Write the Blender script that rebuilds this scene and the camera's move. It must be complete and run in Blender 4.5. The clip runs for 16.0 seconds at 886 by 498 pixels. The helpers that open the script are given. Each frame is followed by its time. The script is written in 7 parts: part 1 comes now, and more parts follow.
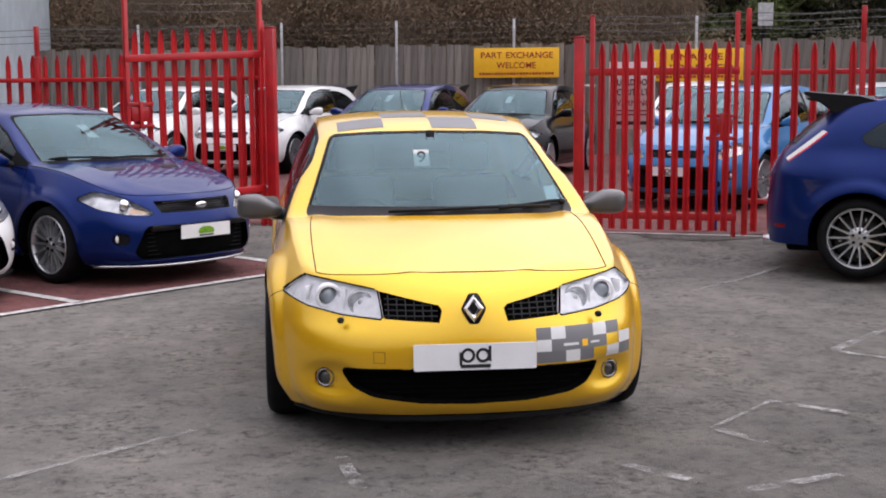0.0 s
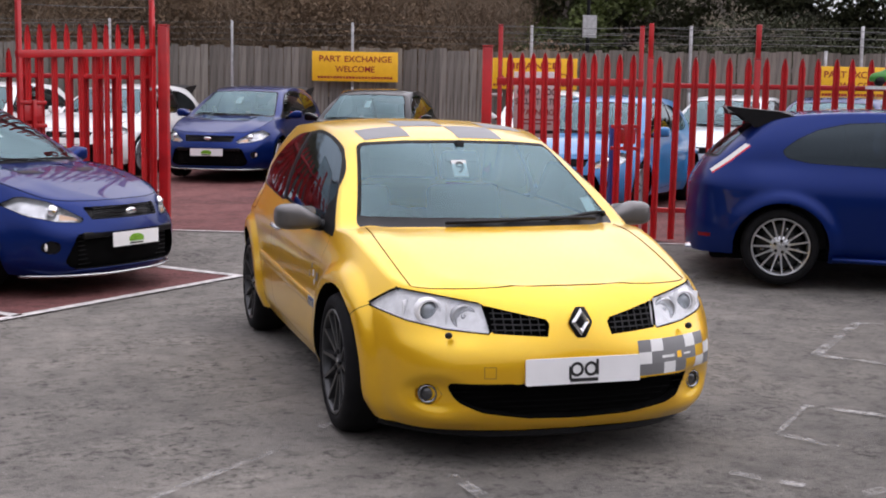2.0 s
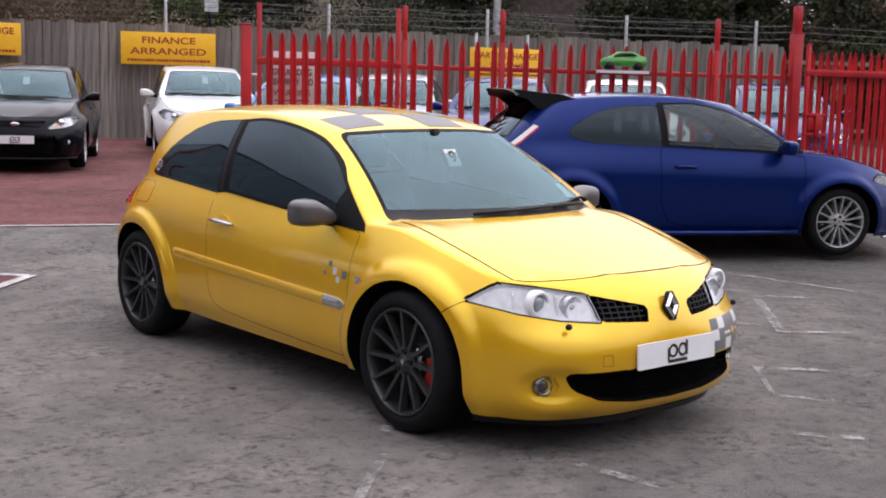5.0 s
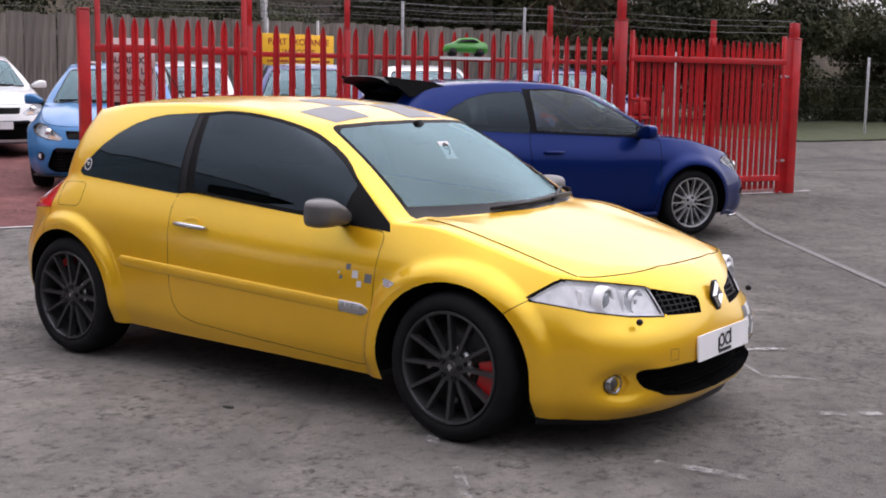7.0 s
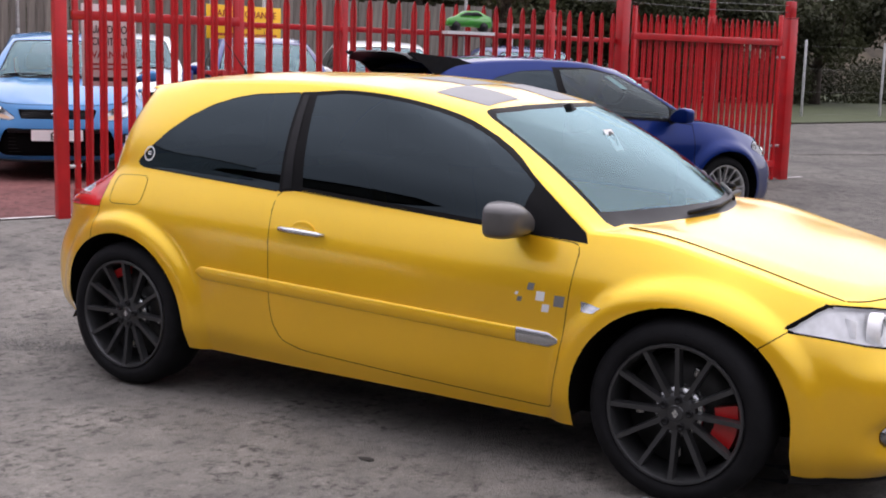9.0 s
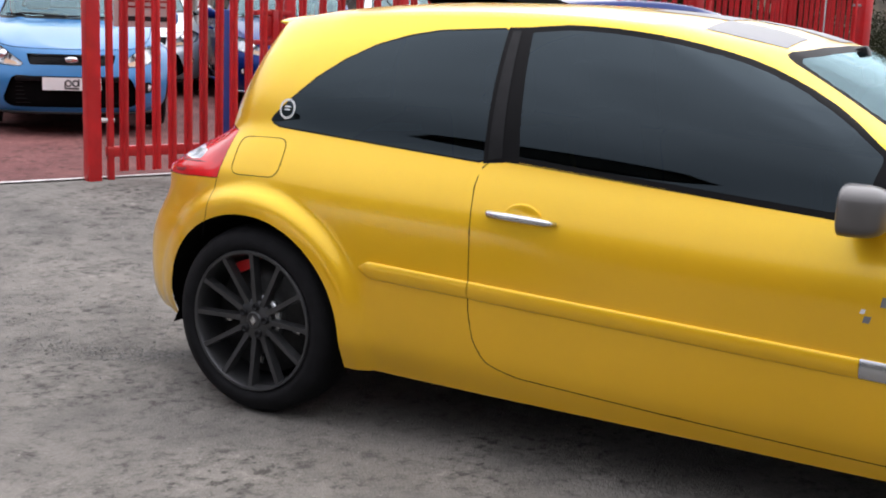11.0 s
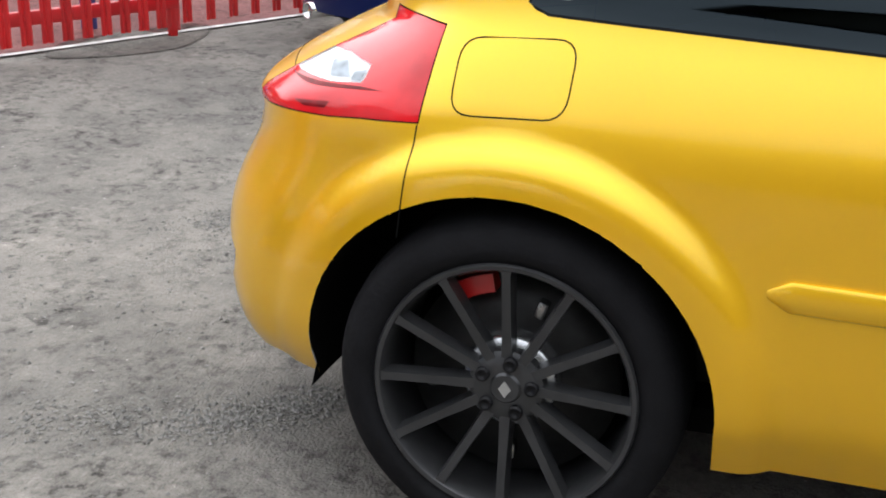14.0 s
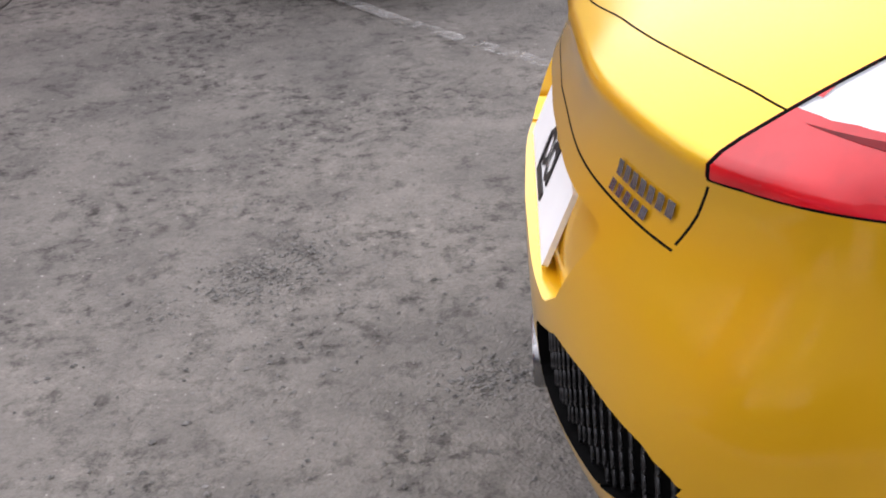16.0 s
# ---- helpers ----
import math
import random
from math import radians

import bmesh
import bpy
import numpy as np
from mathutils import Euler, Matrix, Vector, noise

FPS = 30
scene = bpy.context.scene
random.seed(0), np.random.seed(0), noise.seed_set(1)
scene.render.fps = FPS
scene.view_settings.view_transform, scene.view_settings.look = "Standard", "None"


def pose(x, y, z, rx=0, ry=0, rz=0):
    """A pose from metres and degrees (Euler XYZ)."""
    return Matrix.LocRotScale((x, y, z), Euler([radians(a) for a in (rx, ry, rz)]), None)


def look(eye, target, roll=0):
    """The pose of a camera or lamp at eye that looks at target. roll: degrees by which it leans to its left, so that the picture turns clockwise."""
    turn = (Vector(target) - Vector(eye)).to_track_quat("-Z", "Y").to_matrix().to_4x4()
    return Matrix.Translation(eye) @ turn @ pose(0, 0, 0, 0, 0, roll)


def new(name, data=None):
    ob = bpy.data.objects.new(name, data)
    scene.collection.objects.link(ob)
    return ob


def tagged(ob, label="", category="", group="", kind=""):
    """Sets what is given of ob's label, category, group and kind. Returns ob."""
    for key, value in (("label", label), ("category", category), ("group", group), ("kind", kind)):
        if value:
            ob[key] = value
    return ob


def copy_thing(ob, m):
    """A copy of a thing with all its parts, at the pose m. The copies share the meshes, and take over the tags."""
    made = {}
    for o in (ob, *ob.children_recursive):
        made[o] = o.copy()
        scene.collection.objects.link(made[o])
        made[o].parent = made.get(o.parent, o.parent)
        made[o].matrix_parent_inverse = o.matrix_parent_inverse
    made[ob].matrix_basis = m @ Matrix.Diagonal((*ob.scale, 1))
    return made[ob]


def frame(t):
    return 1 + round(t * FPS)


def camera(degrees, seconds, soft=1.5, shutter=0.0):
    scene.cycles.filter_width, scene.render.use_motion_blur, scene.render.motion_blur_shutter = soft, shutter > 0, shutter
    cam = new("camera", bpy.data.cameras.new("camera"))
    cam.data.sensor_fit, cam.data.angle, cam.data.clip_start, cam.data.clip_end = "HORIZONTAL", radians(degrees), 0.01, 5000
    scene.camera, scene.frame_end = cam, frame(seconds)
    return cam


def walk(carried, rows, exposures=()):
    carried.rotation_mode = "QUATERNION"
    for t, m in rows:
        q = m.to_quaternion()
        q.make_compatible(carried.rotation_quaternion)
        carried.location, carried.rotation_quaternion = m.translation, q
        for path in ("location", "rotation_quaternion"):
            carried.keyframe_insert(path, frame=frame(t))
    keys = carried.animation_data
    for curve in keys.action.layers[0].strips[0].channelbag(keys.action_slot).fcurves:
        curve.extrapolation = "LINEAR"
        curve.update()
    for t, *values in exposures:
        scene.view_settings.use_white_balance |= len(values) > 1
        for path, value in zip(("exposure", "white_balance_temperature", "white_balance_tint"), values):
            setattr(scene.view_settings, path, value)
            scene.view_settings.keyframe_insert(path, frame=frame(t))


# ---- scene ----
cam = camera(40.0, 16.0, soft=1.9)
PATH = [
    (0, (-0.725, -7.126, 1.492), (-0.49, -5.154, 1.25), -0.3),
    (0.5, (-0.993, -7.034, 1.506), (-0.685, -5.074, 1.256), -0.4),
    (1, (-1.34, -6.969, 1.51), (-0.938, -5.026, 1.26), 0.2),
    (1.5, (-1.712, -6.882, 1.52), (-1.21, -4.961, 1.275), 0.6),
    (2, (-2.095, -6.758, 1.523), (-1.49, -4.866, 1.287), 1.0),
    (2.5, (-2.453, -6.59, 1.522), (-1.748, -4.733, 1.291), 1.5),
    (3, (-2.824, -6.45, 1.526), (-2.017, -4.635, 1.3), 1.8),
    (3.5, (-3.174, -6.298, 1.541), (-2.255, -4.538, 1.304), 1.4),
    (4, (-3.521, -6.106, 1.555), (-2.487, -4.412, 1.309), 1.0),
    (4.5, (-3.863, -5.819, 1.557), (-2.704, -4.21, 1.3), 1.2),
    (7, (-4.944, -4.293, 1.545), (-3.353, -3.114, 1.267), 0.9),
    (7.5, (-4.961, -3.911, 1.54), (-3.329, -2.791, 1.256), 1.0),
    (8, (-4.924, -3.498, 1.532), (-3.261, -2.425, 1.243), 1.2),
    (10.5, (-4.244, -1.588, 1.421), (-2.535, -0.609, 1.071), 1.9),
    (11, (-4.065, -1.232, 1.39), (-2.351, -0.274, 1.007), 2.2),
    (11.5, (-3.905, -0.849, 1.368), (-2.17, 0.052, 0.946), 2.6),
    (12, (-3.75, -0.472, 1.33), (-1.983, 0.349, 0.878), 3.4),
    (12.5, (-3.613, -0.117, 1.332), (-1.818, 0.612, 0.834), 3.9),
    (13, (-3.326, 0.212, 1.312), (-1.524, 0.888, 0.767), 3.0),
    (13.5, (-3.078, 0.497, 1.31), (-1.275, 1.12, 0.709), 1.7),
    (14, (-2.796, 0.814, 1.28), (-0.989, 1.376, 0.632), 0.7),
    (14.5, (-2.421, 1.141, 1.239), (-0.623, 1.664, 0.536), -0.6),
    (15, (-2.129, 1.476, 1.22), (-0.333, 1.92, 0.46), -2.9),
    (15.5, (-1.865, 1.754, 1.228), (-0.085, 2.118, 0.392), -5.8),
    (16, (-1.693, 2.049, 1.238), (0.109, 2.207, 0.384), -5.5),
]
walk(cam, [(t, look(eye, target, roll)) for t, eye, target, roll in PATH], [(0, 0.07, 6500, 14), (3, 0.14, 6500, 14), (4.5, 0.17, 6500, 15), (8, 0.22, 6500, 16), (10.5, 0.51, 6500, 11), (12, 0.72, 6500, 4), (12.5, 0.90, 6500, 3), (13.5, 0.92, 6500, 3), (14.5, 0.77, 6500, 4), (15, 0.70, 6500, 7), (15.5, 0.55, 6500, 10), (16, 0.36, 6500, 12)])

# ---------------------------------------------------------------- light
world = bpy.data.worlds.new("sky")
scene.world = world
world.use_nodes = True
wn, wl = world.node_tree.nodes, world.node_tree.links
sky = wn.new("ShaderNodeTexSky")
sky.sky_type, sky.sun_disc = "NISHITA", False
sky.sun_elevation, sky.sun_rotation = radians(46), radians(76)
sky.dust_density, sky.air_density = 1.0, 1.0
# an overcast layer over the sky: brightest overhead, softly broken cloud
geo_n, sep, clouds = wn.new("ShaderNodeTexCoord"), wn.new("ShaderNodeSeparateXYZ"), wn.new("ShaderNodeTexNoise")
clouds.inputs["Scale"].default_value, clouds.inputs["Detail"].default_value = 2.2, 5
wl.new(geo_n.outputs["Generated"], clouds.inputs["Vector"])
wl.new(geo_n.outputs["Generated"], sep.inputs[0])
lift_n, soft_n, mul_n = wn.new("ShaderNodeMapRange"), wn.new("ShaderNodeMapRange"), wn.new("ShaderNodeMath")
lift_n.inputs["From Min"].default_value, lift_n.inputs["To Min"].default_value, lift_n.inputs["To Max"].default_value = 0, 0.38, 1.30
soft_n.inputs["From Min"].default_value, soft_n.inputs["From Max"].default_value = 0.35, 0.65
soft_n.inputs["To Min"].default_value, soft_n.inputs["To Max"].default_value = 0.78, 1.15
mul_n.operation = "MULTIPLY"
wl.new(sep.outputs["Z"], lift_n.inputs["Value"])
wl.new(clouds.outputs["Fac"], soft_n.inputs["Value"])
# the cloud is brighter round the hidden sun
glow, glow_r, glow_m = wn.new("ShaderNodeVectorMath"), wn.new("ShaderNodeMapRange"), wn.new("ShaderNodeMath")
glow.operation, glow_m.operation = "DOT_PRODUCT", "MULTIPLY"
wl.new(geo_n.outputs["Generated"], glow.inputs[0])
glow.inputs[1].default_value = Vector((8, 2, 8.5)).normalized()
glow_r.inputs["From Min"].default_value, glow_r.inputs["To Min"].default_value, glow_r.inputs["To Max"].default_value = -0.4, 0.72, 1.65
wl.new(glow.outputs["Value"], glow_r.inputs["Value"])
wl.new(lift_n.outputs[0], glow_m.inputs[0])
wl.new(glow_r.outputs[0], glow_m.inputs[1])
wl.new(glow_m.outputs[0], mul_n.inputs[0])
wl.new(soft_n.outputs[0], mul_n.inputs[1])
tone = wn.new("ShaderNodeMix")
tone.data_type, tone.blend_type = "RGBA", "MULTIPLY"
tone.inputs[0].default_value = 1.0
tone.inputs[6].default_value = (9.7, 9.5, 10.4, 1)
wl.new(mul_n.outputs[0], tone.inputs[7])
veil = wn.new("ShaderNodeMix")
veil.data_type = "RGBA"
veil.inputs[0].default_value = 0.85
wl.new(sky.outputs[0], veil.inputs[6])
wl.new(tone.outputs[2], veil.inputs[7])
wl.new(veil.outputs[2], wn["Background"].inputs["Color"])
wn["Background"].inputs["Strength"].default_value = 0.13
sun = new("sun", bpy.data.lights.new("sun", "SUN"))
sun.data.energy, sun.data.angle, sun.data.color = 0.7, radians(110), (1.0, 0.97, 0.93)
sun.matrix_world = look((8, 2, 8.5), (0, 0, 0))

# ---------------------------------------------------------------- materials
def mat(name, base, rough=0.5, metal=0.0, vary=0.15, scale=8.0, bump=0.0, bscale=60.0, coat=0.0, spec=0.5, base2=None, rand=0.0):
    m = bpy.data.materials.new(name)
    m.use_nodes = True
    n, l = m.node_tree.nodes, m.node_tree.links
    p = n["Principled BSDF"]
    p.inputs["Roughness"].default_value, p.inputs["Metallic"].default_value = rough, metal
    p.inputs["Coat Weight"].default_value, p.inputs["Coat Roughness"].default_value = coat, 0.04
    p.inputs["Specular IOR Level"].default_value = spec
    tc = n.new("ShaderNodeTexCoord")
    no = n.new("ShaderNodeTexNoise")
    no.inputs["Scale"].default_value, no.inputs["Detail"].default_value = scale, 6
    l.new(tc.outputs["Object"], no.inputs["Vector"])
    ramp = n.new("ShaderNodeValToRGB")
    dark = base2 or tuple(c * (1 - vary) for c in base)
    light = base if base2 else tuple(min(1, c * (1 + vary)) for c in base)
    ramp.color_ramp.elements[0].color, ramp.color_ramp.elements[1].color = (*dark, 1), (*light, 1)
    ramp.color_ramp.elements[0].position, ramp.color_ramp.elements[1].position = 0.32, 0.68
    l.new(no.outputs["Fac"], ramp.inputs["Fac"])
    out = ramp.outputs["Color"]
    if rand:
        oi = n.new("ShaderNodeObjectInfo")
        hs = n.new("ShaderNodeHueSaturation")
        mr = n.new("ShaderNodeMapRange")
        mr.inputs["To Min"].default_value, mr.inputs["To Max"].default_value = 1 - rand, 1 + rand
        l.new(oi.outputs["Random"], mr.inputs["Value"])
        l.new(mr.outputs[0], hs.inputs["Value"])
        l.new(out, hs.inputs["Color"])
        out = hs.outputs["Color"]
    l.new(out, p.inputs["Base Color"])
    if bump:
        b2 = n.new("ShaderNodeTexNoise")
        b2.inputs["Scale"].default_value, b2.inputs["Detail"].default_value = bscale, 8
        l.new(tc.outputs["Object"], b2.inputs["Vector"])
        bp = n.new("ShaderNodeBump")
        bp.inputs["Strength"].default_value, bp.inputs["Distance"].default_value = bump, 0.01
        l.new(b2.outputs["Fac"], bp.inputs["Height"])
        l.new(bp.outputs[0], p.inputs["Normal"])
    return m


def paint(name, base, metal=0.0, rough=0.35, ior=1.38):
    m = mat(name, base, rough, metal, vary=0.05, scale=3.0, coat=1.0, bump=0.012, bscale=900, spec=0.1)
    m.node_tree.nodes["Principled BSDF"].inputs["Coat IOR"].default_value = ior
    return m


def pearl(name, base, flake, share, ior=1.55, haze=0.13):
    """Pearl paint: a solid colour with reflective flakes in it, under one clear coat."""
    m = paint(name, base, 0.0, 0.4, ior)
    n, l = m.node_tree.nodes, m.node_tree.links
    a, b, mx = n["Principled BSDF"], n.new("ShaderNodeBsdfPrincipled"), n.new("ShaderNodeMixShader")
    b.inputs["Base Color"].default_value = (*flake, 1)
    b.inputs["Metallic"].default_value, b.inputs["Roughness"].default_value = 1.0, 0.36
    for p in (a, b):
        p.inputs["Coat Weight"].default_value, p.inputs["Coat Roughness"].default_value, p.inputs["Coat IOR"].default_value = 1.0, haze, ior
    mx.inputs[0].default_value = share
    l.new(a.outputs[0], mx.inputs[1])
    l.new(b.outputs[0], mx.inputs[2])
    l.new(mx.outputs[0], n["Material Output"].inputs["Surface"])
    return m


def glass(name, tint, ior=1.6, gloss=(0.84, 0.97, 1.0)):
    """Thin tinted glass: it lets its tint through and mirrors by angle."""
    m = bpy.data.materials.new(name)
    m.use_nodes = True
    n, l = m.node_tree.nodes, m.node_tree.links
    n.remove(n["Principled BSDF"])
    tr, gl, fr, mx = n.new("ShaderNodeBsdfTransparent"), n.new("ShaderNodeBsdfGlossy"), n.new("ShaderNodeFresnel"), n.new("ShaderNodeMixShader")
    tr.inputs["Color"].default_value = (*tint, 1)
    gl.inputs["Roughness"].default_value = 0.02
    gl.inputs["Color"].default_value = (*gloss, 1)
    fr.inputs["IOR"].default_value = ior
    l.new(fr.outputs[0], mx.inputs[0])
    l.new(tr.outputs[0], mx.inputs[1])
    l.new(gl.outputs[0], mx.inputs[2])
    l.new(mx.outputs[0], n["Material Output"].inputs["Surface"])
    return m


def wood_mat():
    m = mat("weathered_wood", (0.20, 0.18, 0.155), 0.9, vary=0.35, scale=2.5, bump=0.5, bscale=40, rand=0.25)
    n, l = m.node_tree.nodes, m.node_tree.links
    mp = n.new("ShaderNodeMapping")
    mp.inputs["Scale"].default_value = (9, 9, 0.5)
    tc = [x for x in n if x.bl_idname == "ShaderNodeTexCoord"][0]
    l.new(tc.outputs["Object"], mp.inputs["Vector"])
    for x in n:
        if x.bl_idname == "ShaderNodeTexNoise":
            l.new(mp.outputs[0], x.inputs["Vector"])
    return m


def tarmac(name, base, stone):
    """Worn tarmac: chippings, damp and scuffed patches, hairline relief."""
    m = bpy.data.materials.new(name)
    m.use_nodes = True
    n, l = m.node_tree.nodes, m.node_tree.links
    p = n["Principled BSDF"]
    tc = n.new("ShaderNodeTexCoord")
    def noise_node(scale, detail=8, rough=0.6):
        x = n.new("ShaderNodeTexNoise")
        x.inputs["Scale"].default_value, x.inputs["Detail"].default_value, x.inputs["Roughness"].default_value = scale, detail, rough
        l.new(tc.outputs["Object"], x.inputs["Vector"])
        return x
    def ramp(src, a, b, c0, c1):
        r = n.new("ShaderNodeValToRGB")
        r.color_ramp.elements[0].position, r.color_ramp.elements[1].position = a, b
        r.color_ramp.elements[0].color, r.color_ramp.elements[1].color = (*c0, 1), (*c1, 1)
        l.new(src, r.inputs["Fac"])
        return r.outputs["Color"]
    def mix(kind, fac, a, b):
        x = n.new("ShaderNodeMix")
        x.data_type, x.blend_type = "RGBA", kind
        x.inputs[0].default_value = fac
        l.new(a, x.inputs[6]); l.new(b, x.inputs[7])
        return x.outputs[2]
    big, mid, fine, scar = noise_node(0.45, 5), noise_node(3.2, 9, 0.7), noise_node(70, 4), noise_node(11, 10, 0.75)
    vor = n.new("ShaderNodeTexVoronoi")
    vor.inputs["Scale"].default_value = 130
    l.new(tc.outputs["Object"], vor.inputs["Vector"])
    col = ramp(fine.outputs["Fac"], 0.3, 0.7, tuple(c * 0.86 for c in base), tuple(c * 1.12 for c in base))
    col = mix("MULTIPLY", 1.0, col, ramp(big.outputs["Fac"], 0.35, 0.65, (0.72, 0.72, 0.725), (1.12, 1.1, 1.08)))
    col = mix("MULTIPLY", 1.0, col, ramp(mid.outputs["Fac"], 0.35, 0.62, (0.74, 0.74, 0.745), (1.14, 1.13, 1.12)))
    col = mix("MULTIPLY", 1.0, col, ramp(scar.outputs["Fac"], 0.32, 0.48, (0.42, 0.42, 0.42), (1.07, 1.07, 1.07)))
    patch, chips = noise_node(1.7, 9, 0.72), noise_node(20, 6, 0.70)
    flecks = n.new("ShaderNodeValToRGB")
    for at, v in ((0.47, 0.97), (0.60, 1.0)):
        flecks.color_ramp.elements.new(at)
    for el, (at, v) in zip(flecks.color_ramp.elements, ((0.39, 0.36), (0.47, 0.90), (0.57, 1.0), (0.64, 1.28))):
        el.position, el.color = at, (v, v, v, 1)
    l.new(chips.outputs["Fac"], flecks.inputs["Fac"])
    worn = n.new("ShaderNodeMix")
    worn.data_type, worn.blend_type = "RGBA", "MULTIPLY"
    l.new(ramp(patch.outputs["Fac"], 0.48, 0.58, (0.10, 0.10, 0.10), (1, 1, 1)), worn.inputs[0])
    l.new(col, worn.inputs[6])
    l.new(flecks.outputs["Color"], worn.inputs[7])
    col = worn.outputs[2]
    pale = noise_node(70, 3, 0.5)
    col = mix("ADD", 1.0, col, ramp(pale.outputs["Fac"], 0.71, 0.75, (0, 0, 0), (0.22, 0.215, 0.20)))
    col = mix("ADD", 1.0, col, ramp(vor.outputs["Distance"], 0.02, 0.12, stone, (0, 0, 0)))
    # base colour falls to 0.70 as x minus y grows, with a wavering edge
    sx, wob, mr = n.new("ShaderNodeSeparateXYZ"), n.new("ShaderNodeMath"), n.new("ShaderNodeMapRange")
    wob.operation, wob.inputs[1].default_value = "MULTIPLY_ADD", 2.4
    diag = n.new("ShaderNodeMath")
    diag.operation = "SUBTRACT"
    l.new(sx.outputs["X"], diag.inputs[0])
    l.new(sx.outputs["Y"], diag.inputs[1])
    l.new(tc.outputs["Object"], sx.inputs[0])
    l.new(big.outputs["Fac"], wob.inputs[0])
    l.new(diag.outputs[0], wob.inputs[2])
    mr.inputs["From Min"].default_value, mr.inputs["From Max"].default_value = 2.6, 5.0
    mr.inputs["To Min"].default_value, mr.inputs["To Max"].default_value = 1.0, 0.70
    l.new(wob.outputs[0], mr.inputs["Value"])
    diag_tone = n.new("ShaderNodeMix")
    diag_tone.data_type, diag_tone.blend_type = "RGBA", "MULTIPLY"
    diag_tone.inputs[0].default_value = 1.0
    l.new(col, diag_tone.inputs[6])
    l.new(mr.outputs[0], diag_tone.inputs[7])
    col = diag_tone.outputs[2]
    l.new(col, p.inputs["Base Color"])
    p.inputs["Roughness"].default_value = 0.82
    p.inputs["Specular IOR Level"].default_value = 0.15
    add = n.new("ShaderNodeMath"); add.operation = "ADD"
    half = n.new("ShaderNodeMath"); half.operation = "MULTIPLY"; half.inputs[1].default_value = 0.4
    l.new(vor.outputs["Distance"], half.inputs[0]); l.new(half.outputs[0], add.inputs[0]); l.new(scar.outputs["Fac"], add.inputs[1])
    bp = n.new("ShaderNodeBump")
    bp.inputs["Strength"].default_value, bp.inputs["Distance"].default_value = 0.7, 0.018
    l.new(add.outputs[0], bp.inputs["Height"])
    l.new(bp.outputs[0], p.inputs["Normal"])
    return m


def worn_line():
    """Road paint worn through to the tarmac."""
    m = mat("worn_line_paint", (0.44, 0.43, 0.41), 0.8, vary=0.2, scale=30)
    n, l = m.node_tree.nodes, m.node_tree.links
    out, p = n["Material Output"], n["Principled BSDF"]
    tr, mx = n.new("ShaderNodeBsdfTransparent"), n.new("ShaderNodeMixShader")
    tc, no, rp = n.new("ShaderNodeTexCoord"), n.new("ShaderNodeTexNoise"), n.new("ShaderNodeValToRGB")
    no.inputs["Scale"].default_value, no.inputs["Detail"].default_value, no.inputs["Roughness"].default_value = 7, 10, 0.75
    l.new(tc.outputs["Object"], no.inputs["Vector"])
    rp.color_ramp.elements[0].position, rp.color_ramp.elements[1].position = 0.44, 0.70
    rp.color_ramp.elements[1].color = (.8, .8, .8, 1)
    l.new(no.outputs["Fac"], rp.inputs["Fac"])
    l.new(rp.outputs["Color"], mx.inputs[0])
    l.new(tr.outputs[0], mx.inputs[1]); l.new(p.outputs[0], mx.inputs[2])
    l.new(mx.outputs[0], out.inputs["Surface"])
    return m


YELLOW = pearl("yellow_pearl_paint", (0.80, 0.385, 0.004), (0.97, 0.76, 0.045), 0.40, 1.5)
RSBLUE = pearl("blue_metallic_paint", (0.0003, 0.0075, 0.066), (0.004, 0.056, 0.38), 0.16, 1.22, 0.03)
WHITE = paint("white_car_paint", (0.78, 0.78, 0.76))
BLACKP = paint("black_car_paint", (0.002, 0.002, 0.0035), 0.0, 0.3, 1.2)
SKYBLUE = paint("light_blue_car_paint", (0.04, 0.18, 0.40), 0.1)
SILVER = paint("silver_car_paint", (0.55, 0.57, 0.58), 0.6)
GREYP = mat("grey_satin_paint", (0.105, 0.10, 0.097), 0.36, 0.3, vary=0.1, coat=0.3)
GREYVINYL = mat("grey_vinyl", (0.17, 0.17, 0.17), 0.4, vary=0.06)
WHITEVINYL = mat("white_vinyl", (0.72, 0.72, 0.70), 0.4, vary=0.05)
BLACK = mat("black_plastic", (0.008, 0.008, 0.009), 0.42, vary=0.25, scale=20, spec=0.2)
SEAL = mat("window_seal_rubber", (0.004, 0.004, 0.0045), 0.55, vary=0.2, spec=0.12)
VOID = mat("black_lining", (0.004, 0.004, 0.004), 0.95, vary=0.2, spec=0.05)
RUBBER = mat("tyre_rubber", (0.007, 0.007, 0.008), 0.75, vary=0.3, scale=14, bump=0.2, bscale=90, spec=0.15)
RIMDARK = mat("anthracite_alloy", (0.052, 0.053, 0.055), 0.32, 0.5, vary=0.15, scale=15)
RIMSILVER = mat("silver_alloy", (0.62, 0.63, 0.64), 0.28, 0.8, vary=0.1)
STEEL = mat("brake_steel", (0.03, 0.03, 0.03), 0.5, 0.6, vary=0.25, scale=25)
STEELM = mat("dull_chrome", (0.30, 0.30, 0.30), 0.25, 0.9, vary=0.2, scale=60)
CALIPER = mat("red_caliper", (0.50, 0.012, 0.012), 0.35, vary=0.1, coat=0.4)
CHROME = mat("chrome", (0.82, 0.82, 0.82), 0.08, 1.0, vary=0.03)
SATIN = mat("satin_chrome", (0.55, 0.56, 0.57), 0.25, 0.9, vary=0.05)
REFLECT = mat("lamp_reflector", (0.95, 0.95, 0.95), 0.22, 0.0, vary=0.13, scale=28)
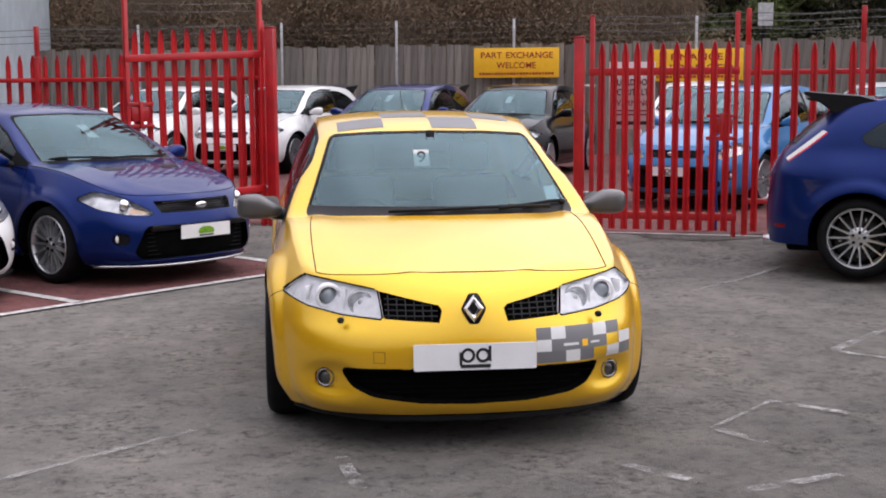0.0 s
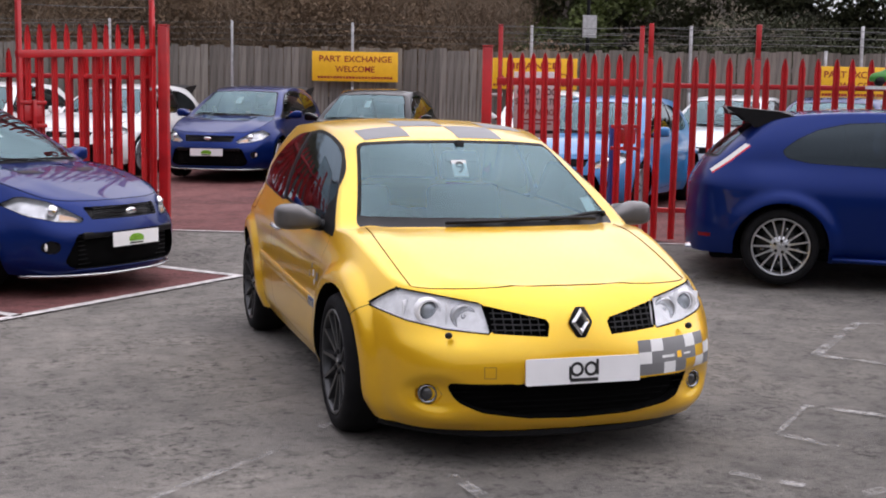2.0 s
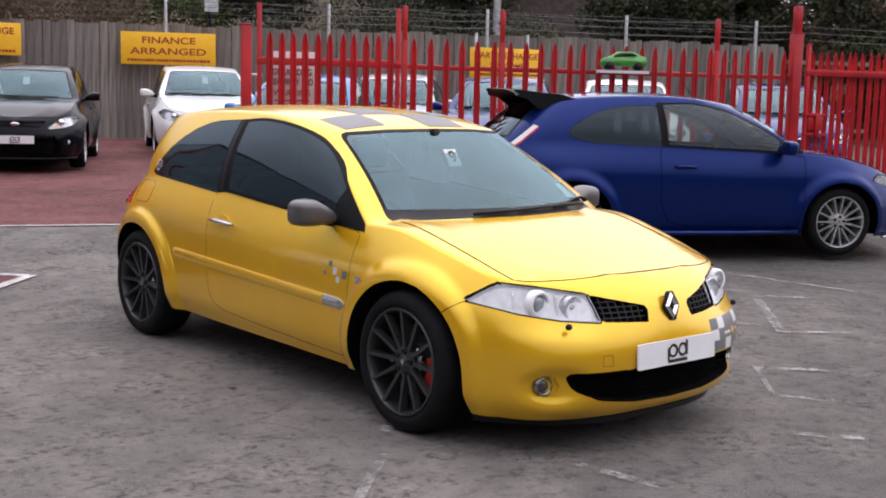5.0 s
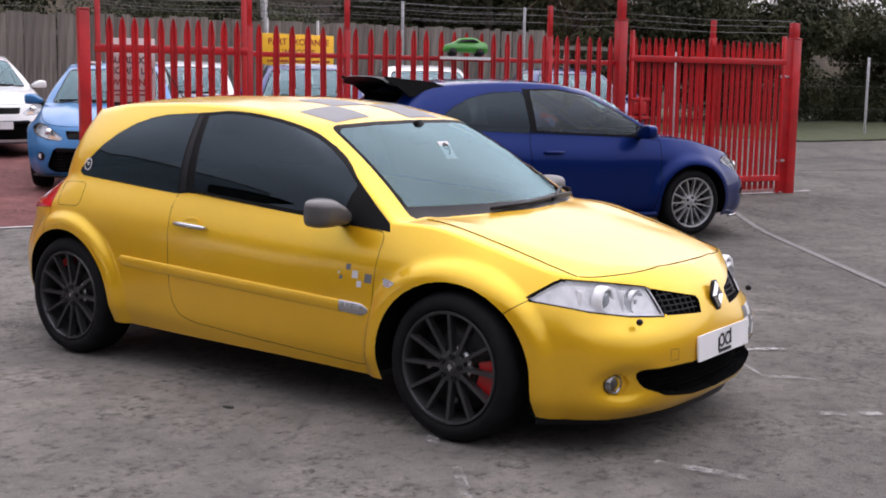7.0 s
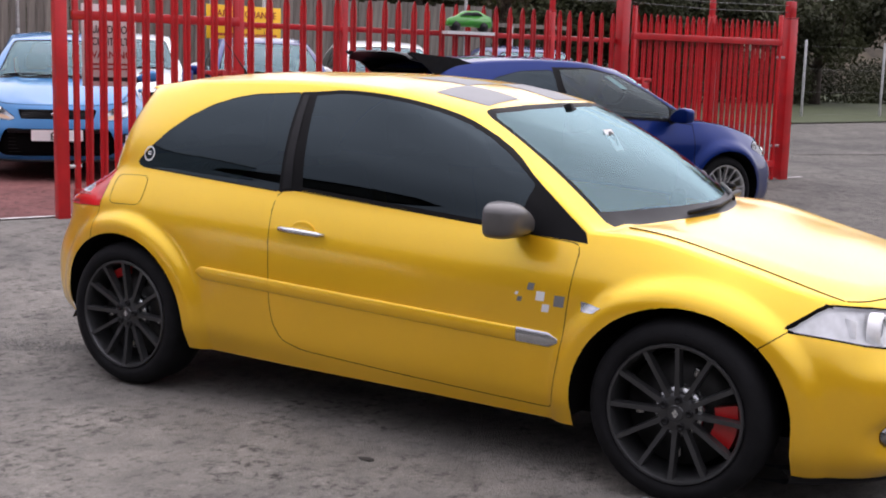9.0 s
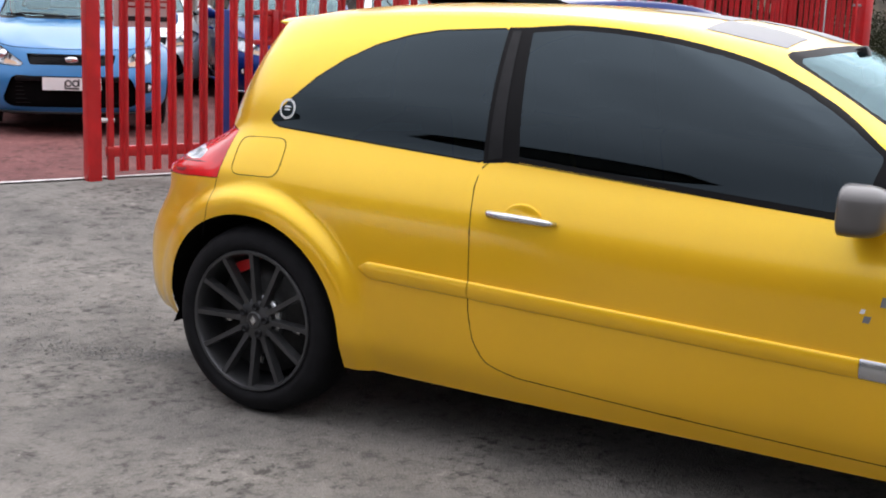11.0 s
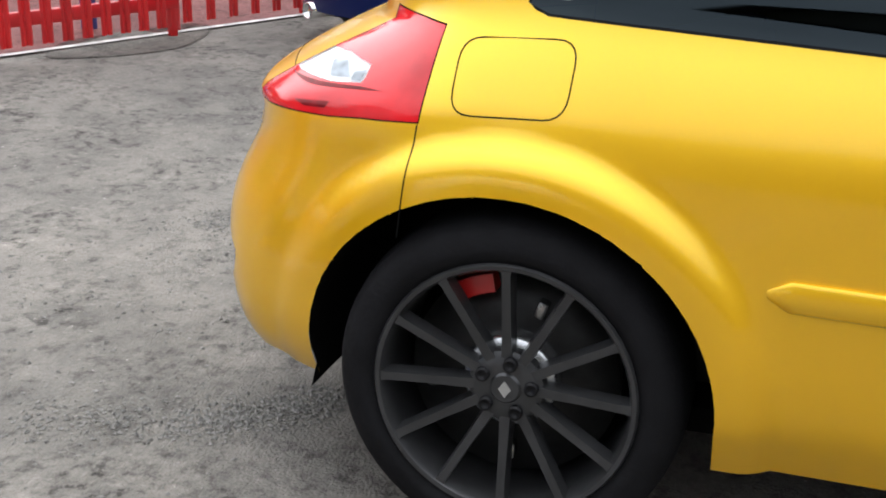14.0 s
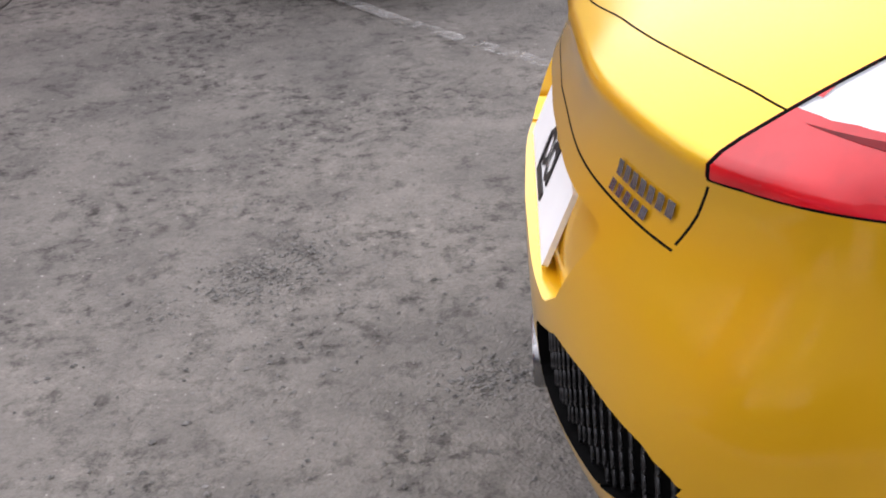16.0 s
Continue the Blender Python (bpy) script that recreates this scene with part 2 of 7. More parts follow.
REDLENS = mat("red_lens", (0.60, 0.010, 0.016), 0.12, vary=0.25, scale=9, coat=0.4, spec=0.4)
DARKRED = mat("dark_red_lens", (0.16, 0.003, 0.006), 0.35, vary=0.3, scale=30, spec=0.2)
CLEARLENS = glass("clear_lens", (0.98, 0.985, 0.99), 1.28, (0.95, 0.98, 1.0))
AMBER = mat("amber_lens", (0.55, 0.34, 0.20), 0.15, vary=0.15, coat=1.0)
LAMPGREY = mat("grey_lamp_reflector", (0.60, 0.61, 0.62), 0.22, 0.55, vary=0.35, scale=22)
SCREEN = glass("windscreen_glass", (0.60, 0.74, 0.76), 1.9, (0.58, 0.83, 0.89))
BULB = mat("grey_bulb_holder", (0.40, 0.43, 0.46), 0.3, 0.3, vary=0.5, scale=50)
CABINGLASS = glass("cabin_glass", (0.50, 0.56, 0.54))
PRIVACY = glass("privacy_glass", (0.03, 0.036, 0.042), 1.52, (0.70, 0.89, 1.0))
PLATEW = mat("white_plate_plastic", (0.84, 0.84, 0.83), 0.6, vary=0.03, spec=0.05)
INK = mat("black_print", (0.015, 0.015, 0.015), 0.5)
GREENP = mat("green_print", (0.16, 0.36, 0.02), 0.4, vary=0.3, scale=50)
TRIM = mat("dark_cabin_trim", (0.03, 0.03, 0.032), 0.8, vary=0.2)
PAPER = mat("paper_card", (0.75, 0.75, 0.73), 0.8, vary=0.04)
REDPAINT = mat("red_fence_paint", (0.47, 0.010, 0.013), 0.38, vary=0.18, scale=5, bump=0.1, bscale=30, rand=0.12, coat=0.2)
GALV = mat("galvanised_steel", (0.50, 0.50, 0.50), 0.5, 0.5, vary=0.2, scale=12)
WOOD = wood_mat()
SIGNY = mat("yellow_sign_board", (1.0, 0.53, 0.014), 0.5, vary=0.06)
SIGNR = mat("red_lettering", (0.36, 0.018, 0.012), 0.5)
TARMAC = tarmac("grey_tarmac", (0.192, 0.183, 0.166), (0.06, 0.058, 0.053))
REDTAR = tarmac("red_tarmac", (0.185, 0.080, 0.076), (0.04, 0.03, 0.03))
LINE = worn_line()
FRESHLINE = mat("white_line_paint", (0.50, 0.48, 0.46), 0.75, vary=0.4, scale=18)
GRASS = mat("grass", (0.046, 0.058, 0.018), 0.9, vary=0.4, scale=20)
BARK = mat("bark", (0.075, 0.060, 0.048), 0.9, vary=0.4, scale=10, bump=0.4)
TWIG = mat("bare_twigs", (0.17, 0.122, 0.08), 0.95, vary=0.25, scale=3)
LEAF = mat("dark_evergreen_leaf", (0.042, 0.047, 0.018), 0.8, vary=0.6, scale=0.7)
WIRE = mat("dull_wire", (0.16, 0.16, 0.155), 0.7, 0.3)
LEAF2 = mat("green_leaf", (0.070, 0.090, 0.02), 0.8, vary=0.5, scale=0.8)
BROWNLEAF = mat("brown_leaf", (0.165, 0.112, 0.066), 0.95, vary=0.3, scale=0.5)
CLAD = mat("grey_cladding", (0.47, 0.53, 0.56), 0.45, 0.2, vary=0.1, scale=3)
ROOF = mat("dark_roof_sheet", (0.07, 0.065, 0.06), 0.8, vary=0.25, scale=6)
BLUEPOST = mat("blue_paint_post", (0.02, 0.05, 0.25), 0.5)


# ---------------------------------------------------------------- mesh helpers
def part(name, bm, material, parent=None, label="", smooth=True, kind="", sharp=35):
    me = bpy.data.meshes.new(name)
    if smooth:
        for f in bm.faces:
            f.smooth = True
        for e in bm.edges:
            if len(e.link_faces) == 2 and e.calc_face_angle(0) > radians(sharp):
                e.smooth = False
    bm.to_mesh(me)
    bm.free()
    for m in (material if isinstance(material, (list, tuple)) else (material,)):
        me.materials.append(m)
    ob = new(name, me)
    ob.parent = parent
    return tagged(ob, label=label, kind=kind)


def empty(name, m=None, label="", category="", group=""):
    ob = new(name)
    ob.empty_display_size = 0.2
    if m is not None:
        ob.matrix_world = m
    return tagged(ob, label, category, group)


def add_box(bm, size, m=None, bevel=0.0):
    r = bmesh.ops.create_cube(bm, size=1.0)
    vs = r["verts"]
    bmesh.ops.scale(bm, vec=size, verts=vs)
    if bevel:
        es = list({e for v in vs for e in v.link_edges})
        r2 = bmesh.ops.bevel(bm, geom=es, offset=bevel, segments=2, profile=0.5, affect="EDGES")
        vs = list({v for f in r2["faces"] for v in f.verts} | {v for v in vs if v.is_valid})
    if m is not None:
        bmesh.ops.transform(bm, matrix=m, verts=vs)
    return vs


def add_cyl(bm, r1, depth, m=None, seg=20, r2=None, caps=True):
    r = bmesh.ops.create_cone(bm, cap_ends=caps, cap_tris=False, segments=seg, radius1=r1, radius2=r1 if r2 is None else r2, depth=depth)
    if m is not None:
        bmesh.ops.transform(bm, matrix=m, verts=r["verts"])
    return r["verts"]


def bar(bm, a, b, r, seg=8, r2=None):
    """A round bar from a to b."""
    a, b = Vector(a), Vector(b)
    m = Matrix.Translation((a + b) / 2) @ (b - a).to_track_quat("Z", "Y").to_matrix().to_4x4()
    return add_cyl(bm, r, (b - a).length, m, seg, r2)


def sweep(bm, pts, r, seg=8, flat=1.0):
    """A tube through the points; flat squeezes it along z."""
    rings = []
    pts = [Vector(p) for p in pts]
    for i, p in enumerate(pts):
        d = (pts[min(i + 1, len(pts) - 1)] - pts[max(i - 1, 0)]).normalized()
        u = d.cross(Vector((0, 0, 1)))
        u = u.normalized() if u.length > 1e-4 else Vector((1, 0, 0))
        w = u.cross(d)
        rr = r[i] if isinstance(r, (list, tuple)) else r
        rings.append([bm.verts.new(p + rr * (math.cos(a) * u + math.sin(a) * w * flat)) for a in [2 * math.pi * k / seg for k in range(seg)]])
    for a, b in zip(rings, rings[1:]):
        for k in range(seg):
            bm.faces.new((a[k], a[(k + 1) % seg], b[(k + 1) % seg], b[k]))
    bm.faces.new(rings[0][::-1]); bm.faces.new(rings[-1])


def prism(bm, outline, depth, m=None):
    """A flat outline in x, y given thickness along z."""
    lo = [bm.verts.new((x, y, 0)) for x, y in outline]
    hi = [bm.verts.new((x, y, depth)) for x, y in outline]
    bm.faces.new(lo[::-1]); bm.faces.new(hi)
    k = len(lo)
    for i in range(k):
        bm.faces.new((lo[i], lo[(i + 1) % k], hi[(i + 1) % k], hi[i]))
    if m is not None:
        bmesh.ops.transform(bm, matrix=m, verts=lo + hi)
    return lo + hi


def lathe(bm, prof, m, seg=40):
    """Turns the profile (radius, depth) about the x axis."""
    rings = []
    for r, d in prof:
        rings.append([bm.verts.new(m @ Vector((d, r * math.cos(2 * math.pi * k / seg), r * math.sin(2 * math.pi * k / seg)))) for k in range(seg)])
    for a, b in zip(rings, rings[1:]):
        for k in range(seg):
            bm.faces.new((a[k], b[k], b[(k + 1) % seg], a[(k + 1) % seg]))


def text(name, words, size, m, material, parent=None, label="", depth=0.004, width=None, font_shear=0.0):
    """Lettering as a mesh, upright in x, y of the pose m."""
    cu = bpy.data.curves.new(name, "FONT")
    cu.body, cu.size, cu.extrude, cu.align_x, cu.align_y = words, size, depth / 2, "CENTER", "CENTER"
    cu.shear = font_shear
    cu.offset = size * 0.012
    tmp = new(name, cu)
    bpy.context.view_layer.update()
    me = bpy.data.meshes.new_from_object(tmp.evaluated_get(bpy.context.evaluated_depsgraph_get()))
    bpy.data.objects.remove(tmp)
    if width:
        xs = [v.co.x for v in me.vertices]
        k = width / (max(xs) - min(xs))
        for v in me.vertices:
            v.co.x *= k
    me.materials.clear()
    me.materials.append(material)
    ob = new(name, me)
    ob.parent = parent
    ob.matrix_local = m
    return tagged(ob, label=label)


def spline(keys):
    """A smooth curve through (u, value...) keys: returns f(u) as an array."""
    k = np.array(keys, float)
    u, v = k[:, 0], k[:, 1:]
    s = np.diff(v, axis=0) / np.diff(u)[:, None]
    t = np.zeros_like(v)
    t[0], t[-1] = s[0], s[-1]
    for i in range(1, len(u) - 1):
        a, b = s[i - 1], s[i]
        t[i] = np.where(a * b > 0, 2 * a * b / np.where(np.abs(a + b) < 1e-9, 1, a + b), 0)
    def f(x):
        x = min(max(x, u[0]), u[-1])
        i = min(int(np.searchsorted(u, x, side="right")) - 1, len(u) - 2)
        h = u[i + 1] - u[i]
        q = (x - u[i]) / h
        return ((2 * q ** 3 - 3 * q * q + 1) * v[i] + (q ** 3 - 2 * q * q + q) * h * t[i] + (3 * q * q - 2 * q ** 3) * v[i + 1] + (q ** 3 - q * q) * h * t[i + 1])
    return f


def smooth01(x):
    x = min(max(x, 0.0), 1.0)
    return x * x * (3 - 2 * x)


def chain(keys, n):
    """Smooth curve through 3D points, n+1 samples even in length."""
    p = [Vector(k) for k in keys]
    u = [0.0]
    for a, b in zip(p, p[1:]):
        u.append(u[-1] + (b - a).length)
    # Catmull-Rom
    def at(x):
        i = 0
        while i < len(p) - 2 and x > u[i + 1]:
            i += 1
        q = (x - u[i]) / (u[i + 1] - u[i])
        m0 = (p[i + 1] - p[max(i - 1, 0)]) / (u[i + 1] - u[max(i - 1, 0)]) * (u[i + 1] - u[i])
        j = min(i + 2, len(p) - 1)
        m1 = (p[j] - p[i]) / (u[j] - u[i]) * (u[i + 1] - u[i])
        return (2 * q ** 3 - 3 * q * q + 1) * p[i] + (q ** 3 - 2 * q * q + q) * m0 + (3 * q * q - 2 * q ** 3) * p[i + 1] + (q ** 3 - q * q) * m1
    return [at(u[-1] * k / n) for k in range(n + 1)], at, u


# ---------------------------------------------------------------- car bodies
HATCH_A = dict(
    axle=1.3125, hub=0.327, arch=0.369, flare=0.034,
    # widest outline, front centre to rear centre
    B=[(0, -2.165), (-.32, -2.150), (-.60, -2.045), (-.765, -1.86), (-.846, -1.52), (-.862, -1.2), (-.866, -.93), (-.870, -.3), (-.870, .4), (-.868, .95),
       (-.858, 1.3), (-.832, 1.58), (-.692, 1.905), (-.37, 2.045), (0, 2.07)],
    # bonnet edge, waistline and tail edge
    T=[(0, -2.0, .752), (-.32, -1.968, .750), (-.60, -1.865, .738), (-.70, -1.74, .752), (-.745, -1.42, .84), (-.765, -1.15, .902), (-.785, -.93, .91), (-.80, -.3, .912),
       (-.795, .4, .948), (-.78, .95, .977), (-.762, 1.3, .992), (-.725, 1.46, .972), (-.56, 1.62, .942), (-.3, 1.71, .937), (0, 1.735, .937)],
    # roof rail, from the windscreen's top centre
    R=[(0, -.405, 1.335), (-.3, -.39, 1.332), (-.50, -.345, 1.322), (-.562, -.26, 1.325), (-.592, .05, 1.374), (-.594, .5, 1.392), (-.586, .95, 1.38), (-.576, 1.22, 1.36),
       (-.55, 1.38, 1.335), (-.42, 1.46, 1.338), (-.22, 1.5, 1.352), (0, 1.51, 1.357)],
    low=[.158, .158, .158, .160, .174, .188, .21, .22, .222, .226, .24, .262, .268, .272, .272],
    hood=[(-2.0, .752), (-1.57, .85), (-1.16, .928)], hood_y=[-2.0, -1.95, -1.76, -1.58, -1.42, -1.28, -1.16],
    roof=[(-.405, 1.335), (-.2, 1.384), (.05, 1.414), (.4, 1.432), (.8, 1.428), (1.2, 1.402), (1.51, 1.357)],
    roof_y=[-.405, -.38, -.33, -.2, .05, .5, .95, 1.2, 1.34, 1.43, 1.48, 1.51],
    bulge=(.035, .032, .055))
HATCH_B = dict(
    axle=1.32, hub=0.325, arch=0.372, flare=0.040,
    B=[(0, -2.25), (-.35, -2.225), (-.62, -2.11), (-.79, -1.90), (-.885, -1.52), (-.885, -1.2), (-.882, -.93), (-.888, -.3), (-.89, .4), (-.89, .95),
       (-.892, 1.32), (-.878, 1.6), (-.76, 1.95), (-.42, 2.10), (0, 2.13)],
    T=[(0, -2.10, .735), (-.33, -2.06, .735), (-.60, -1.94, .755), (-.71, -1.74, .825), (-.755, -1.4, .915), (-.775, -1.15, .952), (-.79, -.98, .965), (-.805, -.3, .968),
       (-.805, .4, .995), (-.79, .95, 1.015), (-.765, 1.4, 1.03), (-.72, 1.74, 1.02), (-.58, 1.93, 1.0), (-.32, 2.0, .99), (0, 2.02, .99)],
    R=[(0, -.36, 1.41), (-.3, -.345, 1.408), (-.50, -.30, 1.40), (-.57, -.2, 1.402), (-.60, .1, 1.445), (-.602, .55, 1.46), (-.59, .95, 1.447), (-.577, 1.25, 1.425),
       (-.55, 1.42, 1.405), (-.42, 1.48, 1.41), (-.22, 1.5, 1.42), (0, 1.51, 1.425)],
    low=[.17, .17, .17, .18, .2, .21, .2, .2, .2, .2, .24, .25, .25, .25, .25],
    hood=[(-2.10, .735), (-1.6, .90), (-1.1, .985)], hood_y=[-2.10, -2.04, -1.86, -1.66, -1.48, -1.30, -1.12],
    roof=[(-.36, 1.41), (-.2, 1.44), (.1, 1.478), (.45, 1.495), (.8, 1.49), (1.2, 1.462), (1.51, 1.425)],
    roof_y=[-.36, -.34, -.29, -.15, .1, .55, .95, 1.22, 1.36, 1.44, 1.48, 1.51],
    bulge=(.035, .03, .045))
# how far each height reaches from the top edge out to the widest outline
G_NOSE = spline([(0, .45), (.1, .85), (.25, .95), (.45, 1), (.6, .93), (.72, .80), (.8, .70), (.88, .5), (.95, .25), (1, 0)])
G_CORNER = spline([(0, .45), (.1, .82), (.25, .97), (.45, 1), (.6, .88), (.7, .62), (.8, .42), (.9, .22), (1, 0)])
G_SIDE = spline([(0, .30), (.06, .55), (.15, .85), (.3, .96), (.5, 1), (.68, .97), (.76, .86), (.84, .62), (.92, .33), (1, 0)])
G_TAIL = spline([(0, .84), (.08, .965), (.2, 1), (.35, 1), (.5, .93), (.6, .82), (.68, .755), (.735, .75), (.77, .765), (.795, .73), (.83, .63), (.87, .50), (.92, .32), (.96, .16), (1, 0)])
G_MIX = [(1, 0, 0, 0), (.3, .7, 0, 0), (0, 1, 0, 0), (0, .5, .5, 0)] + [(0, 0, 1, 0)] * 7 + [(0, 0, .6, .4), (0, 0, 0, 1), (0, 0, 0, 1), (0, 0, 0, 1)]


def keyed(keys, counts):
    """Samples a Catmull-Rom curve through the keys, counts[i] steps in the interval i."""
    p = [np.array(k, float) for k in keys]
    out = []
    for i, c in enumerate(counts):
        a, b = p[i], p[i + 1]
        m0 = (b - p[i - 1]) * (np.linalg.norm(b - a) / max(np.linalg.norm(a - p[i - 1]) + np.linalg.norm(b - a), 1e-6)) if i else (b - a)
        m1 = (p[i + 2] - a) * (np.linalg.norm(b - a) / max(np.linalg.norm(p[i + 2] - b) + np.linalg.norm(b - a), 1e-6)) if i + 2 < len(p) else (b - a)
        for k in range(c):
            q = k / c
            out.append((2 * q ** 3 - 3 * q * q + 1) * a + (q ** 3 - 2 * q * q + q) * m0 + (3 * q * q - 2 * q ** 3) * b + (q ** 3 - q * q) * m1)
    out.append(p[-1])
    return out


def shell(S, step=0.018, rows=54):
    """The closed upper body of a hatchback as one smooth sheet, both halves."""
    B, T, R = S["B"], S["T"], S["R"]
    counts = [max(2, round(math.dist(a, b) / step)) for a, b in zip(B, B[1:])]
    b, t = keyed([(*k, 0) for k in B], counts), keyed(T, counts)
    low = keyed([(v,) for v in S["low"]], counts)
    mixw = keyed(G_MIX, counts)
    bm = bmesh.new()
    V = lambda p: bm.verts.new((float(p[0]), float(p[1]), float(p[2])))
    def strip(a, c):
        for i in range(len(a) - 1):
            q = []
            for v in (a[i], a[i + 1], c[i + 1], c[i]):
                if v not in q:
                    q.append(v)
            if len(q) > 2:
                try:
                    bm.faces.new(q)
                except ValueError:
                    pass
    n = len(b)
    grid = []
    for j in range(rows + 1):
        v = j / rows
        g4 = np.array([G_NOSE(v)[0], G_CORNER(v)[0], G_SIDE(v)[0], G_TAIL(v)[0]])
        row = []
        for i in range(n):
            g = float(np.dot(mixw[i], g4))
            z = low[i][0] + (t[i][2] - low[i][0]) * v
            x, y = t[i][0] + (b[i][0] - t[i][0]) * g, t[i][1] + (b[i][1] - t[i][1]) * g
            if S is HATCH_A and y < -1.6:
                # hollow round each fog lamp
                y += .044 * math.exp(-(((abs(x) - .60) / .115) ** 2 + ((z - .316) / .072) ** 2) ** 2.2)
            row.append(V((x, y, z)))
        grid.append(row)
    for a, c in zip(grid, grid[1:]):
        strip(a, c)
    edge = grid[-1]
    # bonnet
    nA = sum(counts[:6])
    hz, hy = spline(S["hood"]), keyed([(y,) for y in S["hood_y"]], counts[:6])
    nu = 26
    hood = [[] for _ in range(nu + 1)]
    for i in range(nA + 1):
        yc = hy[i][0]
        zc = hz(yc)[0]
        for k in range(nu):
            u = k / nu
            ridge = 0.010 * math.exp(-((u - 0.80) / 0.06) ** 2) * smooth01(i / nA * 3) if S is HATCH_A else 0.014 * math.exp(-((u - 0.62) / 0.06) ** 2) * smooth01(i / nA * 3)
            hood[k].append(V((t[i][0] * u, yc + (t[i][1] - yc) * u ** 1.6, zc + (t[i][2] - zc) * u ** 2.4 + ridge)))
        hood[nu].append(edge[i])
    for a, c in zip(hood, hood[1:]):
        strip(a, c)
    # glasshouse and roof
    base = [hood[k][nA] for k in range(nu)] + edge[nA:]
    rc = [nu // 3, nu // 3, nu - 2 * (nu // 3)] + counts[6:]
    r = keyed(R, rc)
    rz, ry = spline(S["roof"]), keyed([(y,) for y in S["roof_y"]], rc)
    m = len(r)
    nw, prev = 26, base
    for j in range(1, nw + 1):
        w = j / nw
        row = []
        for i in range(m):
            a, c = np.array(base[i].co), r[i]
            p = a + (c - a) * w
            k = i / nu
            out = np.array((0, -.8, .6)) * S["bulge"][0] if i < nu * 0.7 else np.array((-1, 0, .1)) * S["bulge"][1] if i < m * 0.80 else np.array((0, 1, .2)) * S["bulge"][2]
            if nu * 0.7 <= i < nu + 6:
                out = np.array((-.6, -.4, .2)) * S["bulge"][1]
            if i >= m * 0.72:
                q = smooth01((i - m * 0.72) / (m * 0.2))
                out = np.array((-1 * (1 - q), q, .15)) * (S["bulge"][1] * (1 - q) + S["bulge"][2] * q)
            row.append(V(p + out * 4 * w * (1 - w)))
        strip(prev, row)
        prev = row
    nr = 16
    for j in range(1, nr + 1):
        u = 1 - j / nr
        row = []
        for i in range(m):
            yc = ry[i][0]
            zc = rz(yc)[0]
            row.append(V((r[i][0] * u, yc + (r[i][1] - yc) * u ** 1.5, zc + (r[i][2] - zc) * u ** 2.6)))
        strip(prev, row)
        prev = row
    bmesh.ops.remove_doubles(bm, verts=bm.verts[:], dist=0.0006)
    # evens out the bumper corner behind the wheel
    def pull(c):
        near = smooth01((math.hypot(c.y - S["axle"], c.z - S["hub"]) - .34) / .08)
        return near * smooth01((c.y - 1.30) / .15) * smooth01((.735 - c.z) / .06) * smooth01((c.z - S["low"][-1]) / .08)
    soft = [(v, pull(v.co)) for v in bm.verts]
    soft = [(v, k, [e.other_vert(v) for e in v.link_edges]) for v, k in soft if k > 0]
    for _ in range(26):
        new_co = []
        for v, k, ring in soft:
            mean = sum((o.co for o in ring), Vector()) / len(ring)
            if abs(v.co.x) < .001:
                mean.x = v.co.x
            new_co.append(v.co.lerp(mean, .5 * k))
        for (v, k, ring), c in zip(soft, new_co):
            v.co = c
    # rolled flares round the wheel openings, each ending in a soft crease
    for v in bm.verts:
        c = v.co
        if c.z < .92 and c.x < -.4:
            for ay in (-S["axle"], S["axle"]):
                q = (c.y - ay) * .95
                r = math.hypot(q, c.z - S["hub"]) if c.z > S["hub"] else abs(q)
                fade = 1 - .45 * smooth01((c.y - ay - .30) / .16) if ay > 0 else 1
                c.x -= S["flare"] * (1 - (1 - min(1, max(0, (.462 - r) / .066))) ** 2.2) * smooth01((-c.x - 0.5) / 0.2) * fade
    geo = bm.verts[:] + bm.edges[:] + bm.faces[:]
    dup = bmesh.ops.duplicate(bm, geom=geo)
    nv = [e for e in dup["geom"] if isinstance(e, bmesh.types.BMVert)]
    for v in nv:
        v.co.x = -v.co.x
    bmesh.ops.reverse_faces(bm, faces=[e for e in dup["geom"] if isinstance(e, bmesh.types.BMFace)])
    bmesh.ops.remove_doubles(bm, verts=bm.verts[:], dist=0.0006)
    bmesh.ops.dissolve_degenerate(bm, edges=bm.edges[:], dist=0.0003)
    bmesh.ops.recalc_face_normals(bm, faces=bm.faces[:])
    bm.normal_update()
    if sum(f.normal.z * f.calc_area() for f in bm.faces if f.calc_center_median().z > 1.2) < 0:
        bmesh.ops.reverse_faces(bm, faces=bm.faces[:])
    return bm, [tuple(k) for k in t[:nA + 1]]


SKIN = {}


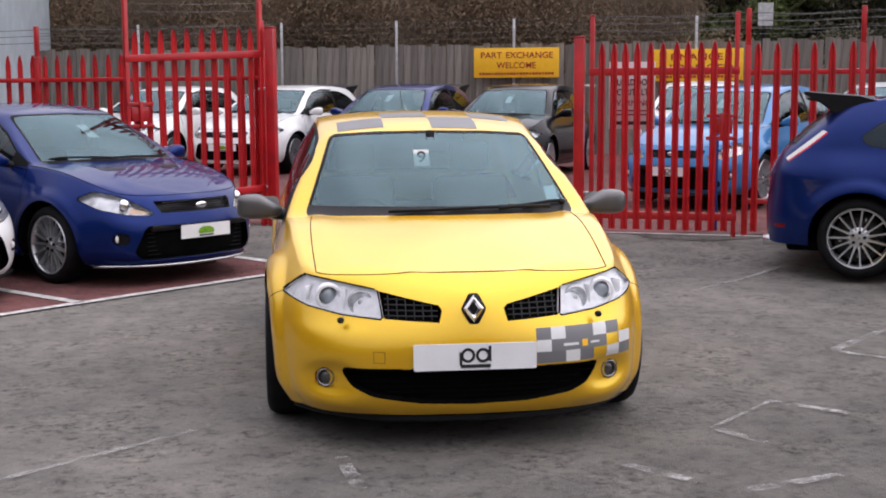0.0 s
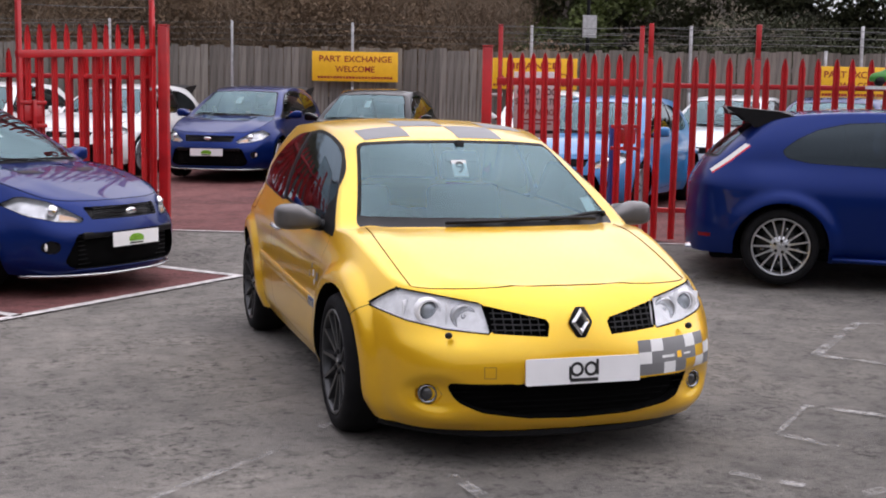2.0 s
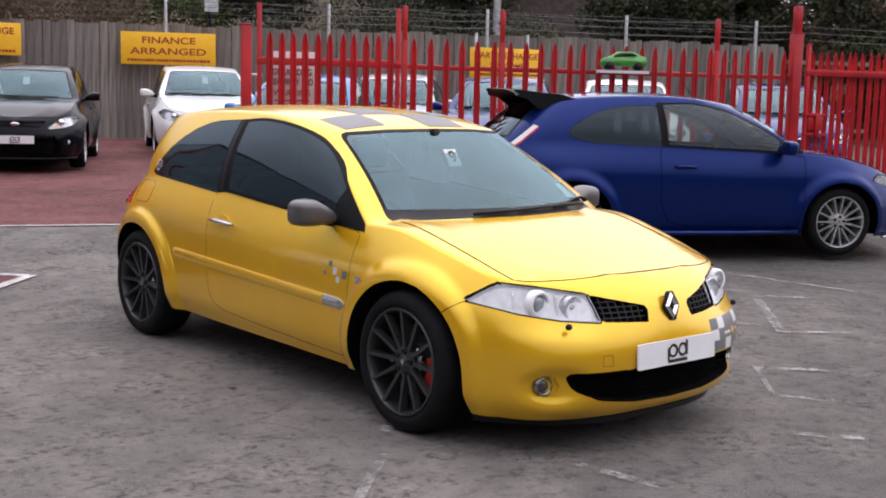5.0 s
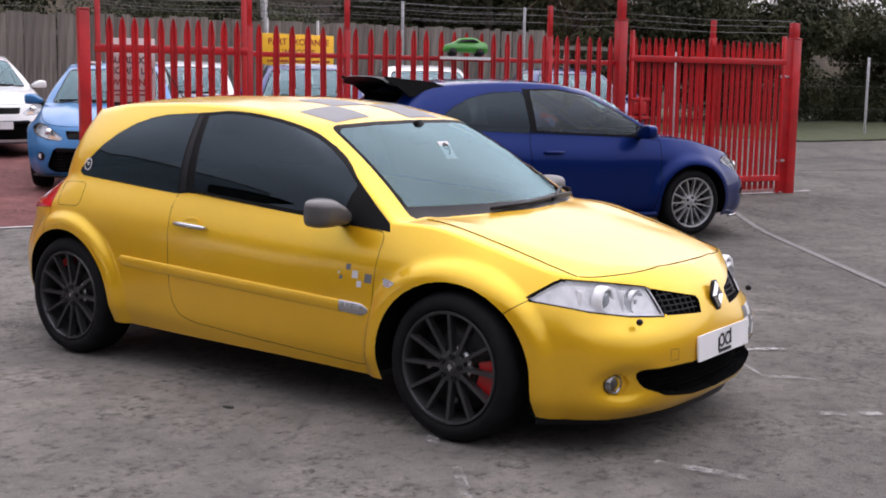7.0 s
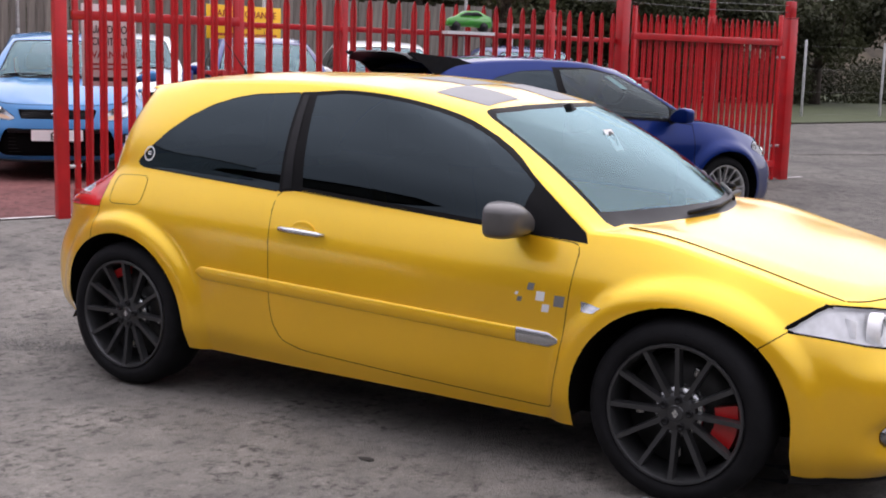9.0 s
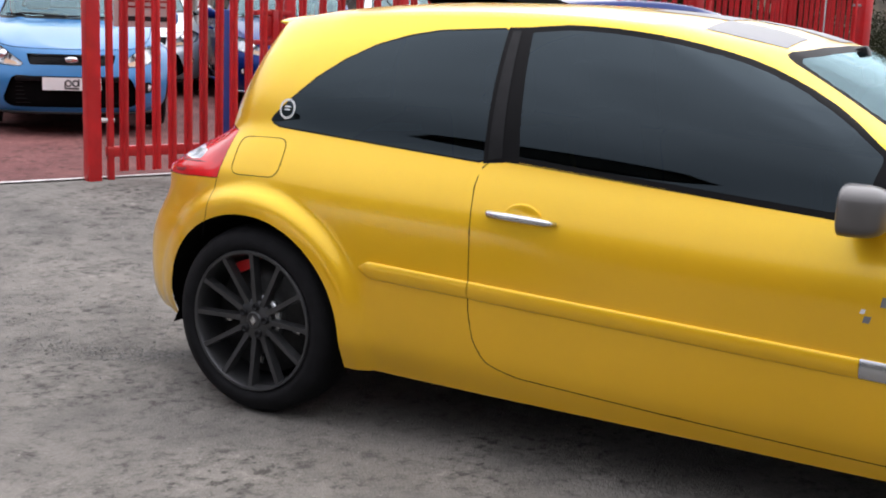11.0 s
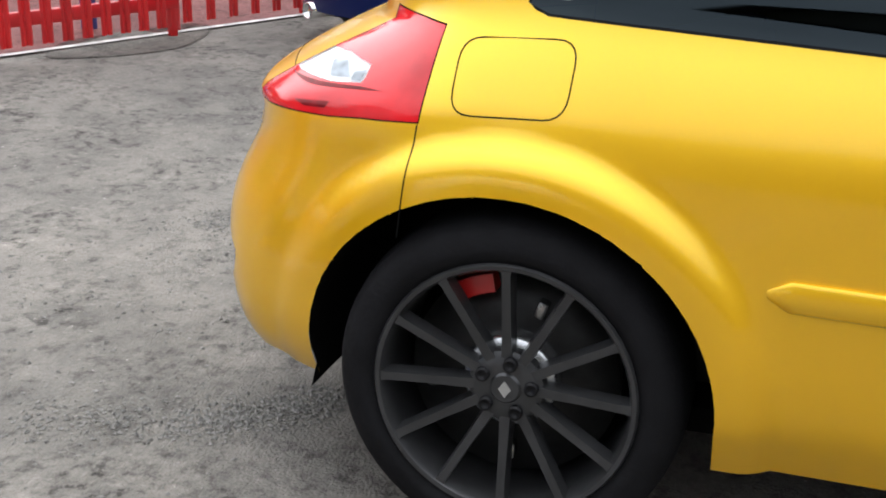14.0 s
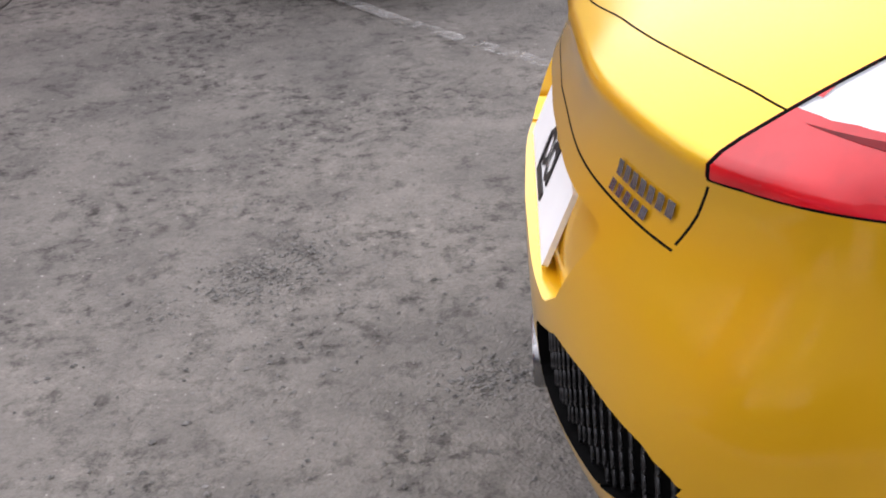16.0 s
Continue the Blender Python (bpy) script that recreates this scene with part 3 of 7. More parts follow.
def remember(bm):
    """Keeps the smooth shading of the uncut sheet, so that cut lines leave no ripples."""
    from mathutils.bvhtree import BVHTree
    from mathutils.interpolate import poly_3d_calc
    bm.normal_update()
    bm.faces.ensure_lookup_table()
    sheet = BVHTree.FromBMesh(bm)
    nor = {v: v.normal.copy() for v in bm.verts}
    ring_of = {v: [e.other_vert(v) for e in v.link_edges] for v in bm.verts}
    for k in range(34):
        nxt = {}
        for v, n in nor.items():
            c = v.co
            if k >= (2 if c.y < -1.6 and abs(abs(c.x) - .60) < .17 and c.z < .42 else 6 if math.hypot(abs(c.y) - 1.3125, c.z - .327) > .54 else 1) and not (c.y > 1.58 and c.z < .76 and math.hypot(c.y - 1.3125, c.z - .327) > .52 or c.y < -1.5 and abs(abs(c.x) - .615) > .16 and math.hypot(abs(c.y) - 1.3125, c.z - .327) > .50):
                continue
            acc = n * 1.0
            for o in ring_of[v]:
                if nor[o].dot(n) > .94:
                    acc += nor[o]
            nxt[v] = acc.normalized()
        nor.update(nxt)
    rings = [[(v.co.copy(), nor[v]) for v in f.verts] for f in bm.faces]
    def at(co):
        loc, nor, i, _ = sheet.find_nearest(co)
        w = poly_3d_calc([c for c, _ in rings[i]], loc)
        n = sum((nn * k for k, (_, nn) in zip(w, rings[i])), Vector())
        return n.normalized() if n.length > .1 else nor
    SKIN["at"] = at
    return sheet


AXES = {"side": (1, 2), "front": (0, 2), "rear": (0, 2), "plan": (0, 1)}


def inside(poly, a, b):
    hit = False
    for (x0, y0), (x1, y1) in zip(poly, poly[1:] + poly[:1]):
        if (y0 > b) != (y1 > b) and a < (x1 - x0) * (b - y0) / (y1 - y0) + x0:
            hit = not hit
    return hit


def grown(poly, d):
    """The outline moved outwards by d (inwards when negative)."""
    area = sum(x0 * y1 - x1 * y0 for (x0, y0), (x1, y1) in zip(poly, poly[1:] + poly[:1]))
    s = 1 if area > 0 else -1
    out = []
    for i, p in enumerate(poly):
        a, c = Vector(poly[i - 1]), Vector(poly[(i + 1) % len(poly)])
        p = Vector(p)
        u, w = (p - a).normalized(), (c - p).normalized()
        n1, n2 = Vector((u.y, -u.x)) * s, Vector((w.y, -w.x)) * s
        n = n1 + n2
        k = d / max(0.35, (1 + n1.dot(n2)) / 2)
        q = p + n / 2 * k
        out.append((q.x, q.y))
    return out


def rounded(poly, r=0.02, seg=4):
    """Rounds the corners of an outline."""
    out = []
    for i, p in enumerate(poly):
        p = Vector(p)
        a, c = Vector(poly[i - 1]) - p, Vector(poly[(i + 1) % len(poly)]) - p
        k = min(r, a.length * 0.45, c.length * 0.45)
        s, e = p + a.normalized() * k, p + c.normalized() * k
        for q in range(seg + 1):
            u = q / seg
            x = (1 - u) ** 2 * s + 2 * u * (1 - u) * p + u * u * e
            out.append((x.x, x.y))
    return out


def circle(cx, cy, r, n=40, ry=None):
    return [(cx + r * math.cos(2 * math.pi * k / n), cy + (ry or r) * math.sin(2 * math.pi * k / n)) for k in range(n)]


def flip(poly):
    return [(-x, y) for x, y in poly][::-1]


def carve(bm, lay, poly, view, code, sel):
    """Cuts the outline into the sheet and marks the faces inside it."""
    ia, ib = AXES[view]
    lo = (min(p[0] for p in poly) - .04, min(p[1] for p in poly) - .04)
    hi = (max(p[0] for p in poly) + .04, max(p[1] for p in poly) + .04)
    cand = set()
    for f in bm.faces:
        c = f.calc_center_median()
        if lo[0] < c[ia] < hi[0] and lo[1] < c[ib] < hi[1] and sel(c, f.normal):
            cand.add(f)
    for (x0, y0), (x1, y1) in zip(poly, poly[1:] + poly[:1]):
        l0, h0, l1, h1 = min(x0, x1) - .004, max(x0, x1) + .004, min(y0, y1) - .004, max(y0, y1) + .004
        use = []
        for f in cand:
            a = [v.co[ia] for v in f.verts]
            b = [v.co[ib] for v in f.verts]
            if max(a) > l0 and min(a) < h0 and max(b) > l1 and min(b) < h1:
                use.append(f)
        if not use:
            continue
        co, no = [0, 0, 0], [0, 0, 0]
        co[ia], co[ib] = x0, y0
        no[ia], no[ib] = y1 - y0, x0 - x1
        if abs(no[ia]) + abs(no[ib]) < 1e-9:
            continue
        es = {e for f in use for e in f.edges}
        vs = {v for f in use for v in f.verts}
        r = bmesh.ops.bisect_plane(bm, geom=use + list(es) + list(vs), dist=0.00005, plane_co=co, plane_no=no)
        for g in r["geom"]:
            if isinstance(g, bmesh.types.BMFace):
                cand.add(g)
    for f in cand:
        if f.is_valid:
            c = f.calc_center_median()
            if inside(poly, c[ia], c[ib]) and sel(c, f.normal):
                f[lay] = code


def lift(bm, lay, codes, normals=True):
    """A new bmesh of the faces with these marks, and the shading normals of the whole sheet."""
    out = bmesh.new()
    made, nor = {}, []
    for f in bm.faces:
        if f[lay] in codes:
            vs = []
            for v in f.verts:
                if v not in made:
                    made[v] = out.verts.new(v.co)
                    nor.append(SKIN["at"](v.co) if normals else v.normal)
                vs.append(made[v])
            try:
                out.faces.new(vs)
            except ValueError:
                pass
    return out, nor


def panel(name, bm, lay, codes, material, parent, label="", side=0):
    """Faces with these marks as one part, shaded as in the whole sheet. side: -1 or 1 for one half only."""
    out, nor = lift(bm, lay, codes)
    if side:
        keep = [(v, n) for v, n in zip(out.verts[:], nor)]
        drop = [v for v, n in keep if v.co.x * side < -1e-5]
        nor = [n for v, n in keep if not v.co.x * side < -1e-5]
        bmesh.ops.delete(out, geom=drop, context="VERTS")
    if not out.faces:
        out.free()
        return None
    ob = part(name, out, material, parent, label, sharp=180)
    ob.data.normals_split_custom_set_from_vertices([tuple(n) for n in nor])
    return ob


def recess(name, bm, lay, codes, material, parent, push, label="", side=0):
    """The marked faces sunk into the body with walls round them."""
    out, _ = lift(bm, lay, codes, False)
    if side:
        bmesh.ops.delete(out, geom=[v for v in out.verts if v.co.x * side < -1e-5], context="VERTS")
    front = out.faces[:]
    r = bmesh.ops.extrude_face_region(out, geom=front)
    vs = [g for g in r["geom"] if isinstance(g, bmesh.types.BMVert)]
    bmesh.ops.translate(out, vec=push, verts=vs)
    bmesh.ops.delete(out, geom=[f for f in front if f.is_valid], context="FACES_ONLY")
    return part(name, out, material, parent, label)


def wheel(car, S, x, y, side, spokes, rim_mat, caliper_mat=None, width=0.225, radius=None):
    """One wheel: tyre, alloy rim with its spokes, cap and bolts, brake disc and caliper. side: -1 or 1, the way its face looks."""
    R = radius or S["hub"]
    w = empty("wheel")
    w.parent = car
    w.matrix_local = pose(x, y, R)
    face = Matrix.Diagonal((side, 1, 1, 1))
    rr = R * 0.760
    bm = bmesh.new()
    lathe(bm, [(rr - .012, -.20), (rr, -.205), (rr + .02, -.215), (R - .02, -.218), (R - .004, -.19), (R, -.15), (R, -.07), (R - .006, -.03), (R - .022, -.006), (R - .05, .004), (rr + .012, .002), (rr + .002, -.006), (rr - .006, -.012)], face, 56)
    tyre = part("tyre", bm, RUBBER, w, "black low-profile tyre")
    bm = bmesh.new()
    lathe(bm, [(rr - .002, -.006), (rr - .006, .0), (rr - .014, -.002), (rr - .020, -.012), (rr - .024, -.05), (rr - .028, -.19)], face, 56)
    hubr = 0.070
    for k in range(spokes):
        a = 2 * math.pi * k / spokes
        ca, sa = math.cos(a), math.sin(a)
        vs = []
        for rad, half, d0, d1 in ((hubr * 0.8, .013 if spokes < 14 else .011, -.028, -.06), (rr * 0.55, .0105 if spokes < 14 else .008, -.018, -.05), (rr * 0.9, .0105 if spokes < 14 else .008, -.006, -.04), (rr - .012, .015 if spokes < 14 else .012, -.004, -.035)):
            ring = []
            for s2, d in ((-1, d1), (-.75, d0), (.75, d0), (1, d1)):
                ring.append(bm.verts.new(face @ Vector((d, ca * rad - sa * half * s2, sa * rad + ca * half * s2))))
            vs.append(ring)
        for a0, a1 in zip(vs, vs[1:]):
            for q in range(3):
                bm.faces.new((a0[q], a0[q + 1], a1[q + 1], a1[q]))
    lathe(bm, [(0.0005, -.022), (.026, -.022), (.030, -.026), (.056, -.026), (hubr, -.034), (hubr + .004, -.06)], face, 30)
    bmesh.ops.recalc_face_normals(bm, faces=bm.faces[:])
    rim = part("rim", bm, rim_mat, w, "dark anthracite alloy rim with slim spokes" if rim_mat is RIMDARK else "silver multi-spoke alloy rim")
    for k in range(5):
        a = 2 * math.pi * k / 5 + 0.5
        bm = bmesh.new()
        lathe(bm, [(.0005, -.020), (.007, -.020), (.009, -.016), (.013, -.016), (.014, -.03)], face @ Matrix.Translation((0, .049 * math.cos(a), .049 * math.sin(a))), 10)
        part("wheel_bolt", bm, BLACK, rim)
    bm = bmesh.new()
    prism(bm, [(-.017, 0), (0, -.012), (.017, 0), (0, .012)], .003, face @ Matrix.Translation((-.022, 0, 0)) @ Matrix.Rotation(radians(90), 4, "Y"))
    part("centre_badge", bm, SATIN, rim)
    bm = bmesh.new()
    lathe(bm, [(.078, -.095), (rr * 0.80, -.095), (rr * 0.80, -.118), (.06, -.118)], face, 40)
    part("brake_disc", bm, STEEL, w)
    bm = bmesh.new()
    lathe(bm, [(.060, -.052), (.084, -.054), (.090, -.062), (.092, -.100)], face, 30)
    part("disc_hat", bm, SATIN, w, "bright machined brake disc centre")
    for k in range(4):
        a = radians(20 + 80 * k)
        bm = bmesh.new()
        add_box(bm, (.03, .022, .034), face @ Matrix.Rotation(a, 4, "X") @ Matrix.Translation((-.082, 0, rr * .60)), .006)
        part("bracket", bm, STEELM, w)
    bm = bmesh.new()
    lathe(bm, [(.0005, -.13), (.062, -.13), (rr * 0.92, -.17), (rr - .03, -.19)], face, 24)
    part("hub_carrier", bm, VOID, w)
    if caliper_mat:
        bm = bmesh.new()
        a0 = radians(-8 if y < 0 else 112)
        pts_in, pts_out = [], []
        for k in range(9):
            a = a0 + radians(46) * (k / 8 - 0.5) * (1 if y < 0 else 0.5)
            for ring, r0 in ((pts_in, rr * (0.52 if y < 0 else 0.70)), (pts_out, rr * 0.84)):
                ring.append((math.cos(a) * r0, math.sin(a) * r0))
        outline = pts_in + pts_out[::-1]
        lo = [bm.verts.new(face @ Vector((-.13, -c if y < 0 else -c, s))) for c, s in outline]
        hi = [bm.verts.new(face @ Vector((-.058, -c if y < 0 else -c, s))) for c, s in outline]
        bm.faces.new(lo); bm.faces.new(hi[::-1])
        for i in range(len(lo)):
            j = (i + 1) % len(lo)
            bm.faces.new((lo[i], hi[i], hi[j], lo[j]))
        bmesh.ops.recalc_face_normals(bm, faces=bm.faces[:])
        part("brake_caliper", bm, caliper_mat, w, "red painted brake caliper")
    return w


def door_mirror(car, x, y, z, side, material, base_mat):
    mo = empty("door_mirror")
    mo.parent = car
    mo.matrix_local = pose(x, y, z)
    bm = bmesh.new()
    bmesh.ops.create_uvsphere(bm, u_segments=24, v_segments=16, radius=1)
    for v in bm.verts:
        c = v.co
        c.x, c.y, c.z = (abs(c.x) ** 0.55) * (1 if c.x > 0 else -1) * .120, (abs(c.y) ** .8) * (1 if c.y > 0 else -1) * .085, (abs(c.z) ** 0.5) * (1 if c.z > 0 else -1) * .066
        if c.y > .03:
            c.y = .03 + (c.y - .03) * .2
        inner = smooth01((.02 - c.x * side) / .14)
        c.z = c.z * (1 - .52 * inner) - .026 * inner
    part("mirror_housing", bm, material, mo, smooth=True)
    bm = bmesh.new()
    sweep(bm, [(-side * .07, -.005, -.034), (-side * .125, -.01, -.046), (-side * .17, -.02, -.060), (-side * .215, -.04, -.075)], [.036, .034, .036, .042], 12, 0.9)
    part("mirror_arm", bm, base_mat, mo)
    bm = bmesh.new()
    prism(bm, rounded([(-.09, -.045), (.10, -.05), (.10, .05), (-.09, .05)], .03), .004, Matrix.Translation((0, .036, 0)) @ Matrix.Rotation(radians(90), 4, "X"))
    part("mirror_glass", bm, CHROME, mo)
    return mo


def cabin(car):
    """Seats, dashboard, floor and steering wheel seen through the glass."""
    for sx in (-.36, .36):
        seat = empty("seat")
        seat.parent = car
        seat.matrix_local = pose(sx, .18, .30)
        bm = bmesh.new()
        add_box(bm, (.50, .50, .16), pose(0, 0, .08, 6), .05)
        part("cushion", bm, TRIM, seat)
        bm = bmesh.new()
        add_box(bm, (.48, .13, .58), pose(0, .30, .44, -14), .05)
        part("backrest", bm, TRIM, seat)
        bm = bmesh.new()
        add_box(bm, (.26, .09, .19), pose(0, .42, .84, -10), .04)
        part("headrest", bm, TRIM, seat)
    bm = bmesh.new()
    add_box(bm, (1.24, .34, .60), pose(0, 1.05, .52, -14), .06)
    part("rear_bench", bm, TRIM, car)
    bm = bmesh.new()
    add_box(bm, (1.40, .50, .26), pose(0, -.78, .74, -8), .07)
    part("dashboard", bm, TRIM, car)
    bm = bmesh.new()
    add_box(bm, (1.46, 2.6, .06), pose(0, .1, .26), .02)
    part("cabin_floor", bm, VOID, car)
    bm = bmesh.new()
    ring = [(-.36 + .18 * math.cos(a), -.50 + .05 * math.sin(a), .80 + .17 * math.sin(a)) for a in [2 * math.pi * k / 24 for k in range(25)]]
    sweep(bm, ring, .016, 8)
    for a in (0.2, math.pi - 0.2, -math.pi / 2):
        bar(bm, (-.36, -.50, .80), (-.36 + .18 * math.cos(a), -.50 + .05 * math.sin(a), .80 + .17 * math.sin(a)), .014)
    part("steering_wheel", bm, TRIM, car)


def wiper(car, pts, name="wiper"):
    bm = bmesh.new()
    sweep(bm, pts, [.014] + [.009] * (len(pts) - 1), 6)
    return part(name, bm, BLACK, car, "black wiper arm and blade")


def arches(bm, lay, S, code):
    for ay in (-S["axle"], S["axle"]):
        a, h = S["arch"], S["hub"]
        opening = [(ay + a * 1.055 * math.cos(math.pi * k / 44), h + a * math.sin(math.pi * k / 44)) for k in range(45)] + [(ay - a * 1.04, .05), (ay + a * 1.04, .05)]
        carve(bm, lay, opening, "side", code, lambda c, n: abs(c.x) > .55 and c.z < .9)


def liners(tree, S, car):
    """Dark wheel housings behind the arches, and the turned-in lip of each arch."""
    for ay in (-S["axle"], S["axle"]):
        for sx in (-1, 1):
            wb = bmesh.new()
            R = S["arch"]
            ring0, ring1 = [], []
            edge_x = .8
            for k in range(33):
                a = radians(-12) + radians(204) * k / 32
                ca = math.cos(a) if math.sin(a) > 0 else math.copysign(.99, math.cos(a))
                py, pz = ay + (R + .003) * 1.055 * ca, S["hub"] + (R + .003) * math.sin(a)
                loc = tree.ray_cast(Vector((sx * 3, py, pz)), Vector((-sx, 0, 0)))[0]
                edge_x = abs(loc.x) - .004 if loc is not None and abs(loc.x) > .5 else edge_x
                ring0.append(wb.verts.new((sx * edge_x, py, pz)))
                ring1.append(wb.verts.new((sx * .42, ay + R * 1.06 * ca, S["hub"] + R * 1.02 * math.sin(a))))
            for i in range(32):
                wb.faces.new((ring0[i], ring0[i + 1], ring1[i + 1], ring1[i]))
            wb.faces.new(ring1)
            part("wheel_housing", wb, VOID, car)


def drape(bm_tree, cells, view, offset=0.0015, n=4):
    """Thin film pieces laid on the body: each cell an outline in the view's plane, projected onto the sheet."""
    out = bmesh.new()
    for quad in cells:
        (x0, y0), (x1, y1), (x2, y2), (x3, y3) = quad
        g = []
        for i in range(n + 1):
            row = []
            for j in range(n + 1):
                u, v = i / n, j / n
                a = (x0 * (1 - u) + x1 * u) * (1 - v) + (x3 * (1 - u) + x2 * u) * v
                b = (y0 * (1 - u) + y1 * u) * (1 - v) + (y3 * (1 - u) + y2 * u) * v
                o, d = {"front": ((a, -4, b), (0, 1, 0)), "rear": ((a, 4, b), (0, -1, 0)), "right": ((-3, a, b), (1, 0, 0)), "left": ((3, a, b), (-1, 0, 0)), "plan": ((a, b, 4), (0, 0, -1))}[view]
                loc, nor, _, _ = bm_tree.ray_cast(Vector(o), Vector(d))
                row.append(None if loc is None else out.verts.new(loc + (nor if nor.dot(Vector(d)) < 0 else -nor) * offset))
            g.append(row)
        for i in range(n):
            for j in range(n):
                q = (g[i][j], g[i + 1][j], g[i + 1][j + 1], g[i][j + 1])
                if all(q):
                    out.faces.new(q)
    bmesh.ops.recalc_face_normals(out, faces=out.faces[:])
    return out


def bars_plate(parent, m, mark, size=(.52, .111)):
    """A show plate: white plastic with a small dealer mark drawn as plain shapes."""
    pl = empty("number_plate")
    pl.parent = parent
    pl.matrix_local = m
    bm = bmesh.new()
    prism(bm, rounded([(-size[0] / 2, -size[1] / 2), (size[0] / 2, -size[1] / 2), (size[0] / 2, size[1] / 2), (-size[0] / 2, size[1] / 2)], .008), .008)
    part("plate_board", bm, PLATEW, pl, "plain white plastic show plate", smooth=False)
    bm = bmesh.new()
    if mark == "rings":
        for sx in (-1, 1):
            out, inn = circle(sx * .032, .006, .031, 24), circle(sx * .032, .006, .019, 24)
            a = [bm.verts.new((x, y, .0105)) for x, y in out]
            b = [bm.verts.new((x, y, .0105)) for x, y in inn]
            for i in range(24):
                bm.faces.new((a[i], a[(i + 1) % 24], b[(i + 1) % 24], b[i]))
        prism(bm, [(-.067, -.035), (-.056, -.035), (-.056, .02), (-.067, .02)], .0025, Matrix.Translation((0, 0, .0085)))
        prism(bm, [(.056, -.02), (.067, -.02), (.067, .045), (.056, .045)], .0025, Matrix.Translation((0, 0, .0085)))
        prism(bm, [(-.062, -.046), (.064, -.046), (.064, -.032), (-.062, -.032)], .0025, Matrix.Translation((0, 0, .0085)))
        part("dealer_mark", bm, INK, pl, "two black rings over a black bar")
    else:
        prism(bm, rounded([(-.085, -.025), (.085, -.025), (.080, .012), (.03, .032), (-.04, .032), (-.08, .008)], .012), .0025, Matrix.Translation((0, 0, .0085)))
        part("dealer_mark", bm, GREENP, pl, "small green dealer picture")
        bm = bmesh.new()
        prism(bm, [(-.075, -.046), (.075, -.046), (.075, -.034), (-.075, -.034)], .0025, Matrix.Translation((0, 0, .0085)))
        part("dealer_bar", bm, INK, pl)
    return pl


FACE_FRONT = Matrix(((1, 0, 0, 0), (0, 0, -1, 0), (0, 1, 0, 0), (0, 0, 0, 1)))   # x right, y up, z towards -y
FACE_REAR = Matrix(((-1, 0, 0, 0), (0, 0, 1, 0), (0, 1, 0, 0), (0, 0, 0, 1)))


def glasshouse(bm, lay, P):
    """Cuts windscreen, side glass and rear glass with their black seals."""
    up = lambda c, n: c.z > .84 and abs(c.x) > .5
    carve(bm, lay, P["outline"], "side", 10, up)
    carve(bm, lay, grown(P["door_glass"], -.016), "side", 11, lambda c, n: up(c, n))
    carve(bm, lay, P["quarter"], "side", 10, up)
    carve(bm, lay, grown(P["quarter"], -.005), "side", 12, up)
    carve(bm, lay, P["pillar"], "side", 10, up)
    ws = lambda c, n: c.y < -.2 and n.y < -.2 and c.z > .88
    carve(bm, lay, P["screen"], "front", 10, ws)
    carve(bm, lay, grown(P["screen"], -.016), "front", 13, ws)
    carve(bm, lay, [(-1, .5), (1, .5), (1, P["frit"]), (-1, P["frit"])], "front", 14, lambda c, n: ws(c, n) and inside(P["screen"], c.x, c.z))
    rw = lambda c, n: c.y > 1.2 and n.y > .2 and c.z > .93
    carve(bm, lay, P["rear_glass"], "rear", 10, rw)
    carve(bm, lay, grown(P["rear_glass"], -.02), "rear", 15, rw)


def glass_parts(bm, lay, car, tint, door_tint=None):
    panel("windscreen", bm, lay, {13}, SCREEN, car, "sloping clear windscreen")
    panel("windscreen_border", bm, lay, {14}, BLACK, car)
    for s in (-1, 1):
        panel("door_window", bm, lay, {11}, door_tint or tint, car, "", s)
        panel("quarter_window", bm, lay, {12}, tint, car, "", s)
    panel("rear_window", bm, lay, {15}, PRIVACY, car)
    panel("window_seal", bm, lay, {10}, SEAL, car, "black rubber and plastic round the glass")


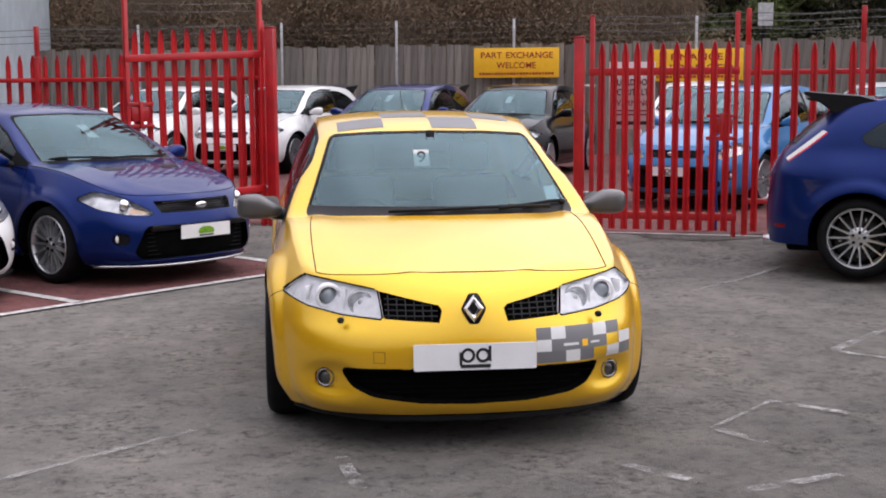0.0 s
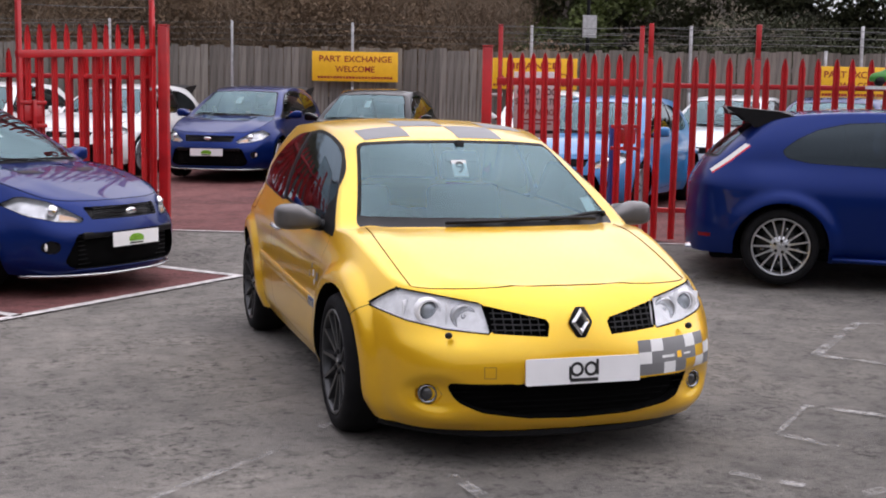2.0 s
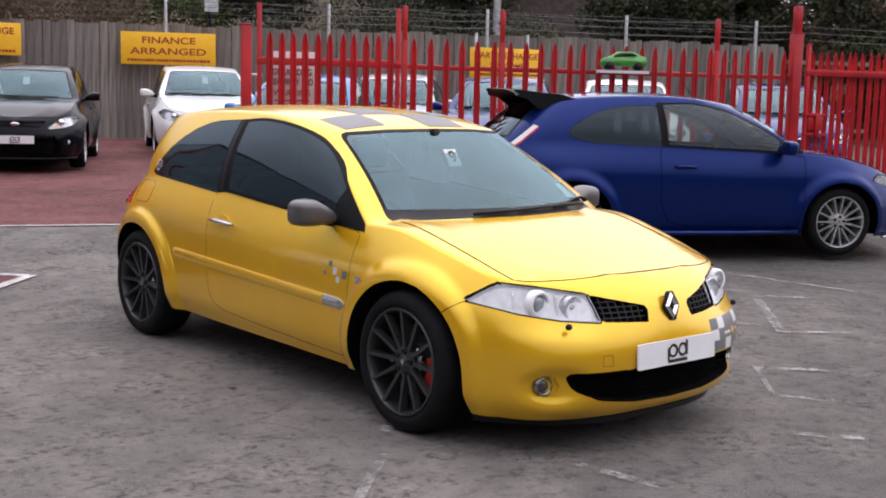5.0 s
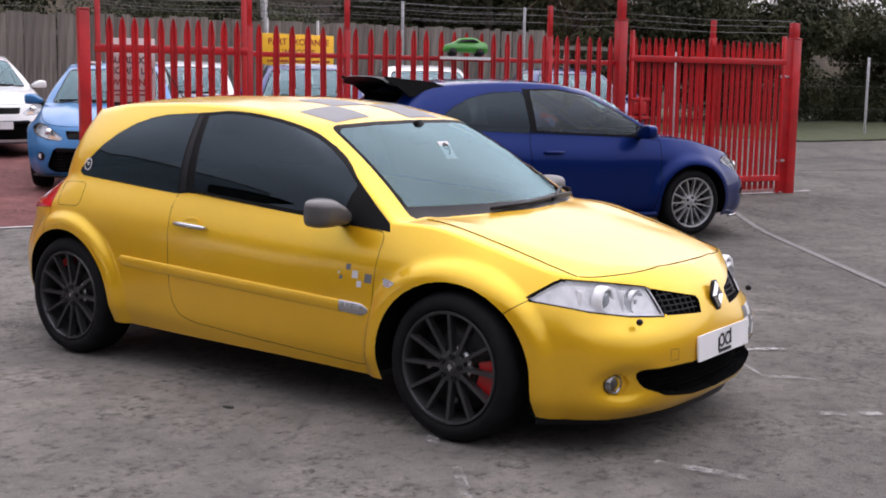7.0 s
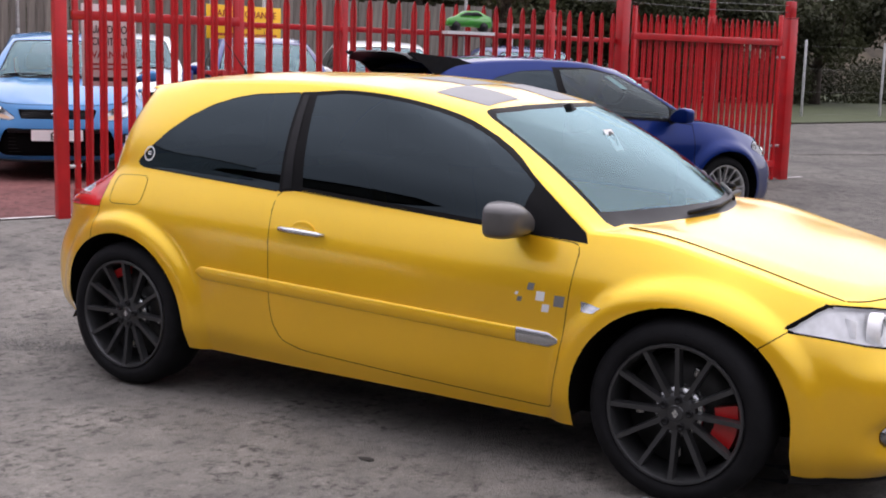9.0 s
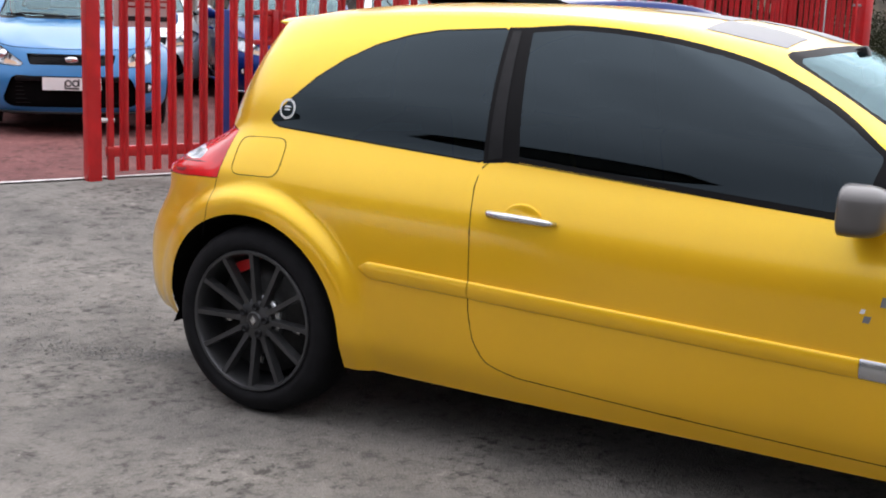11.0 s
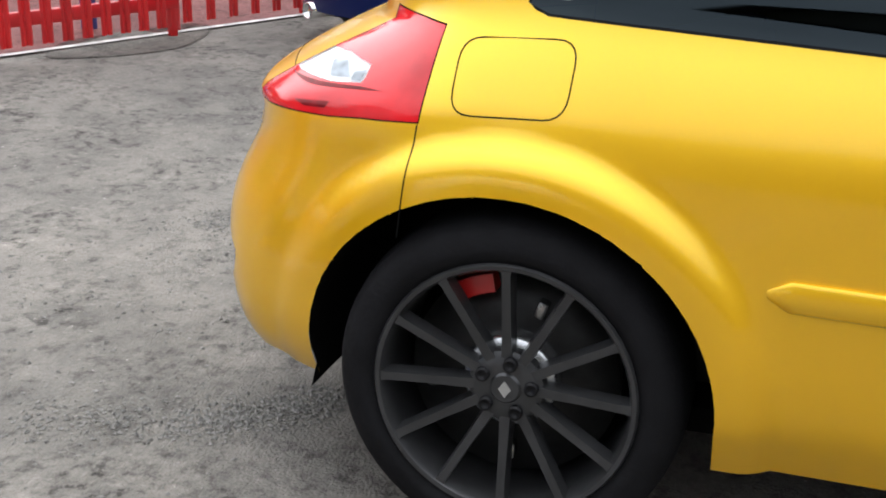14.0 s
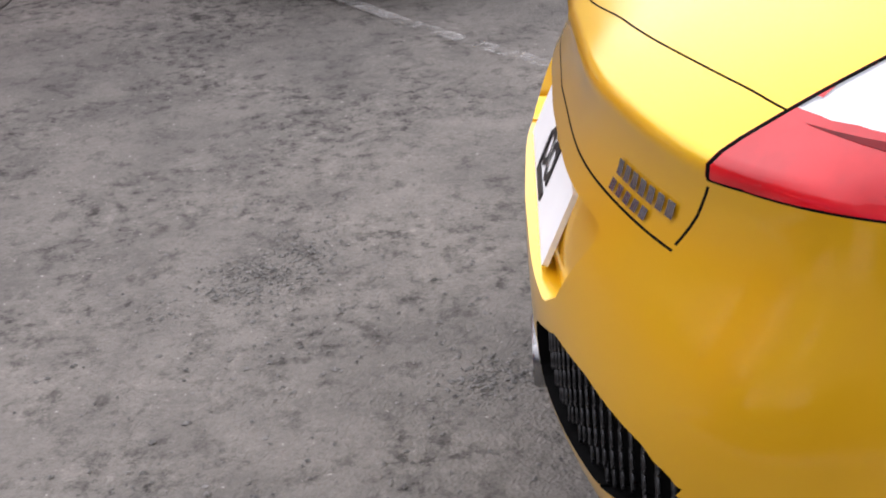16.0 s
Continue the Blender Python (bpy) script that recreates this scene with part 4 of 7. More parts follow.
def yellow_hatchback():
    car = empty("hot_hatchback", None, "yellow three-door hatchback with chequered decals and dark alloys parked on tarmac", "car")
    S = HATCH_A
    bm, edge = shell(S)
    tree = remember(bm)
    lay = bm.faces.layers.int.new("mark")
    arches(bm, lay, S, 1)
    top_a = [(float(p[0]), float(p[1])) for p in keyed([(.49, 1.343), (.284, 1.364), (.076, 1.355), (-.128, 1.326), (-.335, 1.272), (-.535, 1.178), (-.70, 1.062), (-.92, .905)], [2, 3, 3, 3, 3, 3, 4])]
    P = dict(
        door_glass=rounded([(.415, 1.351)] + top_a[2:-6] + [(-.70, 1.062), (-.655, .888), (-.573, .893), (.362, .955)], .02, 2),
        outline=top_a + [(-.935, .868), (-.655, .886), (-.573, .893), (.375, .956)],
        sail=[(-.70, 1.063), (-.92, .905), (-.935, .868), (-.655, .886)],
        quarter=rounded([(1.31, 1.008), (1.23, 1.085), (1.148, 1.158), (1.05, 1.225), (.942, 1.279), (.83, 1.313), (.721, 1.333), (.478, 1.349), (.462, .941), (1.267, .988)], .02, 2),
        pillar=[(.41, 1.353), (.482, 1.349), (.466, .941), (.358, .955)],
        screen=rounded([(-.695, .915), (-.545, 1.312), (-.3, 1.327), (0, 1.331), (.3, 1.327), (.545, 1.312), (.695, .915)], .04, 3), frit=.968,
        rear_glass=rounded([(-.54, .99), (-.44, 1.30), (.44, 1.30), (.54, .99)], .05))
    glasshouse(bm, lay, P)
    front = lambda c, n: c.y < -1.45 and c.z < .8
    rear = lambda c, n: c.y > 1.40
    lamp = [(-.80, .652), (-.745, .70), (-.70, .733), (-.60, .722), (-.40, .690), (-.384, .579), (-.55, .592), (-.69, .617)]
    gril = rounded([(-.394, .688), (-.14, .634), (-.132, .615), (-.145, .566), (-.378, .579)], .012, 3)
    low = rounded([(-.555, .368), (-.515, .30), (-.42, .258), (-.22, .232), (0, .225), (.22, .232), (.42, .258), (.515, .30), (.555, .368), (.28, .372), (-.28, .372)], .03, 3)
    carve(bm, lay, grown(low, .008), "front", 21, front)
    carve(bm, lay, low, "front", 2, front)
    for k, (a, b, c) in enumerate(((lamp, gril, (-.622, .315)), (flip(lamp), flip(gril), (.622, .315)))):
        carve(bm, lay, grown(rounded(a, .012, 3), .0065), "front", 22, front)
        carve(bm, lay, rounded(a, .012, 3), "front", 4, front)
        carve(bm, lay, b, "front", 3, front)
        carve(bm, lay, circle(c[0], c[1], .048, 28, .045), "front", 6, front)
    # shut lines, flap and tail
    side = lambda c, n: abs(c.x) > .6
    door = [(.462, .945), (.478, .879), (.467, .735), (.460, .488), (.440, .395), (.395, .335), (.293, .308), (-.20, .282), (-.84, .258), (-.872, .45), (-.905, .78), (-.912, .866), (-.655, .885), (-.573, .892), (.372, .953)]
    door = rounded(door, .035, 3)
    lowdoor = lambda c, n: abs(c.x) > .6 and c.z < .965
    carve(bm, lay, grown(door, .0016), "side", 9, lambda c, n: lowdoor(c, n) and not inside(P["door_glass"], c.y, c.z) and not inside(P["pillar"], c.y, c.z) and not inside(P["sail"], c.y, c.z) and not inside(P["quarter"], c.y, c.z))
    carve(bm, lay, grown(door, -.0016), "side", 5, lambda c, n: lowdoor(c, n) and not inside(P["door_glass"], c.y, c.z) and not inside(P["pillar"], c.y, c.z) and not inside(P["sail"], c.y, c.z) and not inside(P["quarter"], c.y, c.z))
    flap = rounded([(1.203, .955), (1.213, .827), (1.418, .821), (1.411, .947)], .04, 5)
    half = lambda c, n: c.x < -.55 and c.z < 1.0
    carve(bm, lay, flap, "side", 7, half)
    tail = rounded([(1.474, .803), (1.452, .960), (1.60, .970), (1.72, .935), (1.83, .885), (1.93, .81), (1.93, .766), (1.86, .779), (1.77, .783), (1.668, .788), (1.6, .795)], .006, 2)
    tl = lambda c, n: abs(c.x) > .40 and c.y > 1.43
    carve(bm, lay, grown(tail, .0028), "side", 20, tl)
    carve(bm, lay, tail, "side", 8, tl)
    for sx in (1, -1):
        cutp = [(sx * .0, .90), (sx * .0, .6), (sx * .590, .6), (sx * .590, .78), (sx * .590, 1.05), (0, 1.05)]
        carve(bm, lay, cutp, "rear", 0, lambda c, n: c.y > 1.5 and c.z < .985 and abs(c.x) > .3 and inside(grown(tail, .0028), c.y, c.z))
    for sx in (1, -1):
        carve(bm, lay, [(sx * .5905, .70), (sx * .596, .70), (sx * .596, 1.0), (sx * .5905, 1.0)], "rear", 20, lambda c, n: c.y > 1.5 and inside(tail, c.y, c.z))
    white = rounded([(1.808, .843), (1.79, .853), (1.728, .884), (1.66, .889), (1.592, .880), (1.607, .850), (1.674, .843), (1.741, .843)], .010, 3)
    carve(bm, lay, white, "side", 16, lambda c, n: abs(c.x) > .598 and c.y > 1.45 and inside(tail, c.y, c.z))
    line = lambda poly, view, sel, code=23: carve(bm, lay, poly, view, code, sel)
    line([(1.4735, .797), (1.4767, .797), (1.4985, .60), (1.4953, .60)], "side", lambda c, n: abs(c.x) > .6 and c.z < .8, 20)
    line([(-1.665, .652), (-1.662, .655), (-1.575, .592), (-1.578, .589)], "side", lambda c, n: abs(c.x) > .6, 22)
    for sx in (-1, 1):
        line([(sx * .592, .768), (sx * .588, .768), (sx * .556, .6845), (sx * .560, .6825)], "rear", lambda c, n: c.y > 1.6 and c.z < .8)
    line([(-.559, .6855), (-.559, .6825), (.559, .6825), (.559, .6855)], "rear", rear)
    seam = [(-.592, .8395), (-.52, .842), (-.366, .839), (-.2, .830), (0, .8135), (.2, .830), (.366, .839), (.52, .842), (.60, .839)]
    bmx = bmesh.new()
    sweep(bmx, [tree.ray_cast(Vector((float(p[0]), 4, float(p[1]))), Vector((0, -1, 0)))[0] for p in keyed(seam[:-1] + [(.592, .8395)], [5] * 8)], .0013, 6)
    part("tailgate_gap", bmx, VOID, car)
    plate_in = rounded([(-.34, .515), (-.385, .545), (-.425, .625), (-.422, .655), (.422, .655), (.425, .625), (.385, .545), (.34, .515)], .015, 3)
    carve(bm, lay, plate_in, "rear", 17, lambda c, n: c.y > 1.7)
    for s in (1, -1):
        vent = rounded([(s * .675, .466), (s * .62, .490), (s * .50, .506), (s * .40, .500), (s * .27, .455), (s * .27, .375), (s * .40, .360), (s * .52, .364), (s * .645, .405)], .02, 3)
        carve(bm, lay, vent, "rear", 18, lambda c, n: c.y > 1.7)
    vent_r = vent
    bm.normal_update()
    panel("body", bm, lay, {0}, YELLOW, car, "glossy pearl yellow bodywork with flared arches")
    for s in (-1, 1):
        panel("door", bm, lay, {5}, YELLOW, car, "", s)
        panel("tail_light", bm, lay, {8}, REDLENS, car, "red wrap-round tail light with a clear insert", s)
        ins = recess("clear_insert", bm, lay, {16}, REFLECT, car, (-s * .006, -.004, 0), "clear reversing lamp insert", s)
        panel("insert_lens", bm, lay, {16}, CLEARLENS, car, "", s)
        view = "right" if s < 0 else "left"
        part("bulb_holder", drape(tree, [[(1.703, .873), (1.66, .880), (1.638, .857), (1.690, .851)]], view, -.003, 4), BULB, ins)
        part("bulb_holder", drape(tree, [[(1.632, .866), (1.602, .873), (1.611, .854), (1.634, .852)]], view, -.003, 3), BULB, ins)
        for q in ([(1.755, .803), (1.666, .812), (1.676, .800), (1.727, .796)], [(1.80, .836), (1.70, .8385), (1.70, .832), (1.74, .831)], [(1.70, .8385), (1.60, .845), (1.55, .844), (1.70, .832)]):
            part("lamp_bar", drape(tree, [q], view, .0006, 5), DARKRED, ins)
    for s in (-1, 1):
        for code in (9, 20, 22):
            panel("shut_line", bm, lay, {code}, VOID, car, "", s)
    panel("shut_line", bm, lay, {21}, VOID, car)
    panel("shut_line", bm, lay, {23}, VOID, car, "dark tailgate gap")
    ff = panel("fuel_flap", bm, lay, {7}, YELLOW, car)
    loop = []
    for y, z in flap + flap[:1]:
        loc, nor, _, _ = tree.ray_cast(Vector((-3, y, z)), Vector((1, 0, 0)))
        loop.append(loc + nor * .0003)
    bmx = bmesh.new()
    sweep(bmx, loop, .0014, 6)
    part("flap_gap", bmx, VOID, ff)
    glass_parts(bm, lay, car, PRIVACY)
    liners(tree, S, car)
    # openings in the nose
    for s in (-1, 1):
        hl = panel("headlight", bm, lay, {4}, CLEARLENS, car, "clear headlight lens over bright reflectors", s)
        recess("reflector_bowl", bm, lay, {4}, REFLECT, hl, (-s * .010, .022, .0), "", s)
        bmx = bmesh.new()
        c = Vector((s * .602, -1.905, .655))
        lathe(bmx, [(.0005, -.012), (.020, -.010), (.036, 0), (.042, .02)], Matrix.Translation(c) @ Matrix.Rotation(radians(90), 4, "Z"), 28)
        part("projector_lens", bmx, mat("projector_glass", (.34, .37, .39), .06, .3), hl, "round projector lens")
        bmx = bmesh.new()
        lathe(bmx, [(.042, -.012), (.050, -.016), (.058, -.006), (.058, .03)], Matrix.Translation(c) @ Matrix.Rotation(radians(90), 4, "Z"), 28)
        part("projector_ring", bmx, REFLECT, hl)
        bmx = bmesh.new()
        c2 = Vector((s * .468, -1.975, .635))
        lathe(bmx, [(.0005, -.004), (.010, -.002), (.013, .012), (.030, .008), (.044, -.004), (.050, -.008), (.053, -.004), (.054, .03)], Matrix.Translation(c2) @ Matrix.Rotation(radians(90), 4, "Z"), 24)
        part("main_beam_bowl", bmx, LAMPGREY, hl)
        bmx = bmesh.new()
        add_box(bmx, (.006, .06, .085), pose(s * .530, -1.93, .645, 0, 0, 20 * s), .002)
        part("lamp_divider", bmx, REFLECT, hl)
        bmx = bmesh.new()
        add_box(bmx, (.006, .06, .06), pose(s * .685, -1.83, .665, 0, 0, 35 * s), .002)
        part("lamp_divider", bmx, REFLECT, hl)
        g = recess("grille", bm, lay, {3}, VOID, car, (0, .055, 0), "black honeycomb upper grille", s)
        bmx = bmesh.new()
        skin = lambda x, z: tree.ray_cast(Vector((s * x, -4, z)), Vector((0, 1, 0)))[0] + Vector((0, .012, 0))
        for k in range(4):
            z = .590 + k * .022
            x1 = min(.37, .372 - max(0, z - .68))
            x0 = .15 + max(0, (z - .628) / .054 * .254)
            sweep(bmx, [skin(x0 + (x1 - x0) * q / 6, z) for q in range(7)], .0032, 5)
        for k in range(6):
            x = .175 + k * .036
            zt = .630 + (x - .14) / .254 * .052
            sweep(bmx, [skin(x, .574 + (zt - .574) * q / 4) for q in range(5)], .0028, 5)
        part("grille_mesh", bmx, TRIM, g)
        fogr = recess("fog_housing", bm, lay, {6}, YELLOW, car, (0, .018, 0), "", s)
        fy = tree.ray_cast(Vector((s * .622, -4, .315)), Vector((0, 1, 0)))[0].y + .010
        bmx = bmesh.new()
        lathe(bmx, [(.0005, -.004), (.020, -.003), (.028, .004), (.030, .012)], Matrix.Translation((s * .622, fy, .315)) @ Matrix.Rotation(radians(90 + s * 12), 4, "Z"), 28)
        fg = part("fog_lamp", bmx, mat("fog_lamp_glass", (.12, .12, .12), .08, .6, vary=.5, scale=60), car, "round smoked fog lamp in a dark chrome ring")
        bmx = bmesh.new()
        lathe(bmx, [(.030, .008), (.033, -.008), (.040, -.006), (.043, .02)], Matrix.Translation((s * .622, fy - .003, .315)) @ Matrix.Rotation(radians(90 + s * 12), 4, "Z"), 28)
        part("fog_ring", bmx, STEELM, fg)
    lg = recess("lower_grille", bm, lay, {2}, VOID, car, (0, .07, 0), "wide black lower intake")
    bmx = bmesh.new()
    for k in range(6):
        z = .245 + k * .022
        half = .30 + .24 * min(1, k / 4)
        pts = [(x, -2.105 + .42 * (abs(x)) ** 2.2 * .55, z) for x in np.linspace(-half, half, 15)]
        sweep(bmx, pts, .003, 5)
    part("intake_mesh", bmx, VOID, lg)
    recess("plate_recess", bm, lay, {17}, YELLOW, car, (0, -.03, 0))
    for s in (-1, 1):
        dv = recess("rear_vent", bm, lay, {18}, VOID, car, (0, -.045, 0), "black honeycomb vent in the rear bumper", s)
        bmx = bmesh.new()
        for k in range(19):
            x = .24 + k * .0225
            for q in range(6):
                z = .375 + q * .026 + (.013 if k % 2 else 0)
                if not inside(grown(vent_r, -.006), -x, z):
                    continue
                loc, _, _, _ = tree.ray_cast(Vector((s * x, 4, z)), Vector((0, -1, 0)))
                ring = [(s * (x + .0135 * math.cos(a)), loc.y - .016, z + .0135 * math.sin(a)) for a in [math.pi / 3 * h for h in range(7)]]
                sweep(bmx, ring, .0022, 4)
        part("vent_mesh", bmx, RIMDARK, dv)
    # bonnet gap
    gap = keyed([(-.66, -1.03), (-.668, -1.25), (-.665, -1.50), (-.652, -1.80)], [8, 8, 10])
    nose = keyed([(-.648, -1.806), (-.61, -1.842), (-.56, -1.872), (-.40, -1.938), (-.2, -1.968), (0, -1.975)], [3, 4, 8, 8, 8])
    over = lambda x, y: tree.ray_cast(Vector((x, y, 4)), Vector((0, 0, -1)))[0] + Vector((0, 0, .0010))
    for s in (-1, 1):
        bmx = bmesh.new()
        sweep(bmx, [over(-s * p[0], p[1]) for p in gap], .0023, 6)
        part("bonnet_gap", bmx, VOID, car)
    bmx = bmesh.new()
    sweep(bmx, [over(p[0], p[1]) for p in nose] + [over(-p[0], p[1]) for p in nose[-2::-1]], .0024, 6)
    part("bonnet_gap", bmx, VOID, car)
    # front splitter
    bmx = bmesh.new()
    prev = None
    for k in range(41):
        u = -1 + 2 * k / 40
        x = .76 * u
        y = -2.115 + .38 * abs(u) ** 3.2
        ring = [bmx.verts.new((x, y + dy, z)) for dy, z in ((.14, .176), (.075, .170), (.05, .150), (.048, .132), (.06, .122), (.16, .122))]
        if prev:
            for q in range(5):
                bmx.faces.new((prev[q], prev[q + 1], ring[q + 1], ring[q]))
        prev = ring
    bmesh.ops.recalc_face_normals(bmx, faces=bmx.faces[:])
    part("front_splitter", bmx, BLACK, car, "black lower front lip")
    bmx = bmesh.new()
    add_box(bmx, (1.1, 3.0, .08), pose(0, -.25, .25), .03)
    add_box(bmx, (1.5, 1.7, .06), pose(0, 0, .245), .02)
    add_box(bmx, (.8, .75, .10), pose(0, 1.55, .47), .03)
    part("underbody", bmx, VOID, car)
    # moulding with its chrome end, handle, badges
    for s, view in ((-1, "right"), (1, "left")):
        prof = [(.60, .0), (.602, .006), (.596, .010), (.566, .012), (.550, .006), (.546, .0)]
        def mould(y0, y1, material, name, parent, label=""):
            bmm = bmesh.new()
            rings = []
            for k in range(33):
                y = y0 + (y1 - y0) * k / 32
                dz = (y - .86) * .0345
                ends = min(1, .25 + min(abs(y - .86), abs(y + .862)) / .05)
                ring = []
                for z, d in prof:
                    loc, nor, _, _ = tree.ray_cast(Vector((s * 3, y, .574 + (z - .574) * ends + dz)), Vector((-s, 0, 0)))
                    ring.append(bmm.verts.new((loc.x + s * d * ends, y, .574 + (z - .574) * ends + dz)))
                rings.append(ring)
            for a, b in zip(rings, rings[1:]):
                for q in range(5):
                    bmm.faces.new((a[q], a[q + 1], b[q + 1], b[q]))
            bmesh.ops.recalc_face_normals(bmm, faces=bmm.faces[:])
            return part(name, bmm, material, parent, label)
        mo = mould(.86, .4625, YELLOW, "side_moulding", car)
        mo = mould(.4585, -.695, YELLOW, "side_moulding", car)
        mould(-.697, -.862, SATIN, "moulding_tip", mo, "satin chrome moulding tip")
        loc, nor, _, _ = tree.ray_cast(Vector((s * 3, .30, .80)), Vector((-s, 0, 0)))
        hd = empty("door_handle")
        hd.parent = car
        hd.matrix_local = Matrix.Translation((loc.x, .30, .80))
        bmx = bmesh.new()
        sweep(bmx, [(s * .004, .115, .004), (s * .022, .10, .003), (s * .030, .04, .002), (s * .031, -.03, 0), (s * .024, -.09, -.004), (s * .004, -.112, -.006)], [.008, .013, .014, .014, .012, .006], 10, .9)
        part("handle_grip", bmx, SATIN, hd, "satin chrome pull handle")
        bmx = bmesh.new()
        bmesh.ops.create_uvsphere(bmx, u_segments=20, v_segments=12, radius=1)
        for v in bmx.verts:
            v.co = Vector((s * -.002 + v.co.x * .006, v.co.y * .06, v.co.z * .042))
        part("handle_cup", bmx, YELLOW, hd)
        # chequered flag motif on the front of each door
        motif = empty("door_decal", None, "scattered grey and white squares on the door")
        motif.parent = car
        for y, z, w, m in ((-.744, .702, .026, GREYVINYL), (-.858, .660, .040, GREYVINYL), (-.700, .652, .018, GREYVINYL), (-.783, .671, .034, WHITEVINYL), (-.806, .630, .028, WHITEVINYL), (-.688, .672, .012, WHITEVINYL)):
            part("decal_square", drape(tree, [[(y - w / 2, z - w / 2), (y + w / 2, z - w / 2), (y + w / 2 - .004, z + w / 2), (y - w / 2 - .004, z + w / 2)]], view, .002, 2), m, motif)
        part("side_repeater", drape(tree, [[(-.945, .672), (-.947, .634), (-1.0, .637), (-1.032, .660)]], view, .003, 5), SATIN, car, "smoked side indicator with satin surround")
        door_mirror(car, s * .925, -.665, .945, s, GREYP, BLACK)
    # front decals: squares beside the plate
    grey_cells, white_cells = [], []
    cols, x0, wcell, hcell = 7, .264, .066, .049
    pattern = ["gwggwgy", "wggggyw", "ggwgywg"]
    for r in range(3):
        for c in range(cols):
            cell = [(x0 + c * wcell, .533 - (r + 1) * hcell), (x0 + (c + 1) * wcell, .533 - (r + 1) * hcell), (x0 + (c + 1) * wcell, .533 - r * hcell), (x0 + c * wcell, .533 - r * hcell)]
            if pattern[r][c] != "y":
                {"g": grey_cells, "w": white_cells}[pattern[r][c]].append(cell)
    dec = empty("bumper_decal", None, "grey and white chequered bumper decal")
    dec.parent = car
    for cells, m in ((grey_cells, GREYVINYL), (white_cells, WHITEVINYL)):
        for cell in cells:
            part("decal_square", drape(tree, [cell], "front", .0018, 3), m, dec)
    part("team_mark", drape(tree, [[(.472, .446), (.498, .446), (.498, .474), (.472, .474)]], "front", .0030, 2), SIGNY, dec)
    part("small_print", drape(tree, [[(.385, .453), (.455, .453), (.455, .464), (.385, .464)], [(.512, .455), (.555, .455), (.555, .463), (.512, .463)]], "front", .0030, 2), WHITEVINYL, dec)
    sq = lambda x0, x1, y0, y1: [(x0, y0), (x1, y0), (x1, y1), (x0, y1)]
    rd = empty("roof_decal", None, "grey roof chequers")
    rd.parent = car
    for cell in (sq(-.50, -.245, -.345, -.10), sq(.02, .275, -.385, -.10), sq(-.245, .02, -.10, .16), sq(.275, .50, -.10, .16)):
        part("decal_square", drape(tree, [cell], "plan", .0018, 8), GREYVINYL, rd)
    # nose badge
    bg = empty("nose_badge")
    bg.parent = car
    bg.matrix_local = Matrix.Translation((0, tree.ray_cast(Vector((0, -4, .622)), Vector((0, 1, 0)))[0].y + .002, .622)) @ Matrix.Rotation(radians(-12), 4, "X") @ FACE_FRONT @ Matrix.Diagonal((.87, .87, 1, 1))
    bmx = bmesh.new()
    prism(bmx, rounded([(-.062, 0), (-.022, -.075), (.022, -.075), (.062, 0), (.022, .075), (-.022, .075)], .01, 3), .010)
    part("badge_back", bmx, BLACK, bg)
    bmx = bmesh.new()
    o, i2 = [(-.050, 0), (0, -.068), (.050, 0), (0, .068)], [(-.021, 0), (0, -.030), (.021, 0), (0, .030)]
    ov, iv = [bmx.verts.new((x, y, .012)) for x, y in o], [bmx.verts.new((x, y, .012)) for x, y in i2]
    mv = [bmx.verts.new((x * .5 + u * .5, y * .5 + w * .5, .024)) for (x, y), (u, w) in zip(o, i2)]
    for q in range(4):
        bmx.faces.new((ov[q], ov[(q + 1) % 4], mv[(q + 1) % 4], mv[q]))
        bmx.faces.new((mv[q], mv[(q + 1) % 4], iv[(q + 1) % 4], iv[q]))
    part("badge_emblem", bmx, CHROME, bg, "chrome diamond emblem", smooth=False)
    # plates
    bars_plate(car, Matrix.Translation((0, -2.166, .427)) @ Matrix.Rotation(radians(-3), 4, "X") @ FACE_FRONT, "rings")
    bars_plate(car, Matrix.Translation((0, 2.018, .572)) @ Matrix.Rotation(radians(24), 4, "X") @ FACE_REAR, "rings", (.52, .111))
    for s in (-1, 1):
        bmx = bmesh.new()
        bmesh.ops.create_uvsphere(bmx, u_segments=14, v_segments=10, radius=1)
        for v in bmx.verts:
            v.co = Vector((s * .556 + v.co.x * .016, -2.043 + v.co.y * .014, .573 + v.co.z * .014))
        part("washer_jet", bmx, BLACK, car)
    part("tow_cover", drape(tree, [sq(-.425, -.375, .400, .404), sq(-.425, -.375, .446, .450), sq(-.425, -.421, .404, .446), sq(-.379, -.375, .404, .446)], "front", .0012, 3), mat("yellow_seam", (.45, .24, .01), .5), car)
    # tailgate lettering as plain chrome bars
    part("tail_lettering", drape(tree, [sq(-.543 + k * .0205, -.529 + k * .0205, .710, .729) for k in range(7)] + [sq(-.50 + k * .021, -.486 + k * .021, .691, .704) for k in range(5)], "rear", .003, 2), STEELM, car, "chrome badge lettering as small bars")
    bmx = bmesh.new()
    bmesh.ops.create_uvsphere(bmx, u_segments=20, v_segments=12, radius=1)
    for v in bmx.verts:
        v.co = Vector((v.co.x * .50, 1.50 + v.co.y * .09 - abs(v.co.x) ** 2 * .05, 1.342 + v.co.z * .022 - abs(v.co.x) ** 2 * .012))
    part("roof_spoiler", bmx, YELLOW, car)
    # twin tailpipe
    ex = empty("exhaust")
    ex.parent = car
    ex.matrix_local = pose(0, 2.036, .365)
